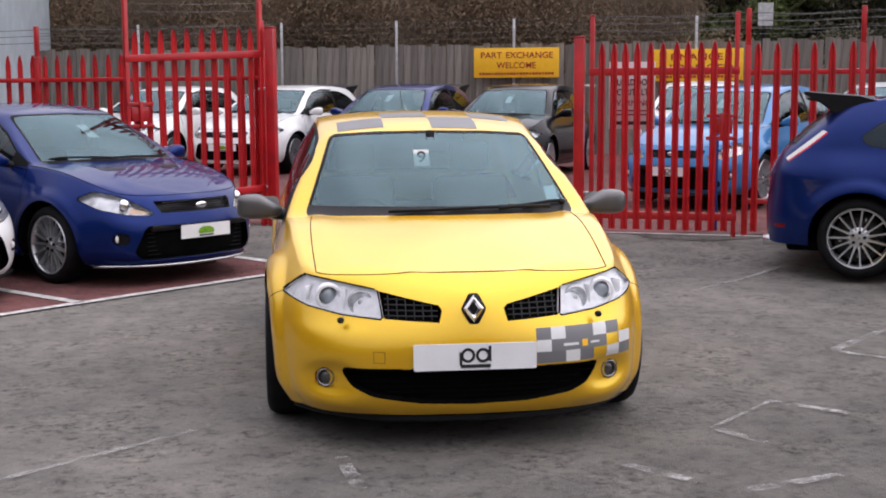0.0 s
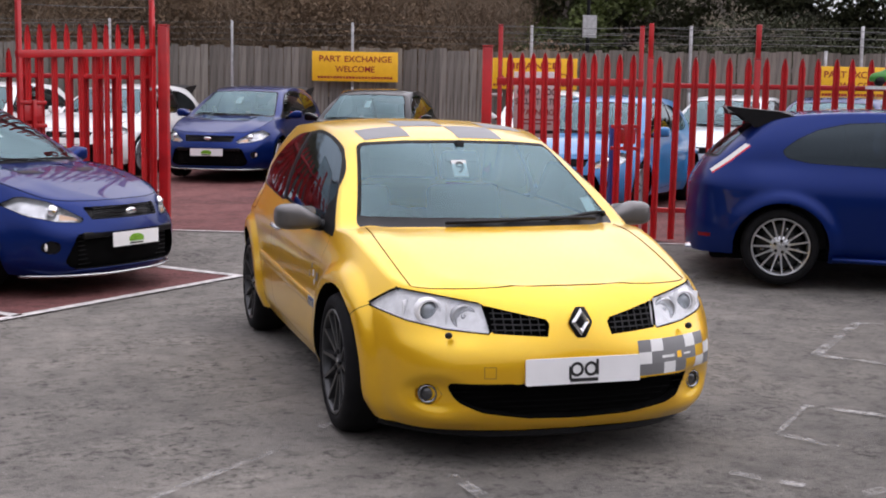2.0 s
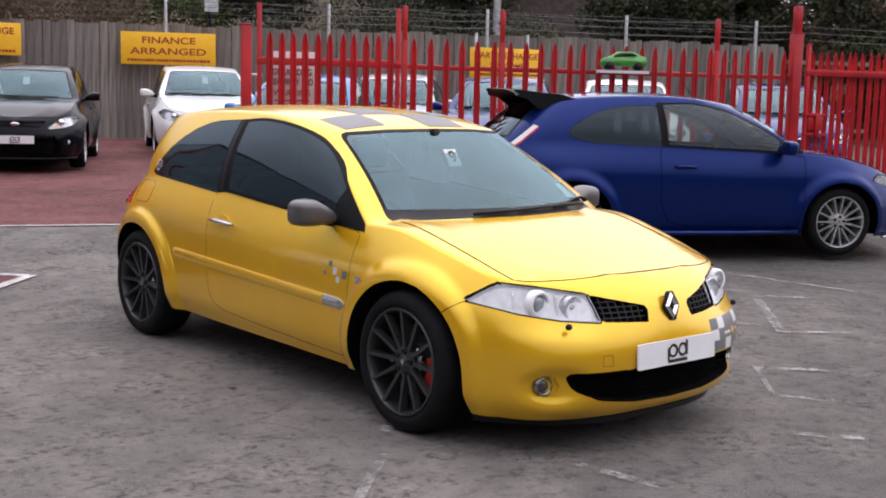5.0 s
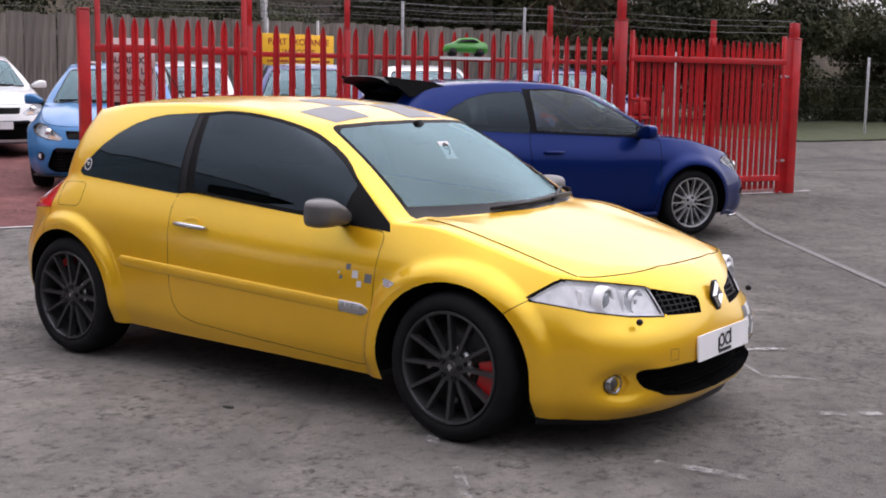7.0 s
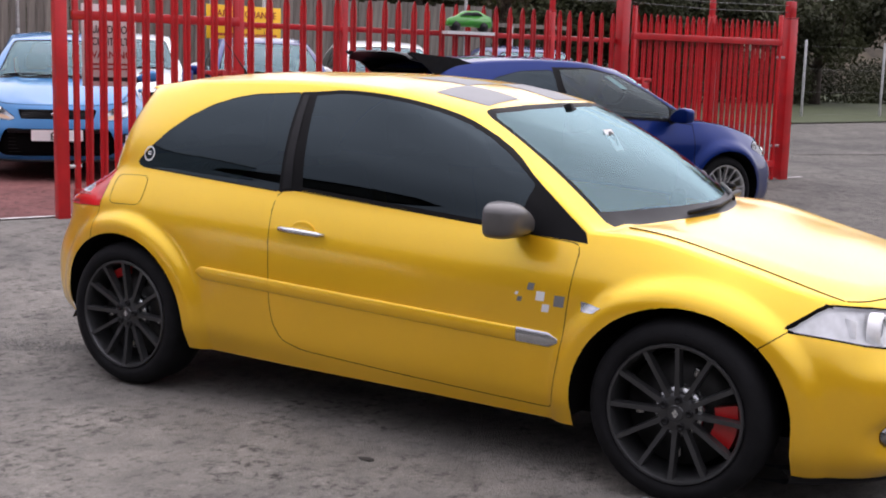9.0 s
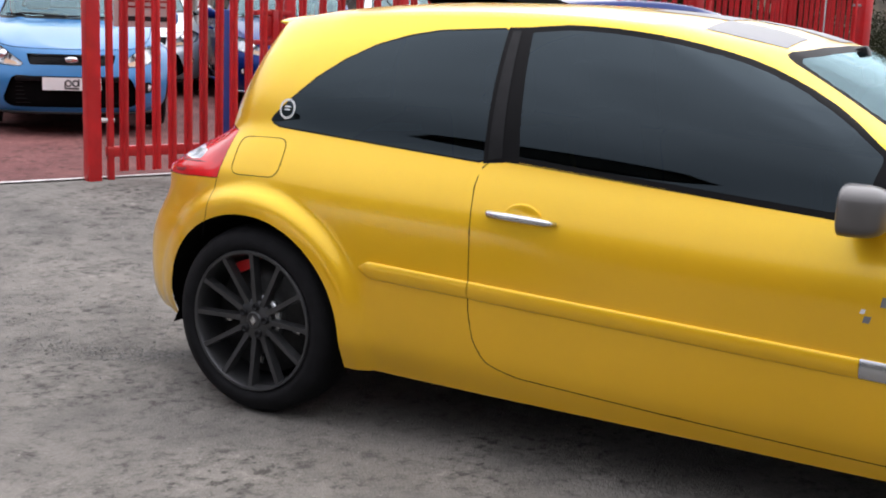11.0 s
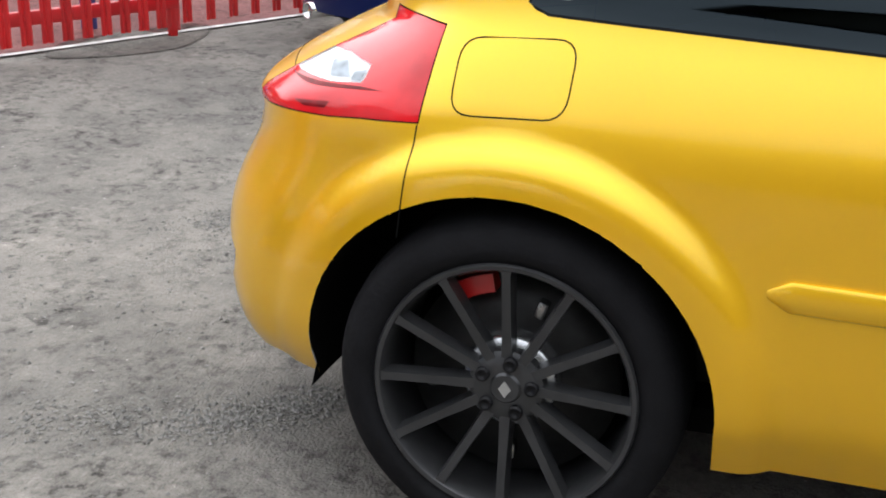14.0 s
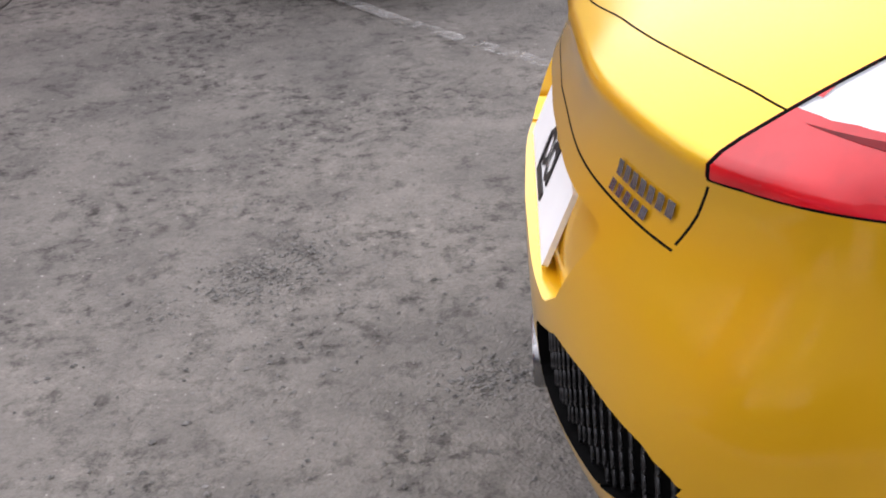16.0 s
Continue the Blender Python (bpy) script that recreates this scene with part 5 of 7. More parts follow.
    for s in (-1, 1):
        bmx = bmesh.new()
        o = rounded([(-.062, -.036), (.062, -.036), (.062, .036), (-.062, .036)], .03, 5)
        i2 = grown(o, -.010)
        rings = [[bmx.verts.new((s * .20 + x, d, z)) for x, z in loop] for loop, d in ((o, -.10), (o, .025), (grown(o, -.004), .031), (i2, .027), (i2, -.09))]
        for p0, p1 in zip(rings, rings[1:]):
            for q in range(len(o)):
                bmx.faces.new((p0[q], p0[(q + 1) % len(o)], p1[(q + 1) % len(o)], p1[q]))
        bmesh.ops.recalc_face_normals(bmx, faces=bmx.faces[:])
        part("tailpipe", bmx, STEELM, ex, "polished oval tailpipe")
    # wipers, sticker in the screen, quarter-glass sticker, aerial
    on = lambda x, z, off=.012: (lambda h: Vector(h[0]) + Vector((0, -off, off * .7)))(tree.ray_cast(Vector((x, -4, z)), Vector((0, 1, 0))))
    wiper(car, [on(.55, .935, .03), on(.42, .95), on(.2, .953), on(-.02, .948), on(-.28, .938)])
    wiper(car, [on(.62, .95, .03), on(.66, .968), on(.56, .968), on(.4, .955), on(.28, .945)])
    cy = tree.ray_cast(Vector((-.072, -4, 1.19)), Vector((0, 1, 0)))[0].y + .035
    bmx = bmesh.new()
    add_box(bmx, (.082, .002, .105), pose(-.072, cy, 1.192, -38), 0)
    card = part("price_card", bmx, PAPER, car, "white card hung inside the windscreen")
    text("card_number", "9", .10, Matrix.Translation((-.072, cy - .004, 1.195)) @ Matrix.Rotation(radians(-38), 4, "X") @ FACE_FRONT, INK, card, "", .002)
    for view in ("right", "left"):
        part("pillar_cover", drape(tree, [[(.404, .962), (.452, .952), (.466, 1.338), (.436, 1.340)]], view, .0022, 8), BLACK, car, "black gloss centre pillar cover")
    part("tax_disc", drape(tree, [sq(.56, .625, .985, 1.05)], "front", -.008, 2), PAPER, car)
    bmx = bmesh.new()
    add_box(bmx, (.19, .04, .07), pose(.0, -.50, 1.245, -20), .02)
    add_box(bmx, (.05, .05, .06), pose(.0, -.46, 1.30, -20), .01)
    part("rear_view_mirror", bmx, BLACK, car)
    ringq = []
    for k in range(24):
        a, b = 2 * math.pi * k / 24, 2 * math.pi * (k + .8) / 24
        ringq.append([(1.234 + .026 * math.cos(a), 1.05 + .026 * math.sin(a)), (1.234 + .026 * math.cos(b), 1.05 + .026 * math.sin(b)), (1.234 + .034 * math.cos(b), 1.05 + .034 * math.sin(b)), (1.234 + .034 * math.cos(a), 1.05 + .034 * math.sin(a))])
    ringq += [[(1.222, 1.045), (1.246, 1.045), (1.246, 1.05), (1.222, 1.05)], [(1.222, 1.055), (1.246, 1.055), (1.246, 1.06), (1.222, 1.06)]]
    part("club_sticker", drape(tree, ringq, "right", .002, 1), WHITEVINYL, car, "round white wreath sticker on the quarter glass")
    bmx = bmesh.new()
    bar(bmx, (0, 1.30, 1.39), (0, 1.46, 1.56), .004, 6, .002)
    part("aerial", bmx, BLACK, car)
    cabin(car)
    for y in (-S["axle"], S["axle"]):
        for s in (-1, 1):
            wheel(car, S, s * (.882 if y < 0 else .870), y if y < 0 else y - .013, s, 12, RIMDARK, CALIPER)
    bm.free()
    return car


def sport_hatchback(sport=True):
    """A rounder hatchback with deep bumper and, on the sport kind, bonnet vents and a high tailgate wing."""
    car = empty("hatchback")
    S = HATCH_B
    bm, edge = shell(S, 0.035, 30)
    tree = remember(bm)
    lay = bm.faces.layers.int.new("mark")
    arches(bm, lay, S, 1)
    P = dict(
        door_glass=rounded([(.42, 1.405), (.1, 1.41), (-.2, 1.36), (-.50, 1.23), (-.74, 1.08), (-.70, .965), (.40, 1.01)], .03, 3),
        sail=[(-.735, 1.085), (-.96, .985), (-.94, .955), (-.70, .962)],
        outline=[(.42, 1.405), (.1, 1.41), (-.2, 1.36), (-.50, 1.23), (-.74, 1.08), (-.96, .985), (-.94, .955), (-.70, .962), (.40, 1.01)],
        quarter=rounded([(1.34, 1.13), (1.22, 1.225), (1.04, 1.315), (.8, 1.37), (.47, 1.385), (.45, 1.0), (1.10, 1.028), (1.29, 1.065)], .05, 4),
        pillar=[(.415, 1.405), (.475, 1.407), (.455, 1.012), (.395, 1.008)],
        screen=rounded([(-.70, .975), (-.55, 1.385), (0, 1.40), (.55, 1.385), (.70, .975)], .05, 3), frit=1.0,
        rear_glass=rounded([(-.60, 1.06), (-.45, 1.37), (.45, 1.37), (.60, 1.06)], .05))
    glasshouse(bm, lay, P)
    front = lambda c, n: c.y < -1.45 and c.z < .9
    lamp = rounded([(-.835, .715), (-.74, .775), (-.62, .735), (-.43, .605), (-.46, .578), (-.62, .590), (-.77, .635)], .03, 3)
    top = rounded([(-.40, .690), (.40, .690), (.37, .595), (-.37, .595)], .02, 3)
    low = rounded([(-.53, .50), (.53, .50), (.62, .28), (.54, .225), (-.54, .225), (-.62, .28)], .05, 3)
    carve(bm, lay, top, "front", 3, front)
    carve(bm, lay, low, "front", 2, front)
    for a, c in ((lamp, -.69), (flip(lamp), .69)):
        carve(bm, lay, grown(a, .005), "front", 22, front)
        carve(bm, lay, a, "front", 4, front)
        carve(bm, lay, circle(c, .40, .05, 20), "front", 6, front)
    tail = rounded([(1.70, .80), (1.62, .98), (1.66, 1.03), (1.80, 1.03), (2.05, .80), (2.0, .76), (1.85, .765)], .03, 3)
    strip = [(1.60, 1.172), (1.592, 1.163), (1.75, 1.032), (1.90, .925), (1.907, .935), (1.757, 1.042)]
    # bright edge of the rear glass, painted onto the pillar in white
    glint = [(1.635, 1.185), (1.60, 1.172), (1.757, 1.042), (1.907, .935), (1.925, .955), (1.79, 1.06)]
    tip = lambda c, n: abs(c.x) > .50 and c.y > 1.45
    carve(bm, lay, glint, "side", 24, tip)
    carve(bm, lay, strip, "side", 8, tip)
    door = [(.46, 1.0), (.48, .9), (.47, .5), (.40, .33), (.25, .29), (-.86, .26), (-.93, .5), (-.955, .93), (-.70, .958), (.40, 1.004)]
    nog = lambda c, n: abs(c.x) > .6 and not any(inside(P[k], c.y, c.z) for k in ("door_glass", "pillar", "sail", "quarter"))
    carve(bm, lay, grown(door, .0035), "side", 9, nog)
    carve(bm, lay, grown(door, -.0035), "side", 5, nog)
    bm.normal_update()
    panel("body", bm, lay, {0}, WHITE, car)
    for s in (-1, 1):
        panel("door", bm, lay, {5}, WHITE, car, "", s)
        panel("tail_light", bm, lay, {8}, REDLENS, car, "red tail light", s)
        panel("lamp_strip", bm, lay, {24}, WHITEVINYL, car, "white glint painted on beside the rear glass", s)
        hl = panel("headlight", bm, lay, {4}, CLEARLENS, car, "clear headlight", s)
        recess("reflector_bowl", bm, lay, {4}, LAMPGREY, hl, (-s * .03, .05, 0), "", s)
        part("indicator_lens", drape(tree, [[(s * .47, .592), (s * .60, .598), (s * .585, .640), (s * .50, .618)]], "front", .0015, 4), AMBER, hl, "pale amber indicator corner")
        bmx = bmesh.new()
        lathe(bmx, [(.0005, -.01), (.03, -.006), (.045, .01), (.05, .03)], Matrix.Translation((s * .60, -2.0, .665)) @ Matrix.Rotation(radians(90), 4, "Z"), 20)
        part("projector_lens", bmx, CHROME, hl)
        fg = recess("fog_housing", bm, lay, {6}, BLACK, car, (0, .03, 0), "", s)
        bmx = bmesh.new()
        lathe(bmx, [(.0005, -.004), (.025, -.002), (.034, .012)], Matrix.Translation((s * .69, -2.005, .40)) @ Matrix.Rotation(radians(90 - s * 30), 4, "Z"), 20)
        part("fog_lamp", bmx, REFLECT, fg)
        door_mirror(car, s * .955, -.70, 1.02, s, WHITE, BLACK)
        loc, _, _, _ = tree.ray_cast(Vector((s * 3, .24, .83)), Vector((-s, 0, 0)))
        bmx = bmesh.new()
        sweep(bmx, [(loc.x + s * .002, .34, .83), (loc.x + s * .025, .31, .832), (loc.x + s * .03, .24, .832), (loc.x + s * .02, .16, .83), (loc.x, .14, .828)], .014, 8)
        part("door_handle", bmx, WHITE, car)
    for s in (-1, 1):
        for code in (9, 22):
            panel("shut_line", bm, lay, {code}, VOID, car, "", s)
    glass_parts(bm, lay, car, PRIVACY if sport else CABINGLASS, CABINGLASS)
    liners(tree, S, car)
    ug = recess("upper_grille", bm, lay, {3}, BLACK, car, (0, .05, 0), "black upper grille")
    bmx = bmesh.new()
    for k in range(4):
        bar(bmx, (-.36, -2.15, .612 + k * .022), (.36, -2.15, .612 + k * .022), .004, 6)
    part("grille_mesh", bmx, BLACK, ug)
    lg = recess("lower_grille", bm, lay, {2}, VOID, car, (0, .07, 0), "large black lower intake")
    bmx = bmesh.new()
    for k in range(8):
        bar(bmx, (-.5, -2.13, .26 + k * .035), (.5, -2.13, .26 + k * .035), .004, 5)
    add_box(bmx, (1.0, .03, .05), pose(0, -2.185, .48), .01)
    part("intake_mesh", bmx, BLACK, lg)
    bmx = bmesh.new()
    for v in bmesh.ops.create_uvsphere(bmx, u_segments=20, v_segments=8, radius=1)["verts"]:
        v.co = Vector((v.co.x * .062, -2.212 + v.co.y * .012, .645 + v.co.z * .026))
    part("nose_badge", bmx, CHROME, car, "small oval chrome badge")
    bmx = bmesh.new()
    for s in (-1, 1):
        sweep(bmx, [(-s * x, y, z - .0015) for x, y, z in edge[::2]], .0035, 5)
    part("bonnet_gap", bmx, VOID, car)
    bmx = bmesh.new()
    pts = [(.80 * u, -2.235 + .42 * abs(u) ** 3.0, .175) for u in np.linspace(-1, 1, 25)]
    sweep(bmx, pts, .02, 6, .6)
    part("front_lip", bmx, SATIN if sport else BLACK, car)
    bmx = bmesh.new()
    add_box(bmx, (1.4, 3.8, .08), pose(0, 0, .23), .03)
    part("underbody", bmx, VOID, car)
    if sport:
        bmx = bmesh.new()
        prof = [(1.28, 1.462), (1.44, 1.474), (1.64, 1.490), (1.82, 1.505), (1.835, 1.496), (1.68, 1.462), (1.50, 1.438), (1.30, 1.44)]
        rings = []
        for u in np.linspace(-1, 1, 21):
            fall = .05 * abs(u) ** 4
            rings.append([bmx.verts.new((.58 * u, y - .05 * abs(u) ** 2, z - fall - (0.012 if abs(u) > .9 else 0))) for y, z in prof])
        for a, b in zip(rings, rings[1:]):
            for q in range(8):
                bmx.faces.new((a[q], a[(q + 1) % 8], b[(q + 1) % 8], b[q]))
        bmx.faces.new(rings[0]); bmx.faces.new(rings[-1][::-1])
        for s in (-1, 1):
            prism(bmx, [(1.20, 1.415), (1.36, 1.458), (1.60, 1.478), (1.80, 1.500), (1.80, 1.478), (1.68, 1.415), (1.56, 1.32), (1.42, 1.34)], .03, Matrix(((0, 0, s, s * .555), (1, 0, 0, 0), (0, 1, 0, 0), (0, 0, 0, 1))))
        bmesh.ops.recalc_face_normals(bmx, faces=bmx.faces[:])
        part("tailgate_wing", bmx, BLACK, car, "high black tailgate wing")
        for s in (-1, 1):
            part("bonnet_vent", drape(tree, [[(s * .20, -1.50), (s * .40, -1.46), (s * .42, -1.36), (s * .22, -1.40)]], "plan", .003, 3), BLACK, car, "black bonnet vent")
        for s in (-1, 1):
            bmx = bmesh.new()
            lathe(bmx, [(.045, -.2), (.048, .03), (.042, .03), (.04, -.1)], Matrix.Translation((s * .48, 2.08, .25)) @ Matrix.Rotation(radians(90), 4, "Z"), 18)
            part("tailpipe", bmx, CHROME, car)
            part("rear_reflector", drape(tree, [[(1.90, .385), (2.0, .385), (2.0, .415), (1.90, .415)]], "right" if s < 0 else "left", .003, 3), DARKRED, car, "red rear reflector")
            bmx = bmesh.new()
            sweep(bmx, [(s * .89, -.88, .235), (s * .905, -.3, .225), (s * .905, .4, .225), (s * .895, .90, .235)], .03, 8, .8)
            part("side_skirt", bmx, WHITE, car)
    bars_plate(car, Matrix.Translation((0, -2.258, .435)) @ FACE_FRONT, "green" if sport else "rings")
    pl = bars_plate(car, Matrix.Translation((0, 2.06, .78)) @ Matrix.Rotation(radians(20), 4, "X") @ FACE_REAR, "green")
    on = lambda x, z, off=.012: (lambda h: Vector(h[0]) + Vector((0, -off, off * .7)))(tree.ray_cast(Vector((x, -4, z)), Vector((0, 1, 0))))
    wiper(car, [on(.5, .985, .03), on(.3, 1.0), on(0, 1.003), on(-.25, .998)])
    wiper(car, [on(-.05, .985, .03), on(-.2, 1.01), on(-.45, 1.015), on(-.62, 1.005)])
    part("price_card", drape(tree, [[(-.05, 1.20), (.05, 1.20), (.05, 1.31), (-.05, 1.31)]], "front", -.02, 2), PAPER, car)
    bmx = bmesh.new()
    bar(bmx, (0, -.15, 1.455), (0, -.02, 1.62), .004, 6, .002)
    part("aerial", bmx, BLACK, car)
    cabin(car)
    for y in (-S["axle"], S["axle"]):
        for s in (-1, 1):
            wheel(car, S, s * .885, y, s, 15, RIMSILVER, None)
    bm.free()
    return car


def recolour(car, material, names=("body", "door", "door_handle", "mirror_housing", "side_skirt")):
    """Paints one copy: the colour sits on the objects, the meshes stay shared."""
    for o in car.children_recursive:
        if o.name.split(".")[0] in names:
            o.material_slots[0].link = "OBJECT"
            o.material_slots[0].material = material


def park(proto, x, y, turn, material, label, scale=(1, 1, 1), name="hatchback", group=""):
    """Stands a copy of a car with its nose at x, y; turn: degrees from facing -y."""
    a = radians(turn)
    nose = 2.25 * scale[1]
    ox, oy = x - math.sin(a) * nose, y + math.cos(a) * nose
    c = copy_thing(proto, pose(ox, oy, ground_z(ox, oy), 0, 0, turn))
    c.name = name
    c.scale = scale
    recolour(c, material)
    return tagged(c, label, "car", group)


# ---------------------------------------------------------------- ground
def behind(x, y):
    """Distance behind the red fence's line."""
    return (x - 2.1) * .395 + (y - 5.07) * .919


def ground_z(x, y):
    q = behind(x, y)
    return .13 * smooth01((q + 2.4) / 2.4) + .021 * min(max(q, 0), 14)


def sheet(name, xs, ys, material, lift_by=0.0, test=None, label="", kind="structure"):
    bm = bmesh.new()
    g = [[bm.verts.new((x, y, ground_z(x, y) + lift_by)) for y in ys] for x in xs]
    for i in range(len(xs) - 1):
        for j in range(len(ys) - 1):
            bm.faces.new((g[i][j], g[i + 1][j], g[i + 1][j + 1], g[i][j + 1]))
    return tagged(part(name, bm, material), label, "ground", "", kind)


def laid(name, outline, material, lift_by, label, category="road marking", kind="structure", cell=.25):
    """A film lying on the ground inside an outline."""
    bm = bmesh.new()
    xs = [p[0] for p in outline]
    ys = [p[1] for p in outline]
    f = bm.faces.new([bm.verts.new((x, y, 0)) for x, y in outline])
    for axis, lo, hi in ((0, min(xs), max(xs)), (1, min(ys), max(ys))):
        k = math.ceil(lo / cell) * cell
        while k < hi:
            no = (1, 0, 0) if axis == 0 else (0, 1, 0)
            bmesh.ops.bisect_plane(bm, geom=bm.verts[:] + bm.edges[:] + bm.faces[:], plane_co=(k, 0, 0) if axis == 0 else (0, k, 0), plane_no=no)
            k += cell
    for v in bm.verts:
        v.co.z = ground_z(v.co.x, v.co.y) + lift_by
    bmesh.ops.recalc_face_normals(bm, faces=bm.faces[:])
    if sum(f.normal.z for f in bm.faces) < 0:
        bmesh.ops.reverse_faces(bm, faces=bm.faces[:])
    return tagged(part(name, bm, material), label, category, "", kind)


def stripe(name, a, b, w, material, label, lift_by=.012):
    a, b = Vector(a), Vector(b)
    d = (b - a).normalized()
    n = Vector((-d.y, d.x)) * w / 2
    return laid(name, [tuple(a - n), tuple(b - n), tuple(b + n), tuple(a + n)], material, lift_by, label, cell=.5)


near = [-300, -120, -60, -30] + list(np.linspace(-20, 24, 100)) + [30, 60, 120, 300]
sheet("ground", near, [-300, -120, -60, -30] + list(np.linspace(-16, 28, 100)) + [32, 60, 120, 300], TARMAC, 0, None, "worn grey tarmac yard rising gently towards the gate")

# red surfacing behind the gate and in the slanting bays
gate_l, gate_r = Vector((-.99, 6.40)), Vector((2.13, 5.07))
along = (gate_r - gate_l).normalized()
back = Vector((-along.y, along.x))
at = lambda s, q: tuple(gate_r + along * s + back * q)
laid("red_tarmac", [at(-9, .06), at(9.3, .06), at(9.3, 13), at(-9, 13)], REDTAR, .004, "dull red tarmac inside the gate", "ground", cell=.5)
laid("red_tarmac", [(-.62, 3.80), (-3.5, 1.02), (-7.5, 5.0), (-4.9, 7.8), (-1.6, 6.3), (-1.3, 4.6)], REDTAR, .004, "dull red tarmac in the slanting bays", "ground", cell=.5)
stripe("gate_line", at(-3.4, .06), at(9.5, .06), .055, FRESHLINE, "thin white line along the gate threshold")
stripe("bay_line", (-.56, 3.80), (-3.6, .92), .09, FRESHLINE, "white line along the front of the bays")
stripe("bay_line", (-.60, 3.80), (-1.75, 4.95), .09, FRESHLINE, "white line at the side of a bay")
stripe("bay_line", (-2.35, 2.10), (-4.1, 3.85), .09, FRESHLINE, "white line between two bays")
for a, b, w in (((4.38, 1.6), (4.55, -.4), .06), ((2.40, -.36), (3.42, .60), .07), ((3.40, .60), (3.75, .25), .07), ((2.60, -.94), (3.66, .03), .07), ((2.40, -.36), (2.70, -.72), .06), ((2.60, -.94), (2.96, -1.22), .06), ((3.66, .03), (3.95, -.28), .06),
                ((6.35, .86), (7.15, .72), .07), ((3.45, 2.92), (2.3, 1.97), .07), ((1.56, -1.47), (1.86, -1.76), .06), ((1.12, -1.90), (1.27, -2.18), .06), ((1.58, -1.47), (1.14, -1.90), .03), ((.58, -2.40), (.78, -2.64), .06), ((.94, -2.80), (1.40, -2.66), .06),
                ((-.57, -2.14), (-.51, -2.58), .06), ((-1.95, -2.30), (-1.14, -1.56), .045), ((-.94, -1.29), (-.84, -1.21), .05)):
    stripe("worn_line", a, b, w, LINE, "worn white line on the tarmac")
# damp hollow at the foot of the gate
laid("damp_patch", rounded([(2.62, 4.72), (2.85, 4.42), (3.22, 4.22), (3.72, 4.30), (4.1, 4.52), (3.6, 4.78), (3.1, 4.93)], .2, 5), tarmac("damp_tarmac", (0.140, 0.130, 0.117), (0.03, 0.03, 0.03)), .004, "dark damp hollow in the tarmac by the gate", "damp patch", cell=.3)
# flush concrete edging running past the parked blue car
laid("edging", [(4.2, -1.77), (4.25, -1.82), (8.70, 1.65), (8.65, 1.70)], mat("concrete_edging", (.165, .16, .15), .85, vary=.2, scale=14, bump=.3), .006, "flush concrete edging strip", "kerb")
laid("grass_verge", [(21, 5.2), (40, -2.2), (60, 12), (26, 18), (21.5, 9)], GRASS, .03, "rough grass verge beyond the yard", "grass", "stuff", 1.0)
laid("road", [(13.2, 3.2), (30, -9), (34, -6), (17, 4.5)], TARMAC, .006, "grey access road outside the fence", "road", cell=1.0)


# ---------------------------------------------------------------- red palisade fence and gates
def pale_mesh(h, w=.068):
    """A W-section pale with a split, pointed head."""
    bm = bmesh.new()
    sec = [(-w / 2, .010), (-w / 2 + .012, 0), (-.012, .004), (0, .014), (.012, .004), (w / 2 - .012, 0), (w / 2, .010)]
    rows = []
    for z, k in ((0, 1), (h - .11, 1), (h - .03, .55), (h, .12)):
        rows.append([bm.verts.new((x * k, y, z)) for x, y in sec])
    for a, b in zip(rows, rows[1:]):
        for q in range(6):
            bm.faces.new((a[q], a[q + 1], b[q + 1], b[q]))
    r = bmesh.ops.extrude_face_region(bm, geom=bm.faces[:])
    bmesh.ops.translate(bm, vec=(0, .004, 0), verts=[g for g in r["geom"] if isinstance(g, bmesh.types.BMVert)])
    bmesh.ops.recalc_face_normals(bm, faces=bm.faces[:])
    me = bpy.data.meshes.new("pale")
    bm.to_mesh(me)
    bm.free()
    me.materials.append(REDPAINT)
    return me


PALE_FENCE, PALE_GATE = pale_mesh(1.86), pale_mesh(1.87)


def pales(parent, a, b, count, mesh, lift_by=.05, side=-1):
    """Pales in a row from a to b, each an object of its own."""
    a, b = Vector(a), Vector(b)
    turn = math.atan2(b.y - a.y, b.x - a.x)
    for k in range(count):
        p = a.lerp(b, (k + .5) / count)
        o = new("pale", mesh)
        o.parent = parent
        o.matrix_local = Matrix.Translation((p.x, p.y, ground_z(p.x, p.y) + lift_by)) @ Matrix.Rotation(turn, 4, "Z") @ Matrix.Translation((0, side * .035, 0)) @ Matrix.Rotation(radians(random.uniform(-.5, .5)), 4, "Y")


def rail(parent, a, b, z, name="rail", w=.05, d=.05):
    a, b = Vector(a), Vector(b)
    za, zb = ground_z(*a) + z, ground_z(*b) + z
    bm = bmesh.new()
    ln = (b - a).length
    add_box(bm, (ln, d, w), Matrix.Translation(((a.x + b.x) / 2, (a.y + b.y) / 2, (za + zb) / 2)) @ Matrix.Rotation(math.atan2(b.y - a.y, b.x - a.x), 4, "Z") @ Matrix.Rotation(-math.atan2(zb - za, ln), 4, "Y"), .006)
    return part(name, bm, REDPAINT, parent)


def post(parent, p, h, size=.10, name="post", material=None, spike=0.0, turn=0.0):
    bm = bmesh.new()
    add_box(bm, (size, size, h), pose(p[0], p[1], ground_z(*p) + h / 2 - .01, 0, 0, turn), .008)
    add_box(bm, (size * 1.08, size * 1.08, .015), pose(p[0], p[1], ground_z(*p) + h, 0, 0, turn), .004)
    if spike:
        add_box(bm, (size * .6 + .012, size * .6 + .012, spike), pose(p[0], p[1], ground_z(*p) + h + spike / 2, 0, 0, turn), .006)
    return part(name, bm, material or REDPAINT, parent)


TURN = math.degrees(math.atan2(along.y, along.x))


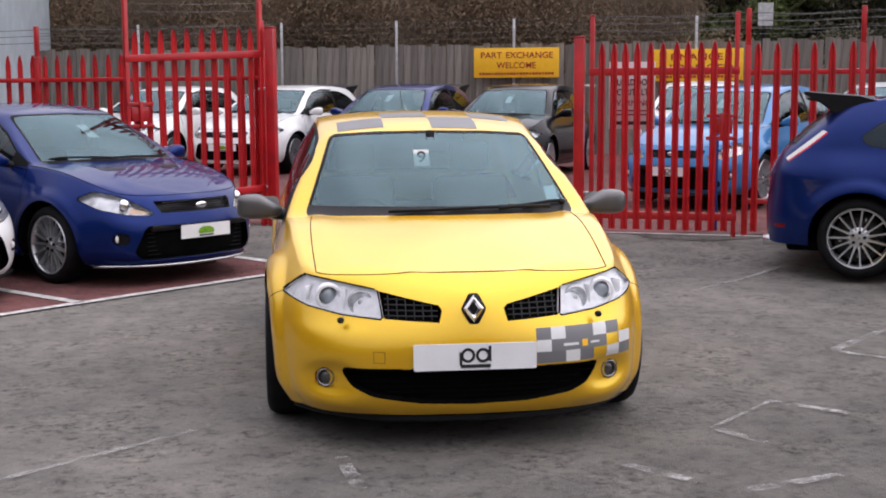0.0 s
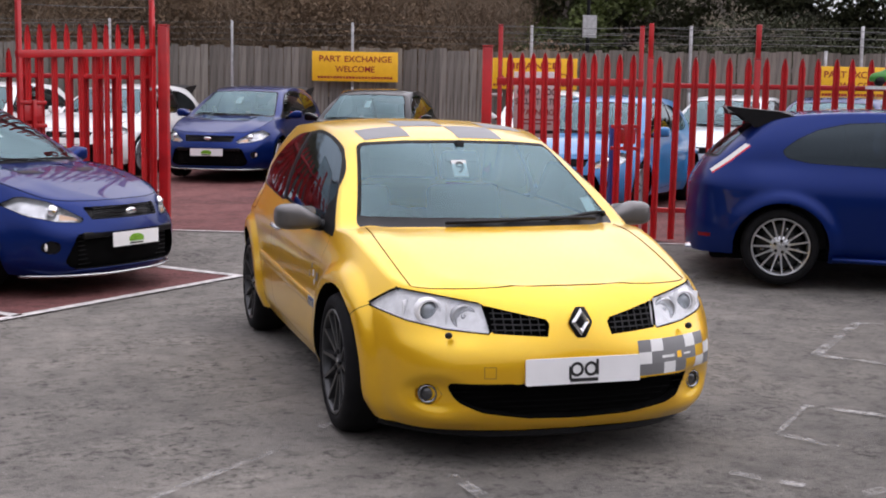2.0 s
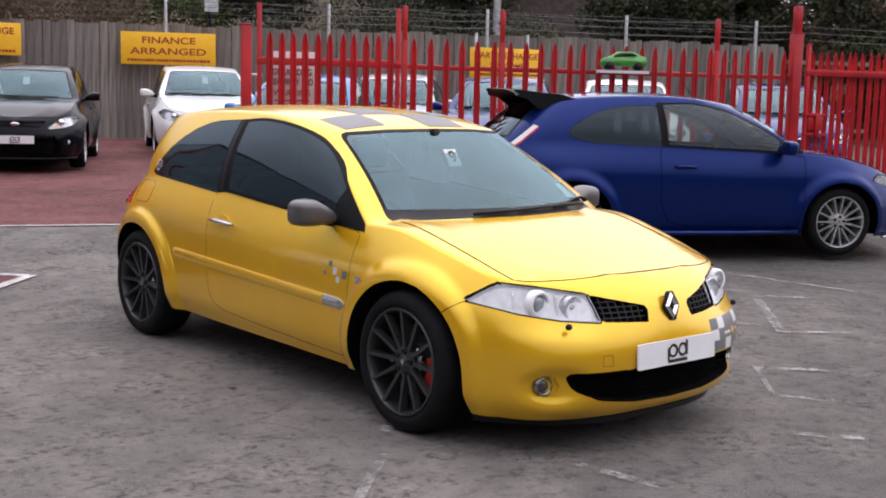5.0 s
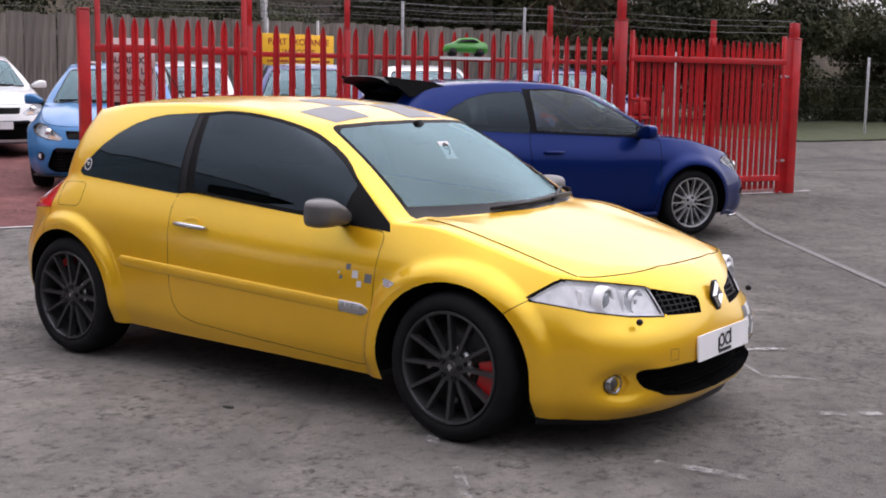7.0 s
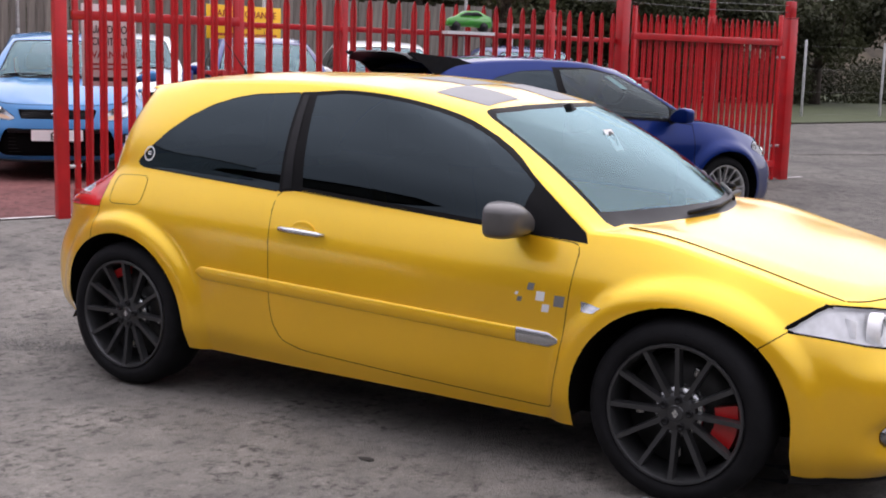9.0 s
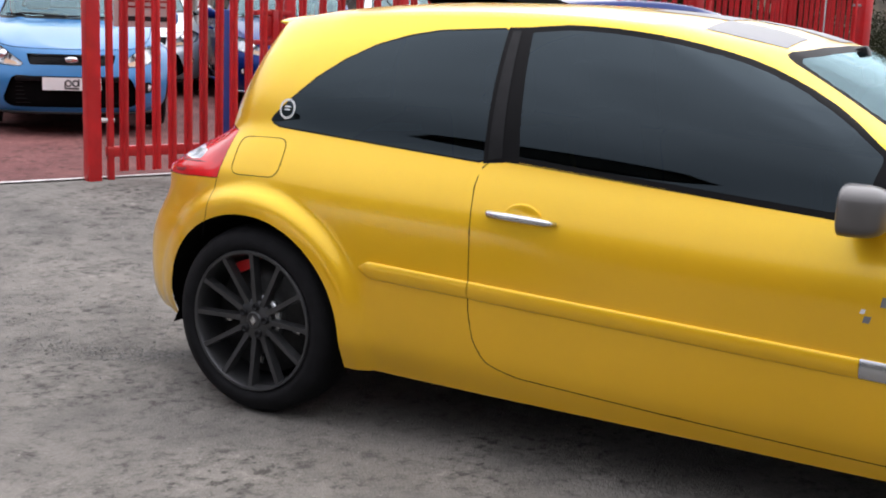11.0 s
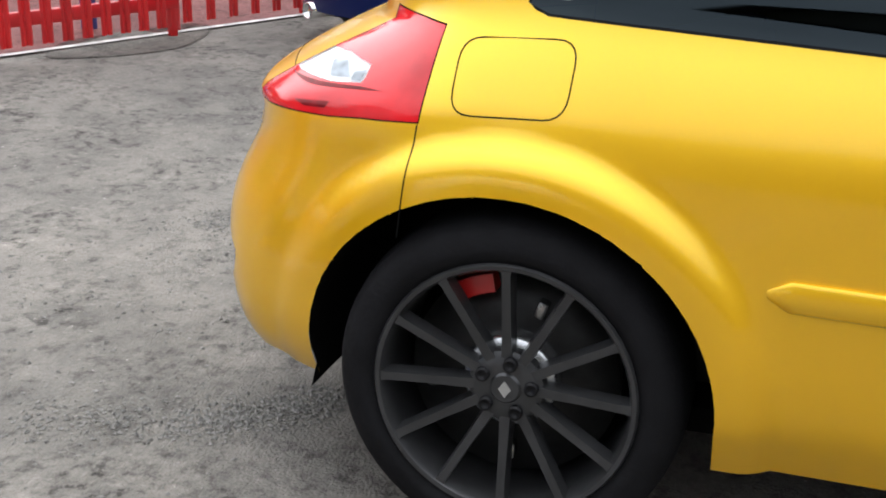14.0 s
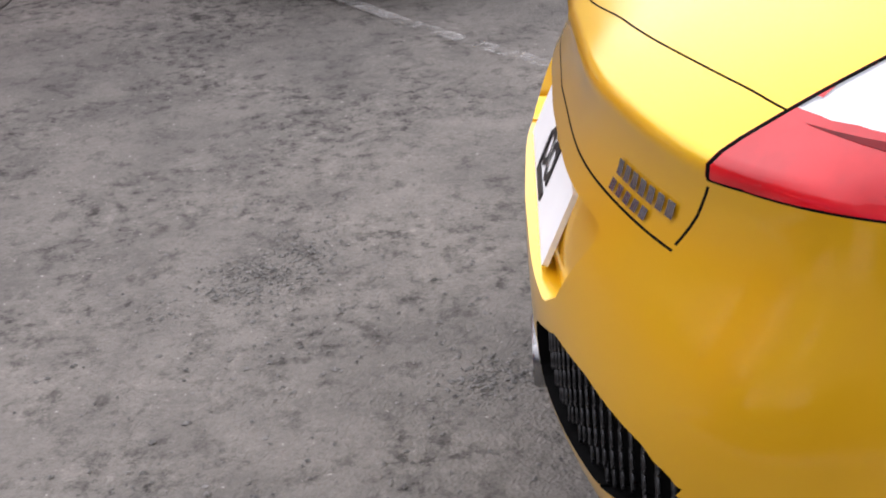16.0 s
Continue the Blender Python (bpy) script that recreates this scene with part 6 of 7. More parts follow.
def fence_run(stops, label):
    f = empty("palisade_fence", None, label, "fence", "red palisade fencing")
    for p, q in zip(stops, stops[1:]):
        p, q = Vector(p), Vector(q)
        post(f, p, 1.90, .060, spike=.34, turn=TURN)
        for z in (.35, 1.62):
            rail(f, p, q, z)
        pales(f, p, q, max(2, round((q - p).length / .168)), PALE_FENCE)
    return f


def gate_leaf(hinge, end, count, label, up=0.0, tall=2.2, top=1.64):
    g = empty("palisade_gate", None, label, "gate", "palisade gates")
    hinge, end = Vector(hinge), Vector(end)
    d = (end - hinge).normalized()
    for z in (.20 + up, top + up):
        rail(g, hinge, end, z, "gate_rail", .075, .05)
    for p in (hinge + d * .03, end - d * .03):
        post(g, p, tall + up, .045, "gate_stile", turn=math.degrees(math.atan2(d.y, d.x)))
    pales(g, hinge + d * .06, end - d * .06, count, PALE_GATE, .06 + up)
    bm = bmesh.new()
    c = end - d * .16
    zz = ground_z(*c)
    for z in (.98 + up, 1.20 + up):
        add_box(bm, (.30, .06, .035), pose(c.x, c.y, zz + z, 0, 0, math.degrees(math.atan2(d.y, d.x))), .004)
    add_box(bm, (.04, .10, .27), pose(c.x, c.y, zz + 1.09 + up, 0, 0, math.degrees(math.atan2(d.y, d.x))), .006)
    add_box(bm, (.20, .045, .15), pose(c.x, c.y, zz + 1.10 + up, 0, 0, math.degrees(math.atan2(d.y, d.x))), .006)
    part("slide_bolt", bm, REDPAINT, g, "red sliding bolt box")
    for z in (.42, 1.50):
        bm = bmesh.new()
        bar(bm, (hinge.x - d.x * .10, hinge.y - d.y * .10, ground_z(*hinge) + z), (hinge.x + d.x * .06, hinge.y + d.y * .06, ground_z(*hinge) + z), .016, 8)
        part("hinge_pin", bm, GALV, g)
    return g


for p, lab in ((gate_l, "stout red steel gate post with a flat cap"), (gate_r, "stout red steel gate post with a flat cap")):
    gp = empty("gate_post", None, lab, "gate post", "gate posts")
    post(gp, p, 1.99 if p is gate_r else 2.16, .10, "post_shaft", turn=TURN)
gate_leaf(gate_r + along * .10, gate_r + along * 1.58, 11, "open red palisade gate leaf folded back along the fence")
gate_leaf(gate_l - along * .10, Vector((-2.42, 5.40)), 10, "open red palisade gate leaf swung back towards the bays", .22, 2.40, 1.66)
"""right-hand run"""
fence_run([at(1.65, .12), at(2.72, .12), at(5.27, .12), at(6.2, .12)], "red steel palisade fence with spiked posts behind the parked car")
fence_run([at(k, .12) for k in (-3.55, -6.4, -9.1, -11.8, -14.5)], "red steel palisade fence running to the grey building")
g2 = Vector(at(9.05, .05))
gp = empty("gate_post", None, "tall red steel post of the side gate with a spike", "gate post", "gate posts")
post(gp, Vector(at(6.26, .08)), 2.12, .115, "post_shaft", spike=.30, turn=TURN)
gp = empty("gate_post", None, "wide red steel end post of the side gate", "gate post", "gate posts")
post(gp, g2, 1.98, .14, "post_shaft", spike=.2, turn=TURN)
gp = empty("gate_post", None, "slim red steel drop post in the middle of the side gate", "gate post", "gate posts")
post(gp, Vector(at(7.75, .14)), 1.95, .07, "post_shaft", spike=.22, turn=TURN)
gate_leaf(g2 - along * .14, Vector(at(6.38, .05)), 25, "long closed red palisade side gate", 0.0, 2.0, 1.68)


def strands(name, pts, heights, label):
    w = empty(name, None, label, "wire")
    for z in heights:
        for a, b in zip(pts, pts[1:]):
            bm = bmesh.new()
            mid = ((a[0] + b[0]) / 2, (a[1] + b[1]) / 2)
            sweep(bm, [(a[0], a[1], ground_z(*a) + z), (mid[0], mid[1], ground_z(*mid) + z - .025), (b[0], b[1], ground_z(*b) + z)], .0035, 4)
            part("strand", bm, WIRE, w)
    return w


strands("wire_strands", [at(.1, .12), at(1.65, .12), at(2.72, .12), at(5.27, .12), at(6.2, .12), tuple(g2)], (2.05, 2.13, 2.20), "thin wire strands above the red fence")
strands("wire_strands", [at(k, .12) for k in (-3.55, -6.4, -9.1, -11.8, -14.5)], (2.05, 2.13, 2.20), "thin wire strands above the red fence")

strands("wire_strands", [tuple(gate_l - along * .13), (-2.40, 5.42)], (2.34, 2.42, 2.50), "thin wire strands above the open gate leaf")

# small boards on the red fence
def notice(m, w, h, board, lines, label, name="sign_board"):
    s = empty(name, m, label, "sign")
    bm = bmesh.new()
    add_box(bm, (w, h, .012), None, .003)
    part("board", bm, board, s)
    for words, x, y, size, width, material in lines:
        if words:
            text("lettering", words, size, Matrix.Translation((x, y, .0085)), material, s, "", .003, width)
        else:
            bm = bmesh.new()
            add_box(bm, (width, size, .004), Matrix.Translation((x, y, .008)))
            part("printed_bar", bm, material, s)
    return s


def facing(p, z, turn):
    """A pose for a board standing upright whose face looks along -y turned by the angle."""
    return Matrix.Translation((p[0], p[1], z)) @ Matrix.Rotation(radians(turn), 4, "Z") @ FACE_FRONT


sg = at(.50, .24)
notice(facing(sg, ground_z(*sg) + 1.40, TURN), .47, .68, PAPER, [("GUARD DOG", 0, .13, .09, .40, INK), ("SECURITY LTD", 0, .03, .09, .43, INK), ("WARNING", 0, -.08, .085, .38, SIGNR), ("", 0, -.155, .014, .36, SIGNR), ("", 0, -.195, .014, .32, SIGNR), ("", 0, -.28, .035, .40, INK), ("", 0, .26, .03, .36, SIGNR)], "white security warning board behind the gate bars")
gc = at(4.05, -.02)
mc = empty("model_car_sign", facing(gc, ground_z(*gc) + 1.72, TURN), "small green car-shaped board on a white shelf", "sign")
bm = bmesh.new()
prism(bm, rounded([(-.27, -.03), (-.255, .045), (-.15, .072), (-.06, .125), (.10, .130), (.20, .085), (.255, .075), (.275, .02), (.26, -.035)], .03, 3), .05)
part("car_shape", bm, mat("green_car_board", (.05, .30, .03), .35, vary=.1, coat=.5), mc)
bm = bmesh.new()
prism(bm, rounded([(-.13, .075), (-.055, .110), (.09, .115), (.16, .082)], .012, 3), .056)
part("car_windows", bm, BLACK, mc)
for x in (-.17, .17):
    bm = bmesh.new()
    prism(bm, circle(x, -.03, .048, 18), .06)
    part("car_wheel", bm, BLACK, mc)
bm = bmesh.new()
add_box(bm, (.58, .03, .10), pose(0, -.09, .03))
part("shelf", bm, PAPER, mc)

# ---------------------------------------------------------------- timber fence, signs and wire
TIMBER = [(-16, 22.3), (-1, 18.9), (3.7, 17.75), (7.2, 16.75), (12.5, 13.2), (21, 9.6)]
tf = empty("timber_fence", None, "tall weathered close-board timber fence", "fence")
BOARD = {}
def board_mesh(h):
    if h not in BOARD:
        bm = bmesh.new()
        add_box(bm, (.145, .02, h), Matrix.Translation((0, 0, h / 2)))
        BOARD[h] = bpy.data.meshes.new("board")
        bm.to_mesh(BOARD[h])
        bm.free()
        BOARD[h].materials.append(WOOD)
    return BOARD[h]


def boards():
    for a, b in zip(TIMBER, TIMBER[1:]):
        a, b = Vector(a), Vector(b)
        n = round((b - a).length / .15)
        turn = math.atan2(b.y - a.y, b.x - a.x)
        for k in range(n):
            p = a.lerp(b, (k + .5) / n)
            if p.x < -9 or p.x > 19:
                continue
            o = new("board", board_mesh(random.choice((2.22, 2.25, 2.27))))
            o.parent = tf
            o.matrix_local = Matrix.Translation((p.x, p.y, ground_z(*p))) @ Matrix.Rotation(turn, 4, "Z") @ Matrix.Translation((0, .012 * (k % 2), 0)) @ Matrix.Rotation(radians(random.uniform(-.4, .4)), 4, "Y")
for a, b in zip(TIMBER, TIMBER[1:]):
    bm = bmesh.new()
    a, b = Vector(a), Vector(b)
    for z in (.4, 1.9):
        m2 = (a + b) / 2
        add_box(bm, ((b - a).length, .05, .09), Matrix.Translation((m2.x, m2.y + .06, ground_z(*m2) + z)) @ Matrix.Rotation(math.atan2(b.y - a.y, b.x - a.x), 4, "Z"))
    part("fence_rail", bm, WOOD, tf)
wire_pts = []
for a, b in zip(TIMBER, TIMBER[1:]):
    a, b = Vector(a), Vector(b)
    n = max(1, round((b - a).length / 3.1))
    for k in range(n):
        p = a.lerp(b, k / n)
        wire_pts.append((p.x, p.y - .12))
wire_pts = [p for p in wire_pts if -10 < p[0] < 19]
for p in wire_pts:
    wp = empty("wire_post", None, "pale galvanised wire post on the timber fence", "post", "wire posts")
    bm = bmesh.new()
    z = ground_z(*p)
    add_box(bm, (.05, .05, 1.3), pose(p[0], p[1], z + 2.1), .005)
    add_box(bm, (.05, .05, 1.5), pose(p[0], p[1], z + .74), .005)
    part("post_bar", bm, GALV, wp)
strands("wire_strands", wire_pts, (2.38, 2.5, 2.62, 2.72), "slack wire strands along the top of the timber fence")


def sale_sign(a, b, top, words, label):
    a, b = Vector(a), Vector(b)
    c = (a + b) / 2
    w = (b - a).length
    turn = math.degrees(math.atan2(b.y - a.y, b.x - a.x))
    h = w * .345
    notice(facing((c.x, c.y - .10), top - h / 2, turn), w, h, SIGNY, [(word, w * x, h * .24, w * .098, w * wide, SIGNR) for word, x, wide in words[0]] + [(words[1], 0, -h * .10, w * .098, w * words[2], SIGNR)] + [("", w * (-.44 + .0367 * (k + .5)), -h * .37, h * .075, w * (.030 if k % 4 else .022), SIGNR) for k in range(24)], label)


sale_sign((2.89, 17.82), (4.57, 17.40), 2.55, ((("PART", -.295, .25), ("EXCHANGE", .15, .55)), "WELCOME", .46), "yellow part exchange sign with red lettering")
sale_sign((6.32, 16.88), (7.95, 16.10), 2.48, ((("FINANCE", 0, .56),), "ARRANGED", .8), "yellow finance sign with red lettering")
sale_sign((9.63, 10.40), (11.11, 10.14), 2.24, ((("PART", -.295, .25), ("EXCHANGE", .15, .55)), "WELCOME", .46), "yellow dealer sign with red lettering on two thin posts")
for px, py in ((9.85, 10.40), (10.89, 10.21)):
    sp = empty("sign_post", None, "thin grey steel post carrying the dealer sign", "post", "sign posts")
    bm = bmesh.new()
    add_box(bm, (.04, .04, 2.2), pose(px, py, ground_z(px, py) + 1.09), .004)
    part("post_bar", bm, GALV, sp)

# ---------------------------------------------------------------- buildings
def shed():
    b = empty("grey_building", None, "grey corrugated metal building beside the fence", "building")
    bm = bmesh.new()
    for k in range(60):
        x = -6.2 - k * .17
        prism(bm, [(x, 0), (x - .05, 0), (x - .065, -.03), (x - .13, -.03), (x - .145, 0), (x - .17, 0), (x - .17, .1), (x, .1)], 7.0, Matrix.Translation((0, 15.2, 0)))
    part("front_wall", bm, CLAD, b)
    bm = bmesh.new()
    add_box(bm, (.12, .14, 7.1), pose(-6.12, 15.2, 3.55), .01)
    part("corner_trim", bm, mat("red_corner_trim", (.35, .05, .04), .5), b)
    bm = bmesh.new()
    add_box(bm, (10.2, 6, .2), pose(-11.3, 18.2, 7.1))
    part("roof", bm, ROOF, b)
    bm = bmesh.new()
    add_box(bm, (.2, 6, 7.0), pose(-6.25, 18.3, 3.5))
    part("side_wall", bm, CLAD, b)


shed()


def gable_house():
    b = empty("brick_house", None, "brown gabled building above the trees", "building")
    bm = bmesh.new()
    m = Matrix.Translation((53, 49, 0)) @ Matrix.Rotation(radians(-30), 4, "Z")
    prism(bm, [(-7, 0), (7, 0), (7, 6.2), (0, 9.2), (-7, 6.2)], 14, m @ Matrix(((1, 0, 0, 0), (0, 0, 1, 0), (0, 1, 0, 0), (0, 0, 0, 1))))
    part("wall", bm, mat("dark_brown_brick", (0.07, 0.055, 0.046), 0.95, vary=0.3, scale=3), b)
    bm = bmesh.new()
    for s in (-1, 1):
        add_box(bm, (8.2, 15, .2), m @ Matrix.Translation((s * 3.7, 7, 7.75)) @ Matrix.Rotation(radians(s * 23.2), 4, "Y"))
    part("roof", bm, ROOF, b)


gable_house()


def lamp_post(x, y, h, r, label, sign=False):
    lp = empty("lamp_post", None, label, "lamp post")
    bm = bmesh.new()
    bar(bm, (x, y, ground_z(x, y)), (x, y, h), r, 12, r * .7)
    part("column", bm, GALV if not sign else BLACK, lp)
    if sign:
        bm = bmesh.new()
        add_box(bm, (.34, .03, .5), pose(x, y - .08, 3.35))
        part("sign_plate", bm, GALV, lp)


lamp_post(15.6, 16.2, 8, .10, "tall grey street lamp column behind the fence")
lamp_post(9.6, 19.2, 4.0, .06, "dark post with a grey plate behind the fence", True)
"""blue post by the gate"""
bp = at(1.32, .5)
b_ob = empty("blue_post", None, "short blue steel post behind the gate", "post")
bm = bmesh.new()
add_box(bm, (.07, .07, 1.2), pose(bp[0], bp[1], ground_z(*bp) + .6), .006)
part("post_shaft", bm, BLUEPOST, b_ob)
# mesh fence on the verge
mf = empty("mesh_fence", None, "grey chain-link fence on concrete posts beyond the road", "fence")
for k in range(8):
    x, y = 17.5 + k * 2.6, 9.2 - k * 1.3
    bm = bmesh.new()
    add_box(bm, (.055, .055, 2.2), pose(x, y, 1.1), .01)
    part("fence_post", bm, GALV, mf)
bm = bmesh.new()
for k in range(4):
    bar(bm, (17.5, 9.2, .4 + k * .55), (17.5 + 18.2, 9.2 - 9.1, .4 + k * .55), .002, 4)
part("fence_wire", bm, WIRE, mf)


# dark shed and wall closing the yard, unseen, on the sides behind the walk
YARDWALL = mat("dark_yard_wall", (.045, .045, .038), .9, vary=.4, scale=1.5, bump=.4, bscale=12)
# west follows the window reflections; south is added to darken what the cars mirror
for name, size, place in (("wall_west", (.4, 53.6, 5.5), (-13.5, -12.2, 2.75)), ("wall_south", (60, .4, 6.4), (11, -25, 3.2))):
    wb = bmesh.new()
    add_box(wb, size, Matrix.Translation(place), .03)
    tagged(part(name, wb, YARDWALL), "unseen plain dark wall closing the yard", "wall", "", "structure")
wb = bmesh.new()
prism(wb, [(-13.9, 5.5), (-13.1, 5.5), (-18, 7.0)], 53.6, Matrix(((1, 0, 0, 0), (0, 0, 1, -39), (0, 1, 0, 0), (0, 0, 0, 1))))
tagged(part("roof_west", wb, ROOF), "dark pitched roof over the wall closing the yard", "roof", "", "structure")


# ---------------------------------------------------------------- trees and scrub
def leaf_cloud(name, centres, n, size, material, parent, squash=.8, seed=1, twiggy=False):
    """Many small leaves, or short twigs, in uneven clumps."""
    rng = np.random.default_rng(seed)
    unit = lambda v: v / np.linalg.norm(v, axis=1)[:, None]
    c = np.array(centres)[rng.integers(len(centres), size=n)]
    p = c[:, :3] + unit(rng.normal(size=(n, 3))) * (c[:, 3] * rng.random(n) ** .45)[:, None] * np.array((1, 1, squash))
    p[:, 2] = np.where(p[:, 2] < .05, .05 + rng.random(n) * .3, p[:, 2])
    u = rng.normal(size=(n, 3))
    if twiggy:
        u[:, 2] = np.abs(u[:, 2]) + .4
    u = unit(u)
    w = unit(np.cross(u, rng.normal(size=(n, 3))))
    s = size * (.6 + .8 * rng.random(n))[:, None]
    a, b = (s * 2.6, s * .06) if twiggy else (s, s * .55)
    verts = np.stack((p - u * a, p + w * b, p + u * a, p - w * b), axis=1).reshape(-1, 3)
    faces = np.arange(4 * n).reshape(-1, 4).tolist()
    me = bpy.data.meshes.new(name)
    me.from_pydata(verts, [], faces)
    me.materials.append(material)
    ob = new(name, me)
    ob.parent = parent
    return ob


def tree(x, y, h, spread, material, label, seed, leaves=5000, bare=False, size=.072):
    rng = random.Random(seed)
    t = empty("tree", None, label, "tree", "trees behind the fence")
    z0 = ground_z(x, y)
    bm = bmesh.new()
    sweep(bm, [(x, y, z0 - .1), (x + .1, y, z0 + h * .3), (x + rng.uniform(-.3, .3), y, z0 + h * .6), (x + rng.uniform(-.4, .4), y, z0 + h * .9)], [.20, .15, .09, .03], 8)
    part("trunk", bm, BARK, t)
    cs = []
    bm = bmesh.new()
    for k in range(16 if bare else 11):
        a, e = rng.uniform(0, 6.28), rng.uniform(.35, .95)
        zz = z0 + h * rng.uniform(.2, .75)
        ln = spread * rng.uniform(.5, 1.0)
        tip = (x + math.cos(a) * ln, y + math.sin(a) * ln, min(z0 + h, zz + ln * e))
        mid = (x + math.cos(a + .2) * ln * .5, y + math.sin(a + .2) * ln * .5, zz + ln * e * .35)
        sweep(bm, [(x, y, zz), mid, tip], [.06, .035, .012], 5)
        cs.append((*tip, spread * rng.uniform(.3, .5)))
        cs.append((*mid, spread * rng.uniform(.25, .45)))
        if bare:
            for q in range(5):
                a2 = a + rng.uniform(-1, 1)
                l2 = ln * rng.uniform(.25, .5)
                st = tuple(mid[i] + (tip[i] - mid[i]) * rng.random() for i in range(3))
                sweep(bm, [st, (st[0] + math.cos(a2) * l2 * .6, st[1] + math.sin(a2) * l2 * .6, st[2] + l2 * .5), (st[0] + math.cos(a2) * l2, st[1] + math.sin(a2) * l2, st[2] + l2 * 1.1)], [.018, .010, .005], 4)
    part("limb", bm, BARK, t)
    leaf_cloud("crown", cs, leaves if bare else leaves * 3, size * 2 if bare else size, material, t, .85, seed, bare)
    return t


for k, (x, y, h, sp, m, lab, lv, bare) in enumerate((
        (-7, 27, 8, 4, BROWNLEAF, "brown autumn tree behind the timber fence", 6000, False), (-1, 26, 7, 4, BROWNLEAF, "brown autumn tree behind the timber fence", 6000, False),
        (5, 26, 7, 4, BROWNLEAF, "brown autumn tree behind the timber fence", 6000, False), (10.5, 22.5, 5.0, 2.0, LEAF2, "small green bush tree behind the fence", 4500, False),
        (13, 25, 8, 4, LEAF, "dark evergreen tree behind the timber fence", 15000, False), (17.0, 21.8, 7.5, 3.4, LEAF, "dark evergreen tree behind the fence", 14000, False),
        (23, 15, 6.5, 2.2, LEAF, "dark evergreen tree behind the fence", 8000, False), (26, 14, 7.5, 3.2, TWIG, "bare winter tree beyond the road", 5000, True),
        (30, 10.5, 7, 3.2, TWIG, "bare winter tree beyond the road", 5000, True), (27, 9, 3.4, 2.2, LEAF, "dark evergreen shrub beyond the verge", 7000, False), (34, 4, 8, 3.6, TWIG, "bare winter tree beyond the road", 5000, True),
        (25.5, 11.6, 5.6, 2.6, LEAF, "dark evergreen tree beyond the side gate", 8000, False), (30, 13.5, 6.5, 3.0, BROWNLEAF, "brown autumn tree beyond the side gate", 7000, False), (33, 7, 3.4, 2.4, LEAF, "dark evergreen shrub beyond the verge", 6000, False),
        (24.4, 18.3, 5.6, 2.3, LEAF, "dark evergreen tree behind the fence", 8000, False), (28.5, 17.5, 6.8, 3.0, LEAF, "dark evergreen tree behind the fence", 8000, False))):
    tree(x, y, h, sp, m, lab, 10 + k, lv, bare)

scrub = empty("scrub", None, "brown and dark scrub on the bank behind the fences", "bushes")
tagged(scrub, kind="stuff")
rs = random.Random(4)
cl = [(-16 + 1.5 * k + rs.uniform(-.5, .5), 26.5 - .42 * k + rs.uniform(-1, 1) + 0, 2.0 + rs.uniform(-.6, 1.6), rs.uniform(1.4, 2.6)) for k in range(17)]
leaf_cloud("brown_scrub", cl, 120000, .040, BROWNLEAF, scrub, .9, 21)
cl = [(10 + 1.6 * k, 20.6 - .85 * k + rs.uniform(-.8, .8), (1.0 if k > 4 else 2.2) + rs.uniform(-.4, .5), rs.uniform(1.0, 1.6)) for k in range(18)]
leaf_cloud("dark_scrub", cl, 130000, .042, LEAF, scrub, .9, 22)
cl = [(-18 + 3 * k, 31 - .8 * k + rs.uniform(-1, 1), 3.5 + rs.uniform(-.6, 2.4), rs.uniform(2.0, 3.2)) for k in range(10)]
leaf_cloud("twig_scrub", cl, 30000, .12, TWIG, scrub, .9, 23, True)
cl = [(-14 + 1.7 * k + rs.uniform(-.6, .6), 24.8 - .40 * k + rs.uniform(-.8, .8), 2.9 + rs.uniform(-.4, .9), rs.uniform(1.0, 1.9)) for k in range(14)]
leaf_cloud("twig_scrub", cl, 45000, .085, TWIG, scrub, 1.0, 24, True)
cl = [(19.5 + 1.5 * k, 19.0 - .9 * k + rs.uniform(-.5, .5), 2.1 + rs.uniform(-.3, .7), rs.uniform(.9, 1.4)) for k in range(7)]
leaf_cloud("green_scrub", cl, 30000, .05, LEAF2, scrub, .9, 25)
# wooded bank closing the view
bk = bmesh.new()
for a, b in (((-60, 40), (0, 36)), ((0, 36), (16, 31)), ((16, 31), (27, 26)), ((27, 26), (45, 14)), ((45, 14), (70, -20))):
    top = lambda p: 10.5 if p[0] < 10 else 10.0 if p[0] < 17 else 3.0 if p[0] < 30 else 4.8
    q = [bk.verts.new((a[0], a[1], -1)), bk.verts.new((b[0], b[1], -1)), bk.verts.new((b[0] + 4, b[1] + 8, top(b))), bk.verts.new((a[0] + 4, a[1] + 8, top(a)))]
    bk.faces.new(q)
tagged(part("backdrop", bk, mat("wooded_bank", (.060, .048, .031), .95, vary=.6, scale=1.2, bump=.6, bscale=6)), "dull brown wooded bank in the distance", "bank", "", "structure")

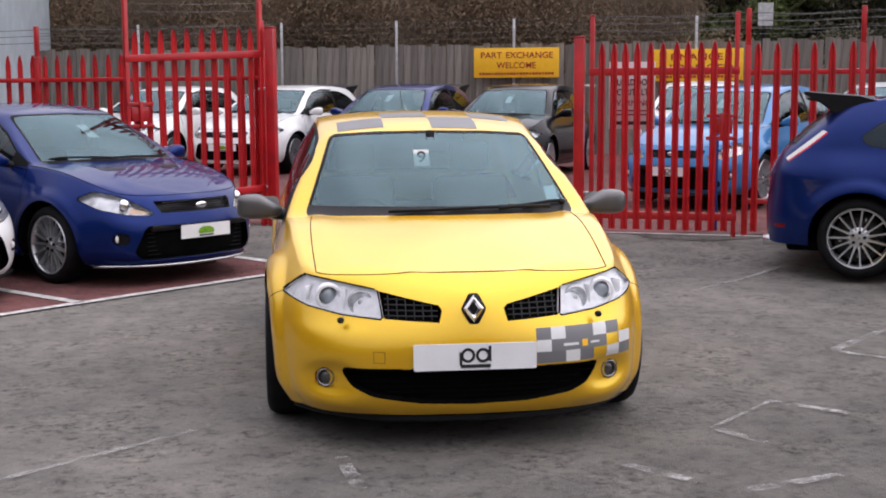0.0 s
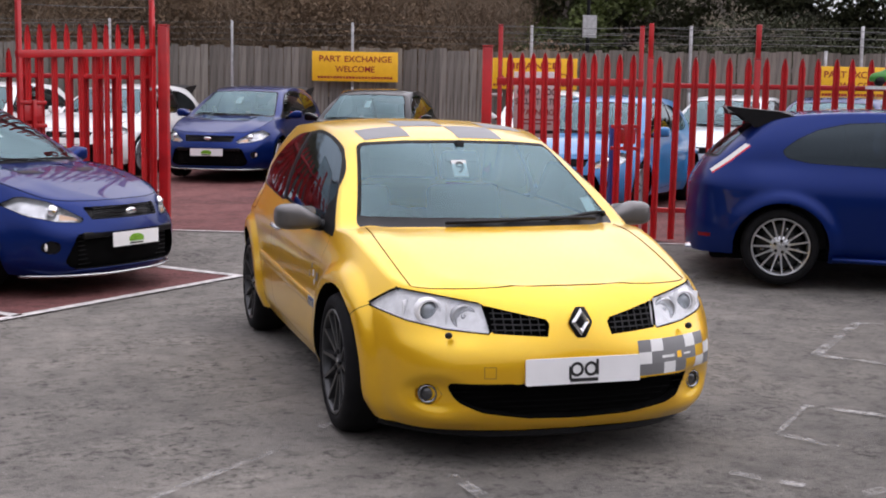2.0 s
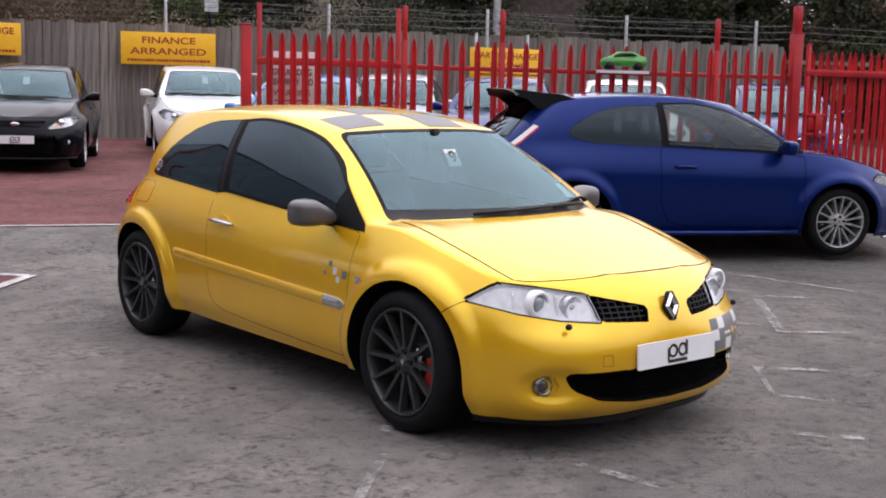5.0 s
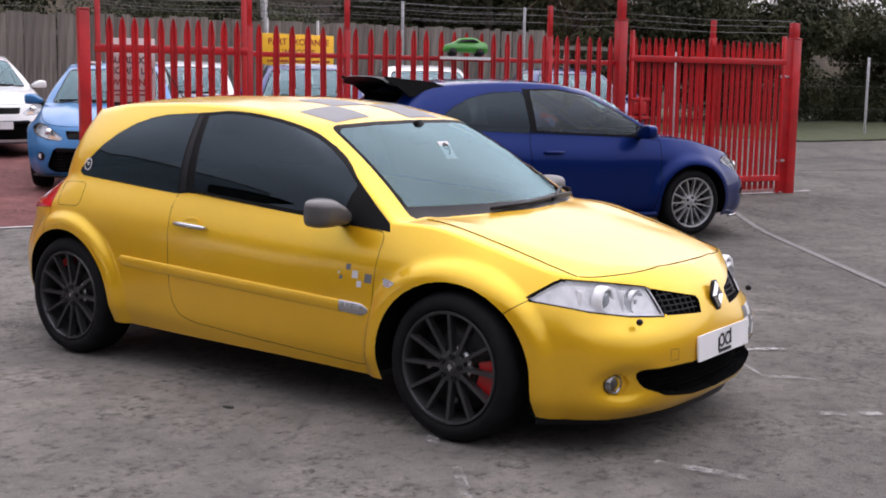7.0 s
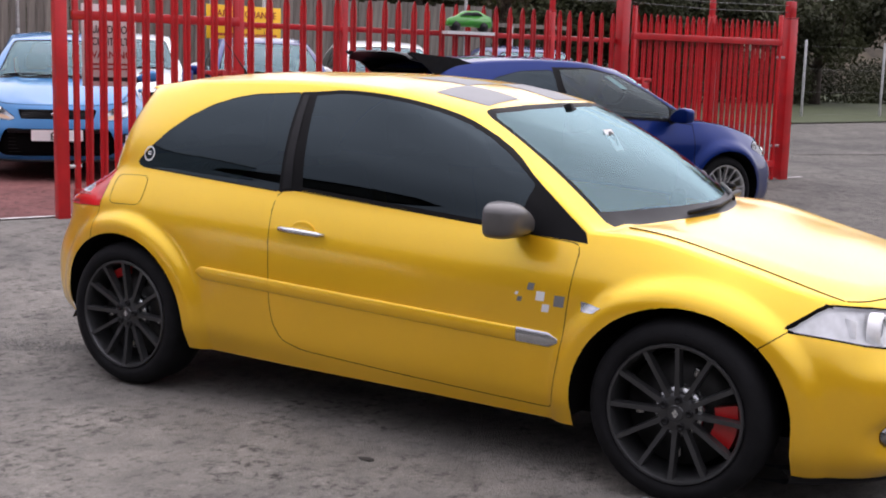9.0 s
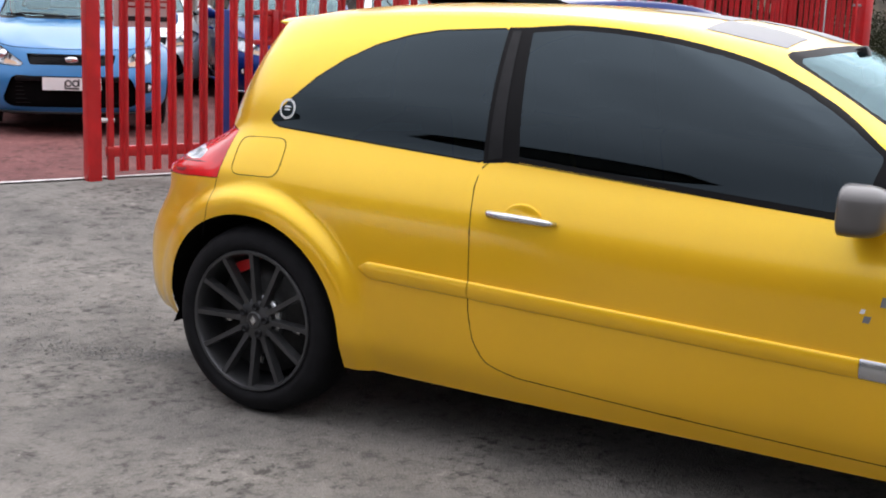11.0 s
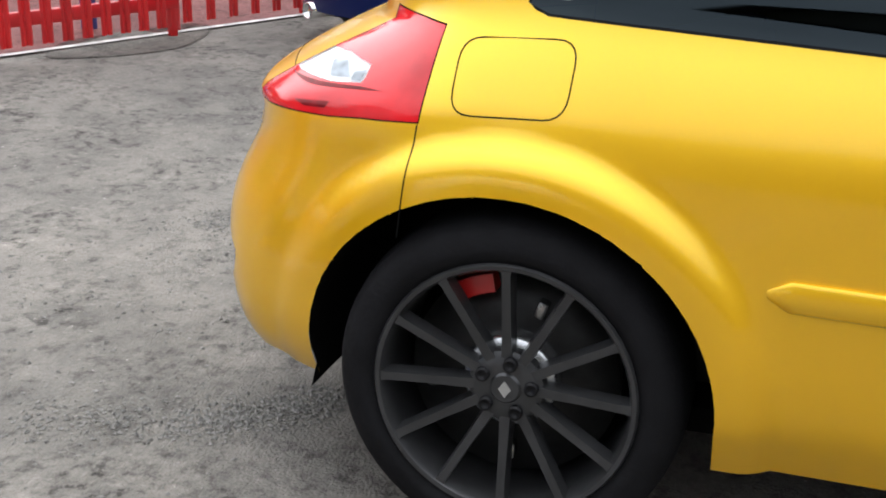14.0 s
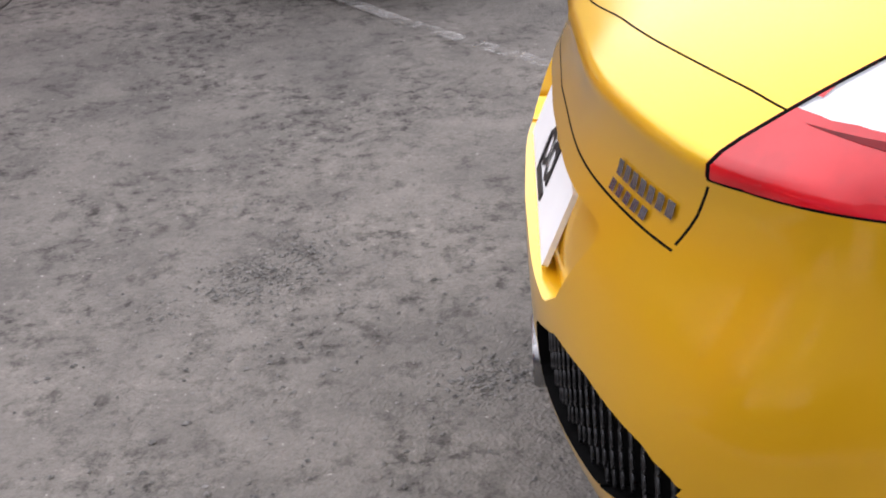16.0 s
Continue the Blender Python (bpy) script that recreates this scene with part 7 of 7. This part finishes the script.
# ---------------------------------------------------------------- loose stones on the tarmac
def loose_gravel(patches, seed=7):
    rng = np.random.default_rng(seed)
    verts, faces = [], []
    shape = [(1, 0, 0), (-1, 0, 0), (0, 1, 0), (0, -1, 0), (0, 0, 1), (0, 0, -.6)]
    sides = [(0, 2, 4), (2, 1, 4), (1, 3, 4), (3, 0, 4), (2, 0, 5), (1, 2, 5), (3, 1, 5), (0, 3, 5)]
    for x0, y0, x1, y1, wide, n in patches:
        for k in range(n):
            q = rng.random()
            x, y = x0 + (x1 - x0) * q + rng.normal() * wide, y0 + (y1 - y0) * q + rng.normal() * wide
            r, a = .0035 + .0065 * rng.random() ** 2, rng.random() * 6.28
            c, s = math.cos(a), math.sin(a)
            i = len(verts)
            for px, py, pz in shape:
                j = .7 + .6 * rng.random()
                verts.append((x + (px * c - py * s * .7) * r * j, y + (px * s + py * c * .7) * r * j, ground_z(x, y) + .002 + pz * r * .5 * j))
            faces += [tuple(i + v for v in f) for f in sides]
    me = bpy.data.meshes.new("loose_gravel")
    me.from_pydata(verts, [], faces)
    me.materials.append(mat("gravel_stone", (.15, .145, .135), .85, vary=.55, scale=70))
    return tagged(new("loose_gravel", me), "loose grey chippings scattered on the tarmac", "gravel", "", "stuff")


loose_gravel(((-.34, 1.80, -.60, 2.10, .045, 900), (-.56, 2.0, -.70, 2.5, .06, 420), (.95, 2.60, .72, 2.78, .07, 320), (.34, 2.10, .30, 2.2, .04, 160), (-1.6, 2.6, -.2, 3.4, .35, 260), (-1.4, -2.4, 1.8, -2.9, .6, 200), (.1, 2.2, 1.2, 2.9, .3, 420), (-.9, 2.3, .1, 3.1, .35, 420)))
laid("oil_spot", circle(-1.08, -.19, .020, 16, .034), mat("oil_stain", (.02, .019, .018), .6, vary=.3), .004, "small dark oil spot on the tarmac", "stain", cell=.5)

# ---------------------------------------------------------------- cars
yellow_hatchback()
sport = sport_hatchback(True)
sport.name = "hot_hatchback"
plain = sport_hatchback(False)
park(sport, 7.27, 1.13, 61, RSBLUE, "dark blue three-door hatchback with a high black wing by the fence", name="hot_hatchback", group="parked cars")
park(sport, -1.50, 3.14, 45, RSBLUE, "dark blue hot hatchback nose-out in a slanting bay", name="hot_hatchback", group="parked cars")
park(plain, -3.28, 1.95, 44, WHITE, "white hatchback nose-out in the next slanting bay", group="parked cars")
row = "cars in the row by the timber fence"
park(sport, .12, 12.15, -27, RSBLUE, "dark blue hot hatchback facing the gate", name="hot_hatchback", group=row)
park(plain, 1.98, 10.85, -28, BLACKP, "black small hatchback with a white show plate", (.965, .90, .99), group=row)
park(sport, -1.95, 13.35, -28, WHITE, "white hot hatchback with black grilles facing the gate", name="hot_hatchback", group=row)
park(plain, -4.1, 14.5, -26, WHITE, "white hatchback at the end of the row", group=row)
park(plain, 5.4, 11.5, -23.5, WHITE, "white hatchback beside the black one", group=row)
park(plain, 3.65, 6.85, -44, SKYBLUE, "light blue small hatchback standing just inside the gate", (.945, .90, .985), group=row)
park(plain, 6.8, 9.1, -45, SILVER, "silver hatchback behind the red fence", (.945, .90, .985), group=row)
park(sport, 7.1, 6.8, -45, RSBLUE, "dark blue hot hatchback behind the red fence", name="hot_hatchback", group=row)
park(plain, 9.3, 6.3, -45, WHITE, "white hatchback behind the red fence", group=row)
park(plain, 11.6, 5.0, -45, RSBLUE, "blue hatchback behind the red fence", group=row)
for proto in (sport, plain):
    for o in [*proto.children_recursive, proto]:
        bpy.data.objects.remove(o)
boards()
